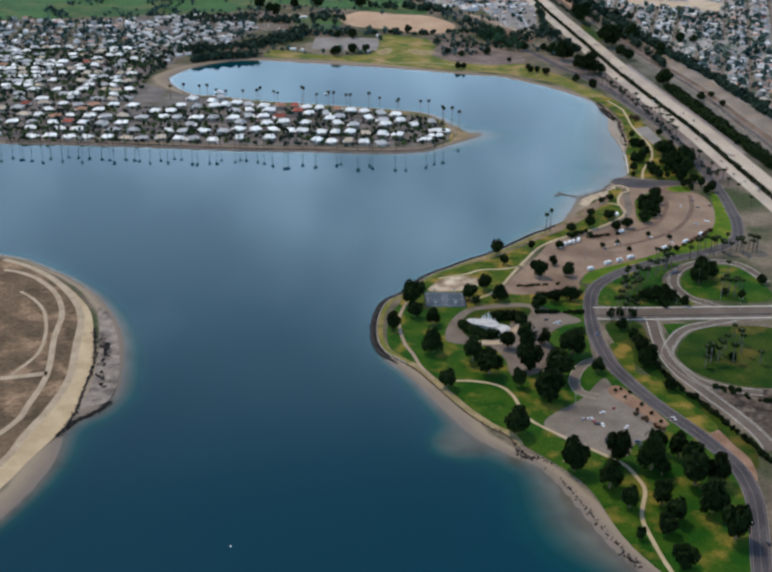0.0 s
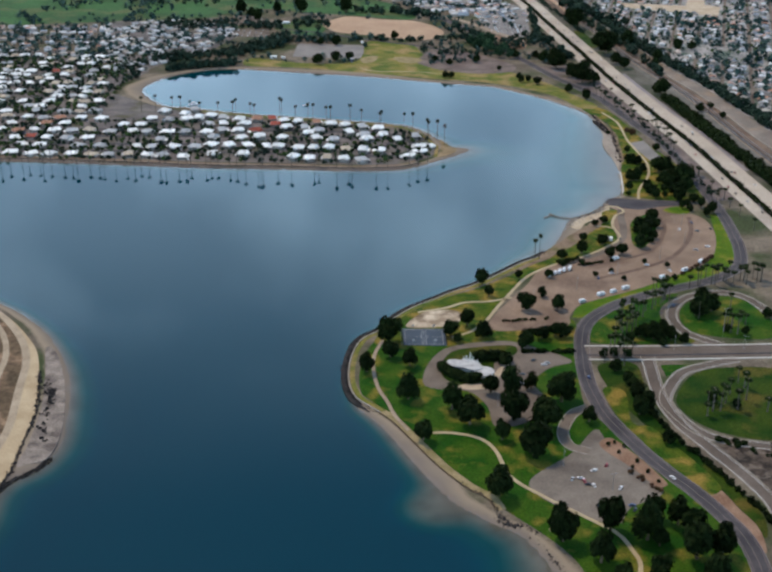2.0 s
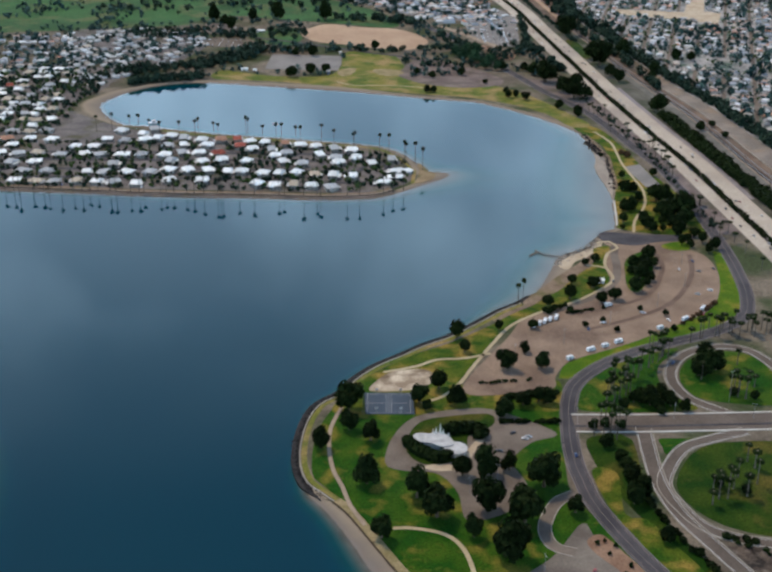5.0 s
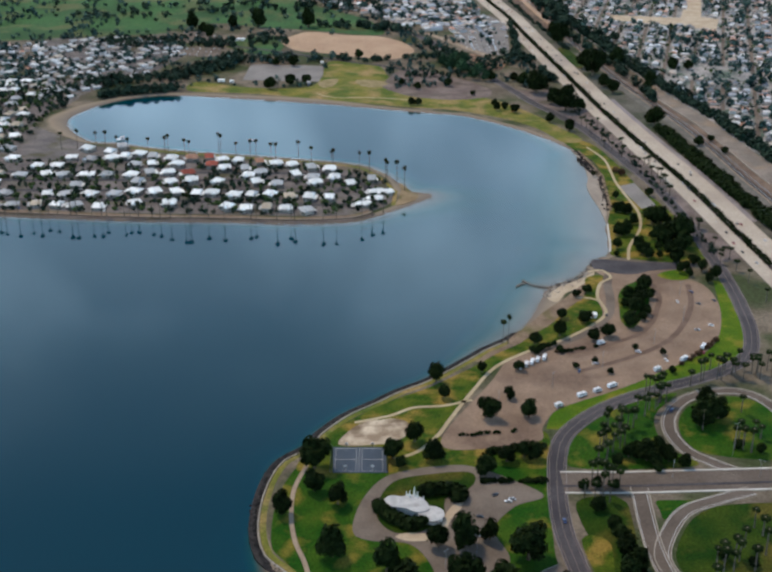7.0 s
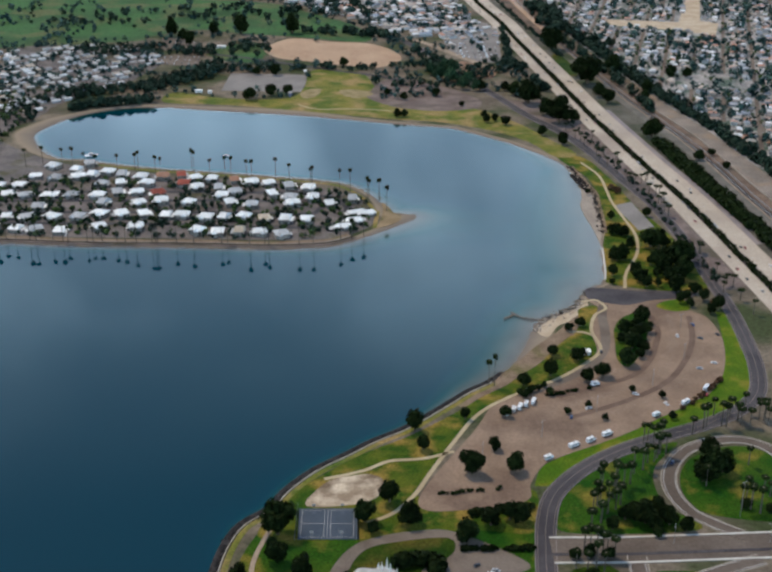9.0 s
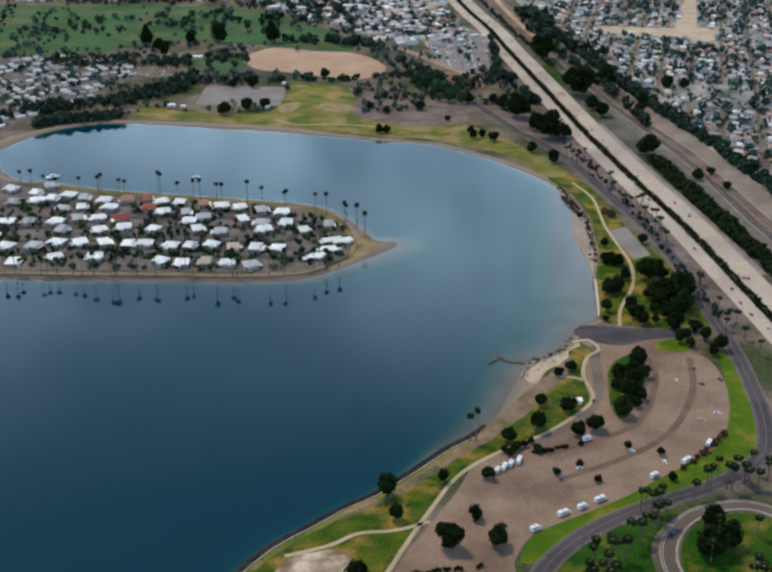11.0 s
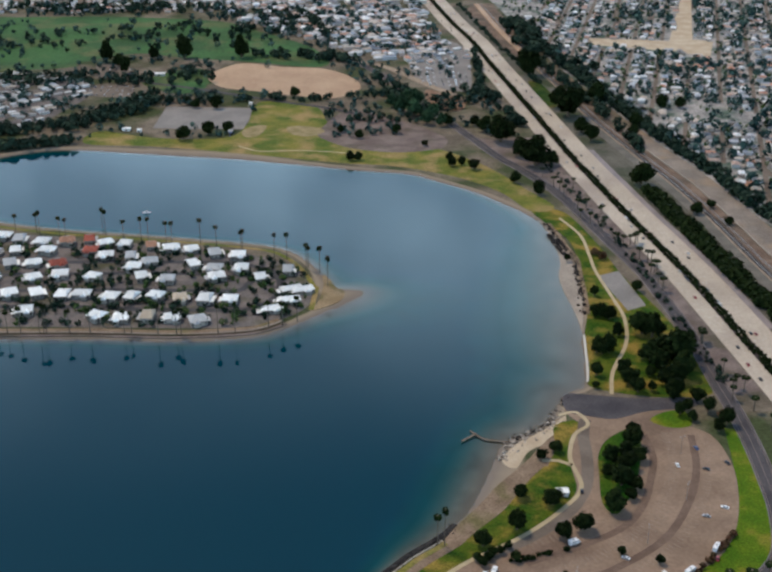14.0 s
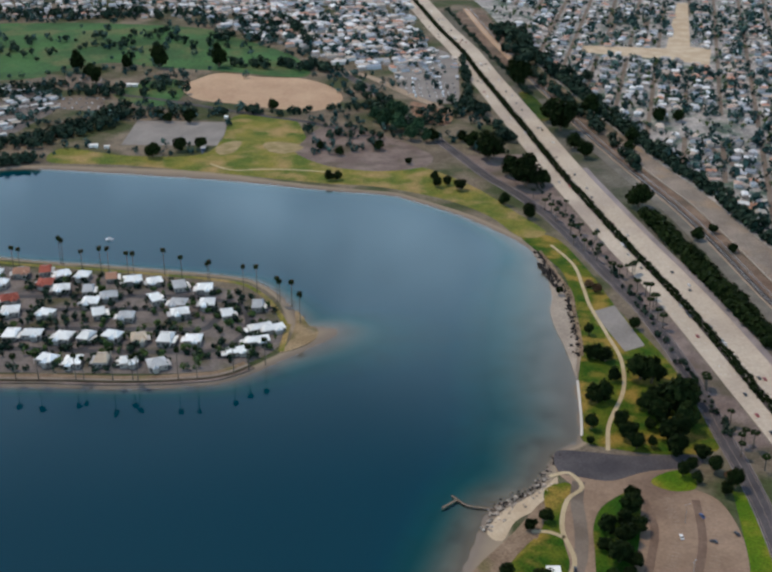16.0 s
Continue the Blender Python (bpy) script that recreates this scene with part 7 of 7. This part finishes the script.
lamp = build_lamp(13)
for x, y in ((205, 1130), (250, 1165), (300, 1205), (335, 1250), (345, 1305), (160, 1100), (150, 820), (180, 790), (330, 1005), (380, 1008), (270, 1004), (110, 905), (130, 920)):
    tagged(copy_thing(lamp, pose(x, y, LAND + 0.1, 0, 0, rng.uniform(0, 180))), group="lamp posts")
for x, y in MAST:
    copy_thing(lamp, pose(x, y, LAND + 0.05, 0, 0, 20) @ Matrix.Diagonal((0.8, 0.8, 2.0, 1)))
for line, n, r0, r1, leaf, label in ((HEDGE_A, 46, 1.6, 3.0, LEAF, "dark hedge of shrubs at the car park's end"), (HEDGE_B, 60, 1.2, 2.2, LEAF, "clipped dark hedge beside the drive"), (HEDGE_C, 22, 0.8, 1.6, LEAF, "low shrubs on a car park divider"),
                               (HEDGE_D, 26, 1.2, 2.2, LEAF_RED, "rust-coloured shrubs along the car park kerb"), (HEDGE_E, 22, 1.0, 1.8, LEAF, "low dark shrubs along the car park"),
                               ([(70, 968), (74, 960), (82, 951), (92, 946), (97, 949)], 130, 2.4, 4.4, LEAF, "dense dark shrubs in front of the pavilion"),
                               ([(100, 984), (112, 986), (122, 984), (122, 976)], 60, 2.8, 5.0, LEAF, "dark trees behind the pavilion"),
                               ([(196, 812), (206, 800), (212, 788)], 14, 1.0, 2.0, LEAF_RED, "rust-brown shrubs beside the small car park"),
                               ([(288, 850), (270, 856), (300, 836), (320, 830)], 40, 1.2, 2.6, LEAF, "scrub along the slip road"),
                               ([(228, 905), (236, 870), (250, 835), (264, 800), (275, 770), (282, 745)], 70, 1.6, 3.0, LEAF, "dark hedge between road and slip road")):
    c = curve_through(line, step=1.5)
    spots = []
    for _ in range(n):
        x, y = c[rng.randrange(len(c))]
        r_ = rng.uniform(r0, r1)
        spots.append((x + rng.uniform(-1.5, 1.5), y + rng.uniform(-1.5, 1.5), r_, r_ * rng.uniform(1.2, 1.9)))
    tree_stuff(spots, 40, label, "shrubs", leaf)
for x, y, k_ in BOATS:
    boat = tagged(new("boat"), "small white boat on the calm water" if k_ < 1.5 else "long white boat moored by the sandy shore", "boat", "boats")
    boat.matrix_world = pose(x, y, 0, 0, 0, 0 if k_ < 1.5 else 22) @ Matrix.Scale(k_, 4)
    x = y = 0
    bm = bmesh.new()
    prof = [(-4, 0.0, 0.9), (-3.6, 1.3, 0.9), (0, 1.5, 0.9), (2.8, 1.0, 1.0), (4.4, 0, 1.2), (2.8, -1.0, 1.0), (0, -1.5, 0.9), (-3.6, -1.3, 0.9)]
    up = [bm.verts.new((x + p, y + q, z)) for p, q, z in prof]
    low = [bm.verts.new((x + p * 0.85, y + q * 0.6, -0.3)) for p, q, z in prof]
    for k in range(8):
        bm.faces.new((low[k], low[(k + 1) % 8], up[(k + 1) % 8], up[k]))
    bm.faces.new(up)
    part("hull", bm, CAR_PAINT["white"], boat)
    bm = bmesh.new()
    box(bm, x - 1.5, y - 0.9, 0.9, x + 1.2, y + 0.9, 2.2)
    cabin = part("cabin", bm, ROOF_WHITE, boat)
    bm = bmesh.new()
    box(bm, x - 1.0, y - 0.95, 1.4, x + 0.8, y + 0.95, 1.9)
    part("window", bm, WINDOW, cabin)

# ---- stall lines ----
v, f = [], []
for seam, shift in ((SEAM_A, 14), (SEAM_A, -14), (SEAM_B, 16), (SEAM_B, -8)):
    line = side(curve_through(seam, step=3.4), shift)
    for (ax, ay), (bx, by) in zip(line, line[1:]):
        if not inside([ax], [ay], LOT_NORTH)[0] or inside([ax], [ay], LOT_ISLAND)[0]:
            continue
        d_ = math.hypot(bx - ax, by - ay)
        ux, uy = (bx - ax) / d_, (by - ay) / d_
        k = len(v)
        v += [(ax + uy * q + ux * w, ay - ux * q + uy * w, LAND + 0.152) for q, w in ((-3, -0.12), (3, -0.12), (3, 0.12), (-3, 0.12))]
        f.append((k, k + 1, k + 2, k + 3))
tagged(shape("stall_lines", v, f, FADED_LINE), "faded white parking stall lines", "road marking", kind="stuff")
buoy = tagged(new("buoy"), "small white buoy floating on the bay", "buoy")
bm = bmesh.new()
tube(bm, [(-100, 639, -0.4), (-100, 639, 0.2), (-100, 639, 0.9), (-100, 639, 1.3)], [0.3, 0.6, 0.5, 0.15], 10)
part("float", bm, CAR_PAINT["white"], buoy)

for master in broad + tall + rusty + palms + [h for three in homes for h in three] + list(cars.values()) + rvs + [lamp] + house_masters:
    hide_master(master)

# the plan is drawn 1 : 0.78; bring it to metres
SCALE = 0.78
for me in bpy.data.meshes:
    me.transform(Matrix.Scale(SCALE, 4))
for ob in scene.objects:
    if ob.type in ("MESH", "EMPTY"):
        ob.location = ob.location * SCALE
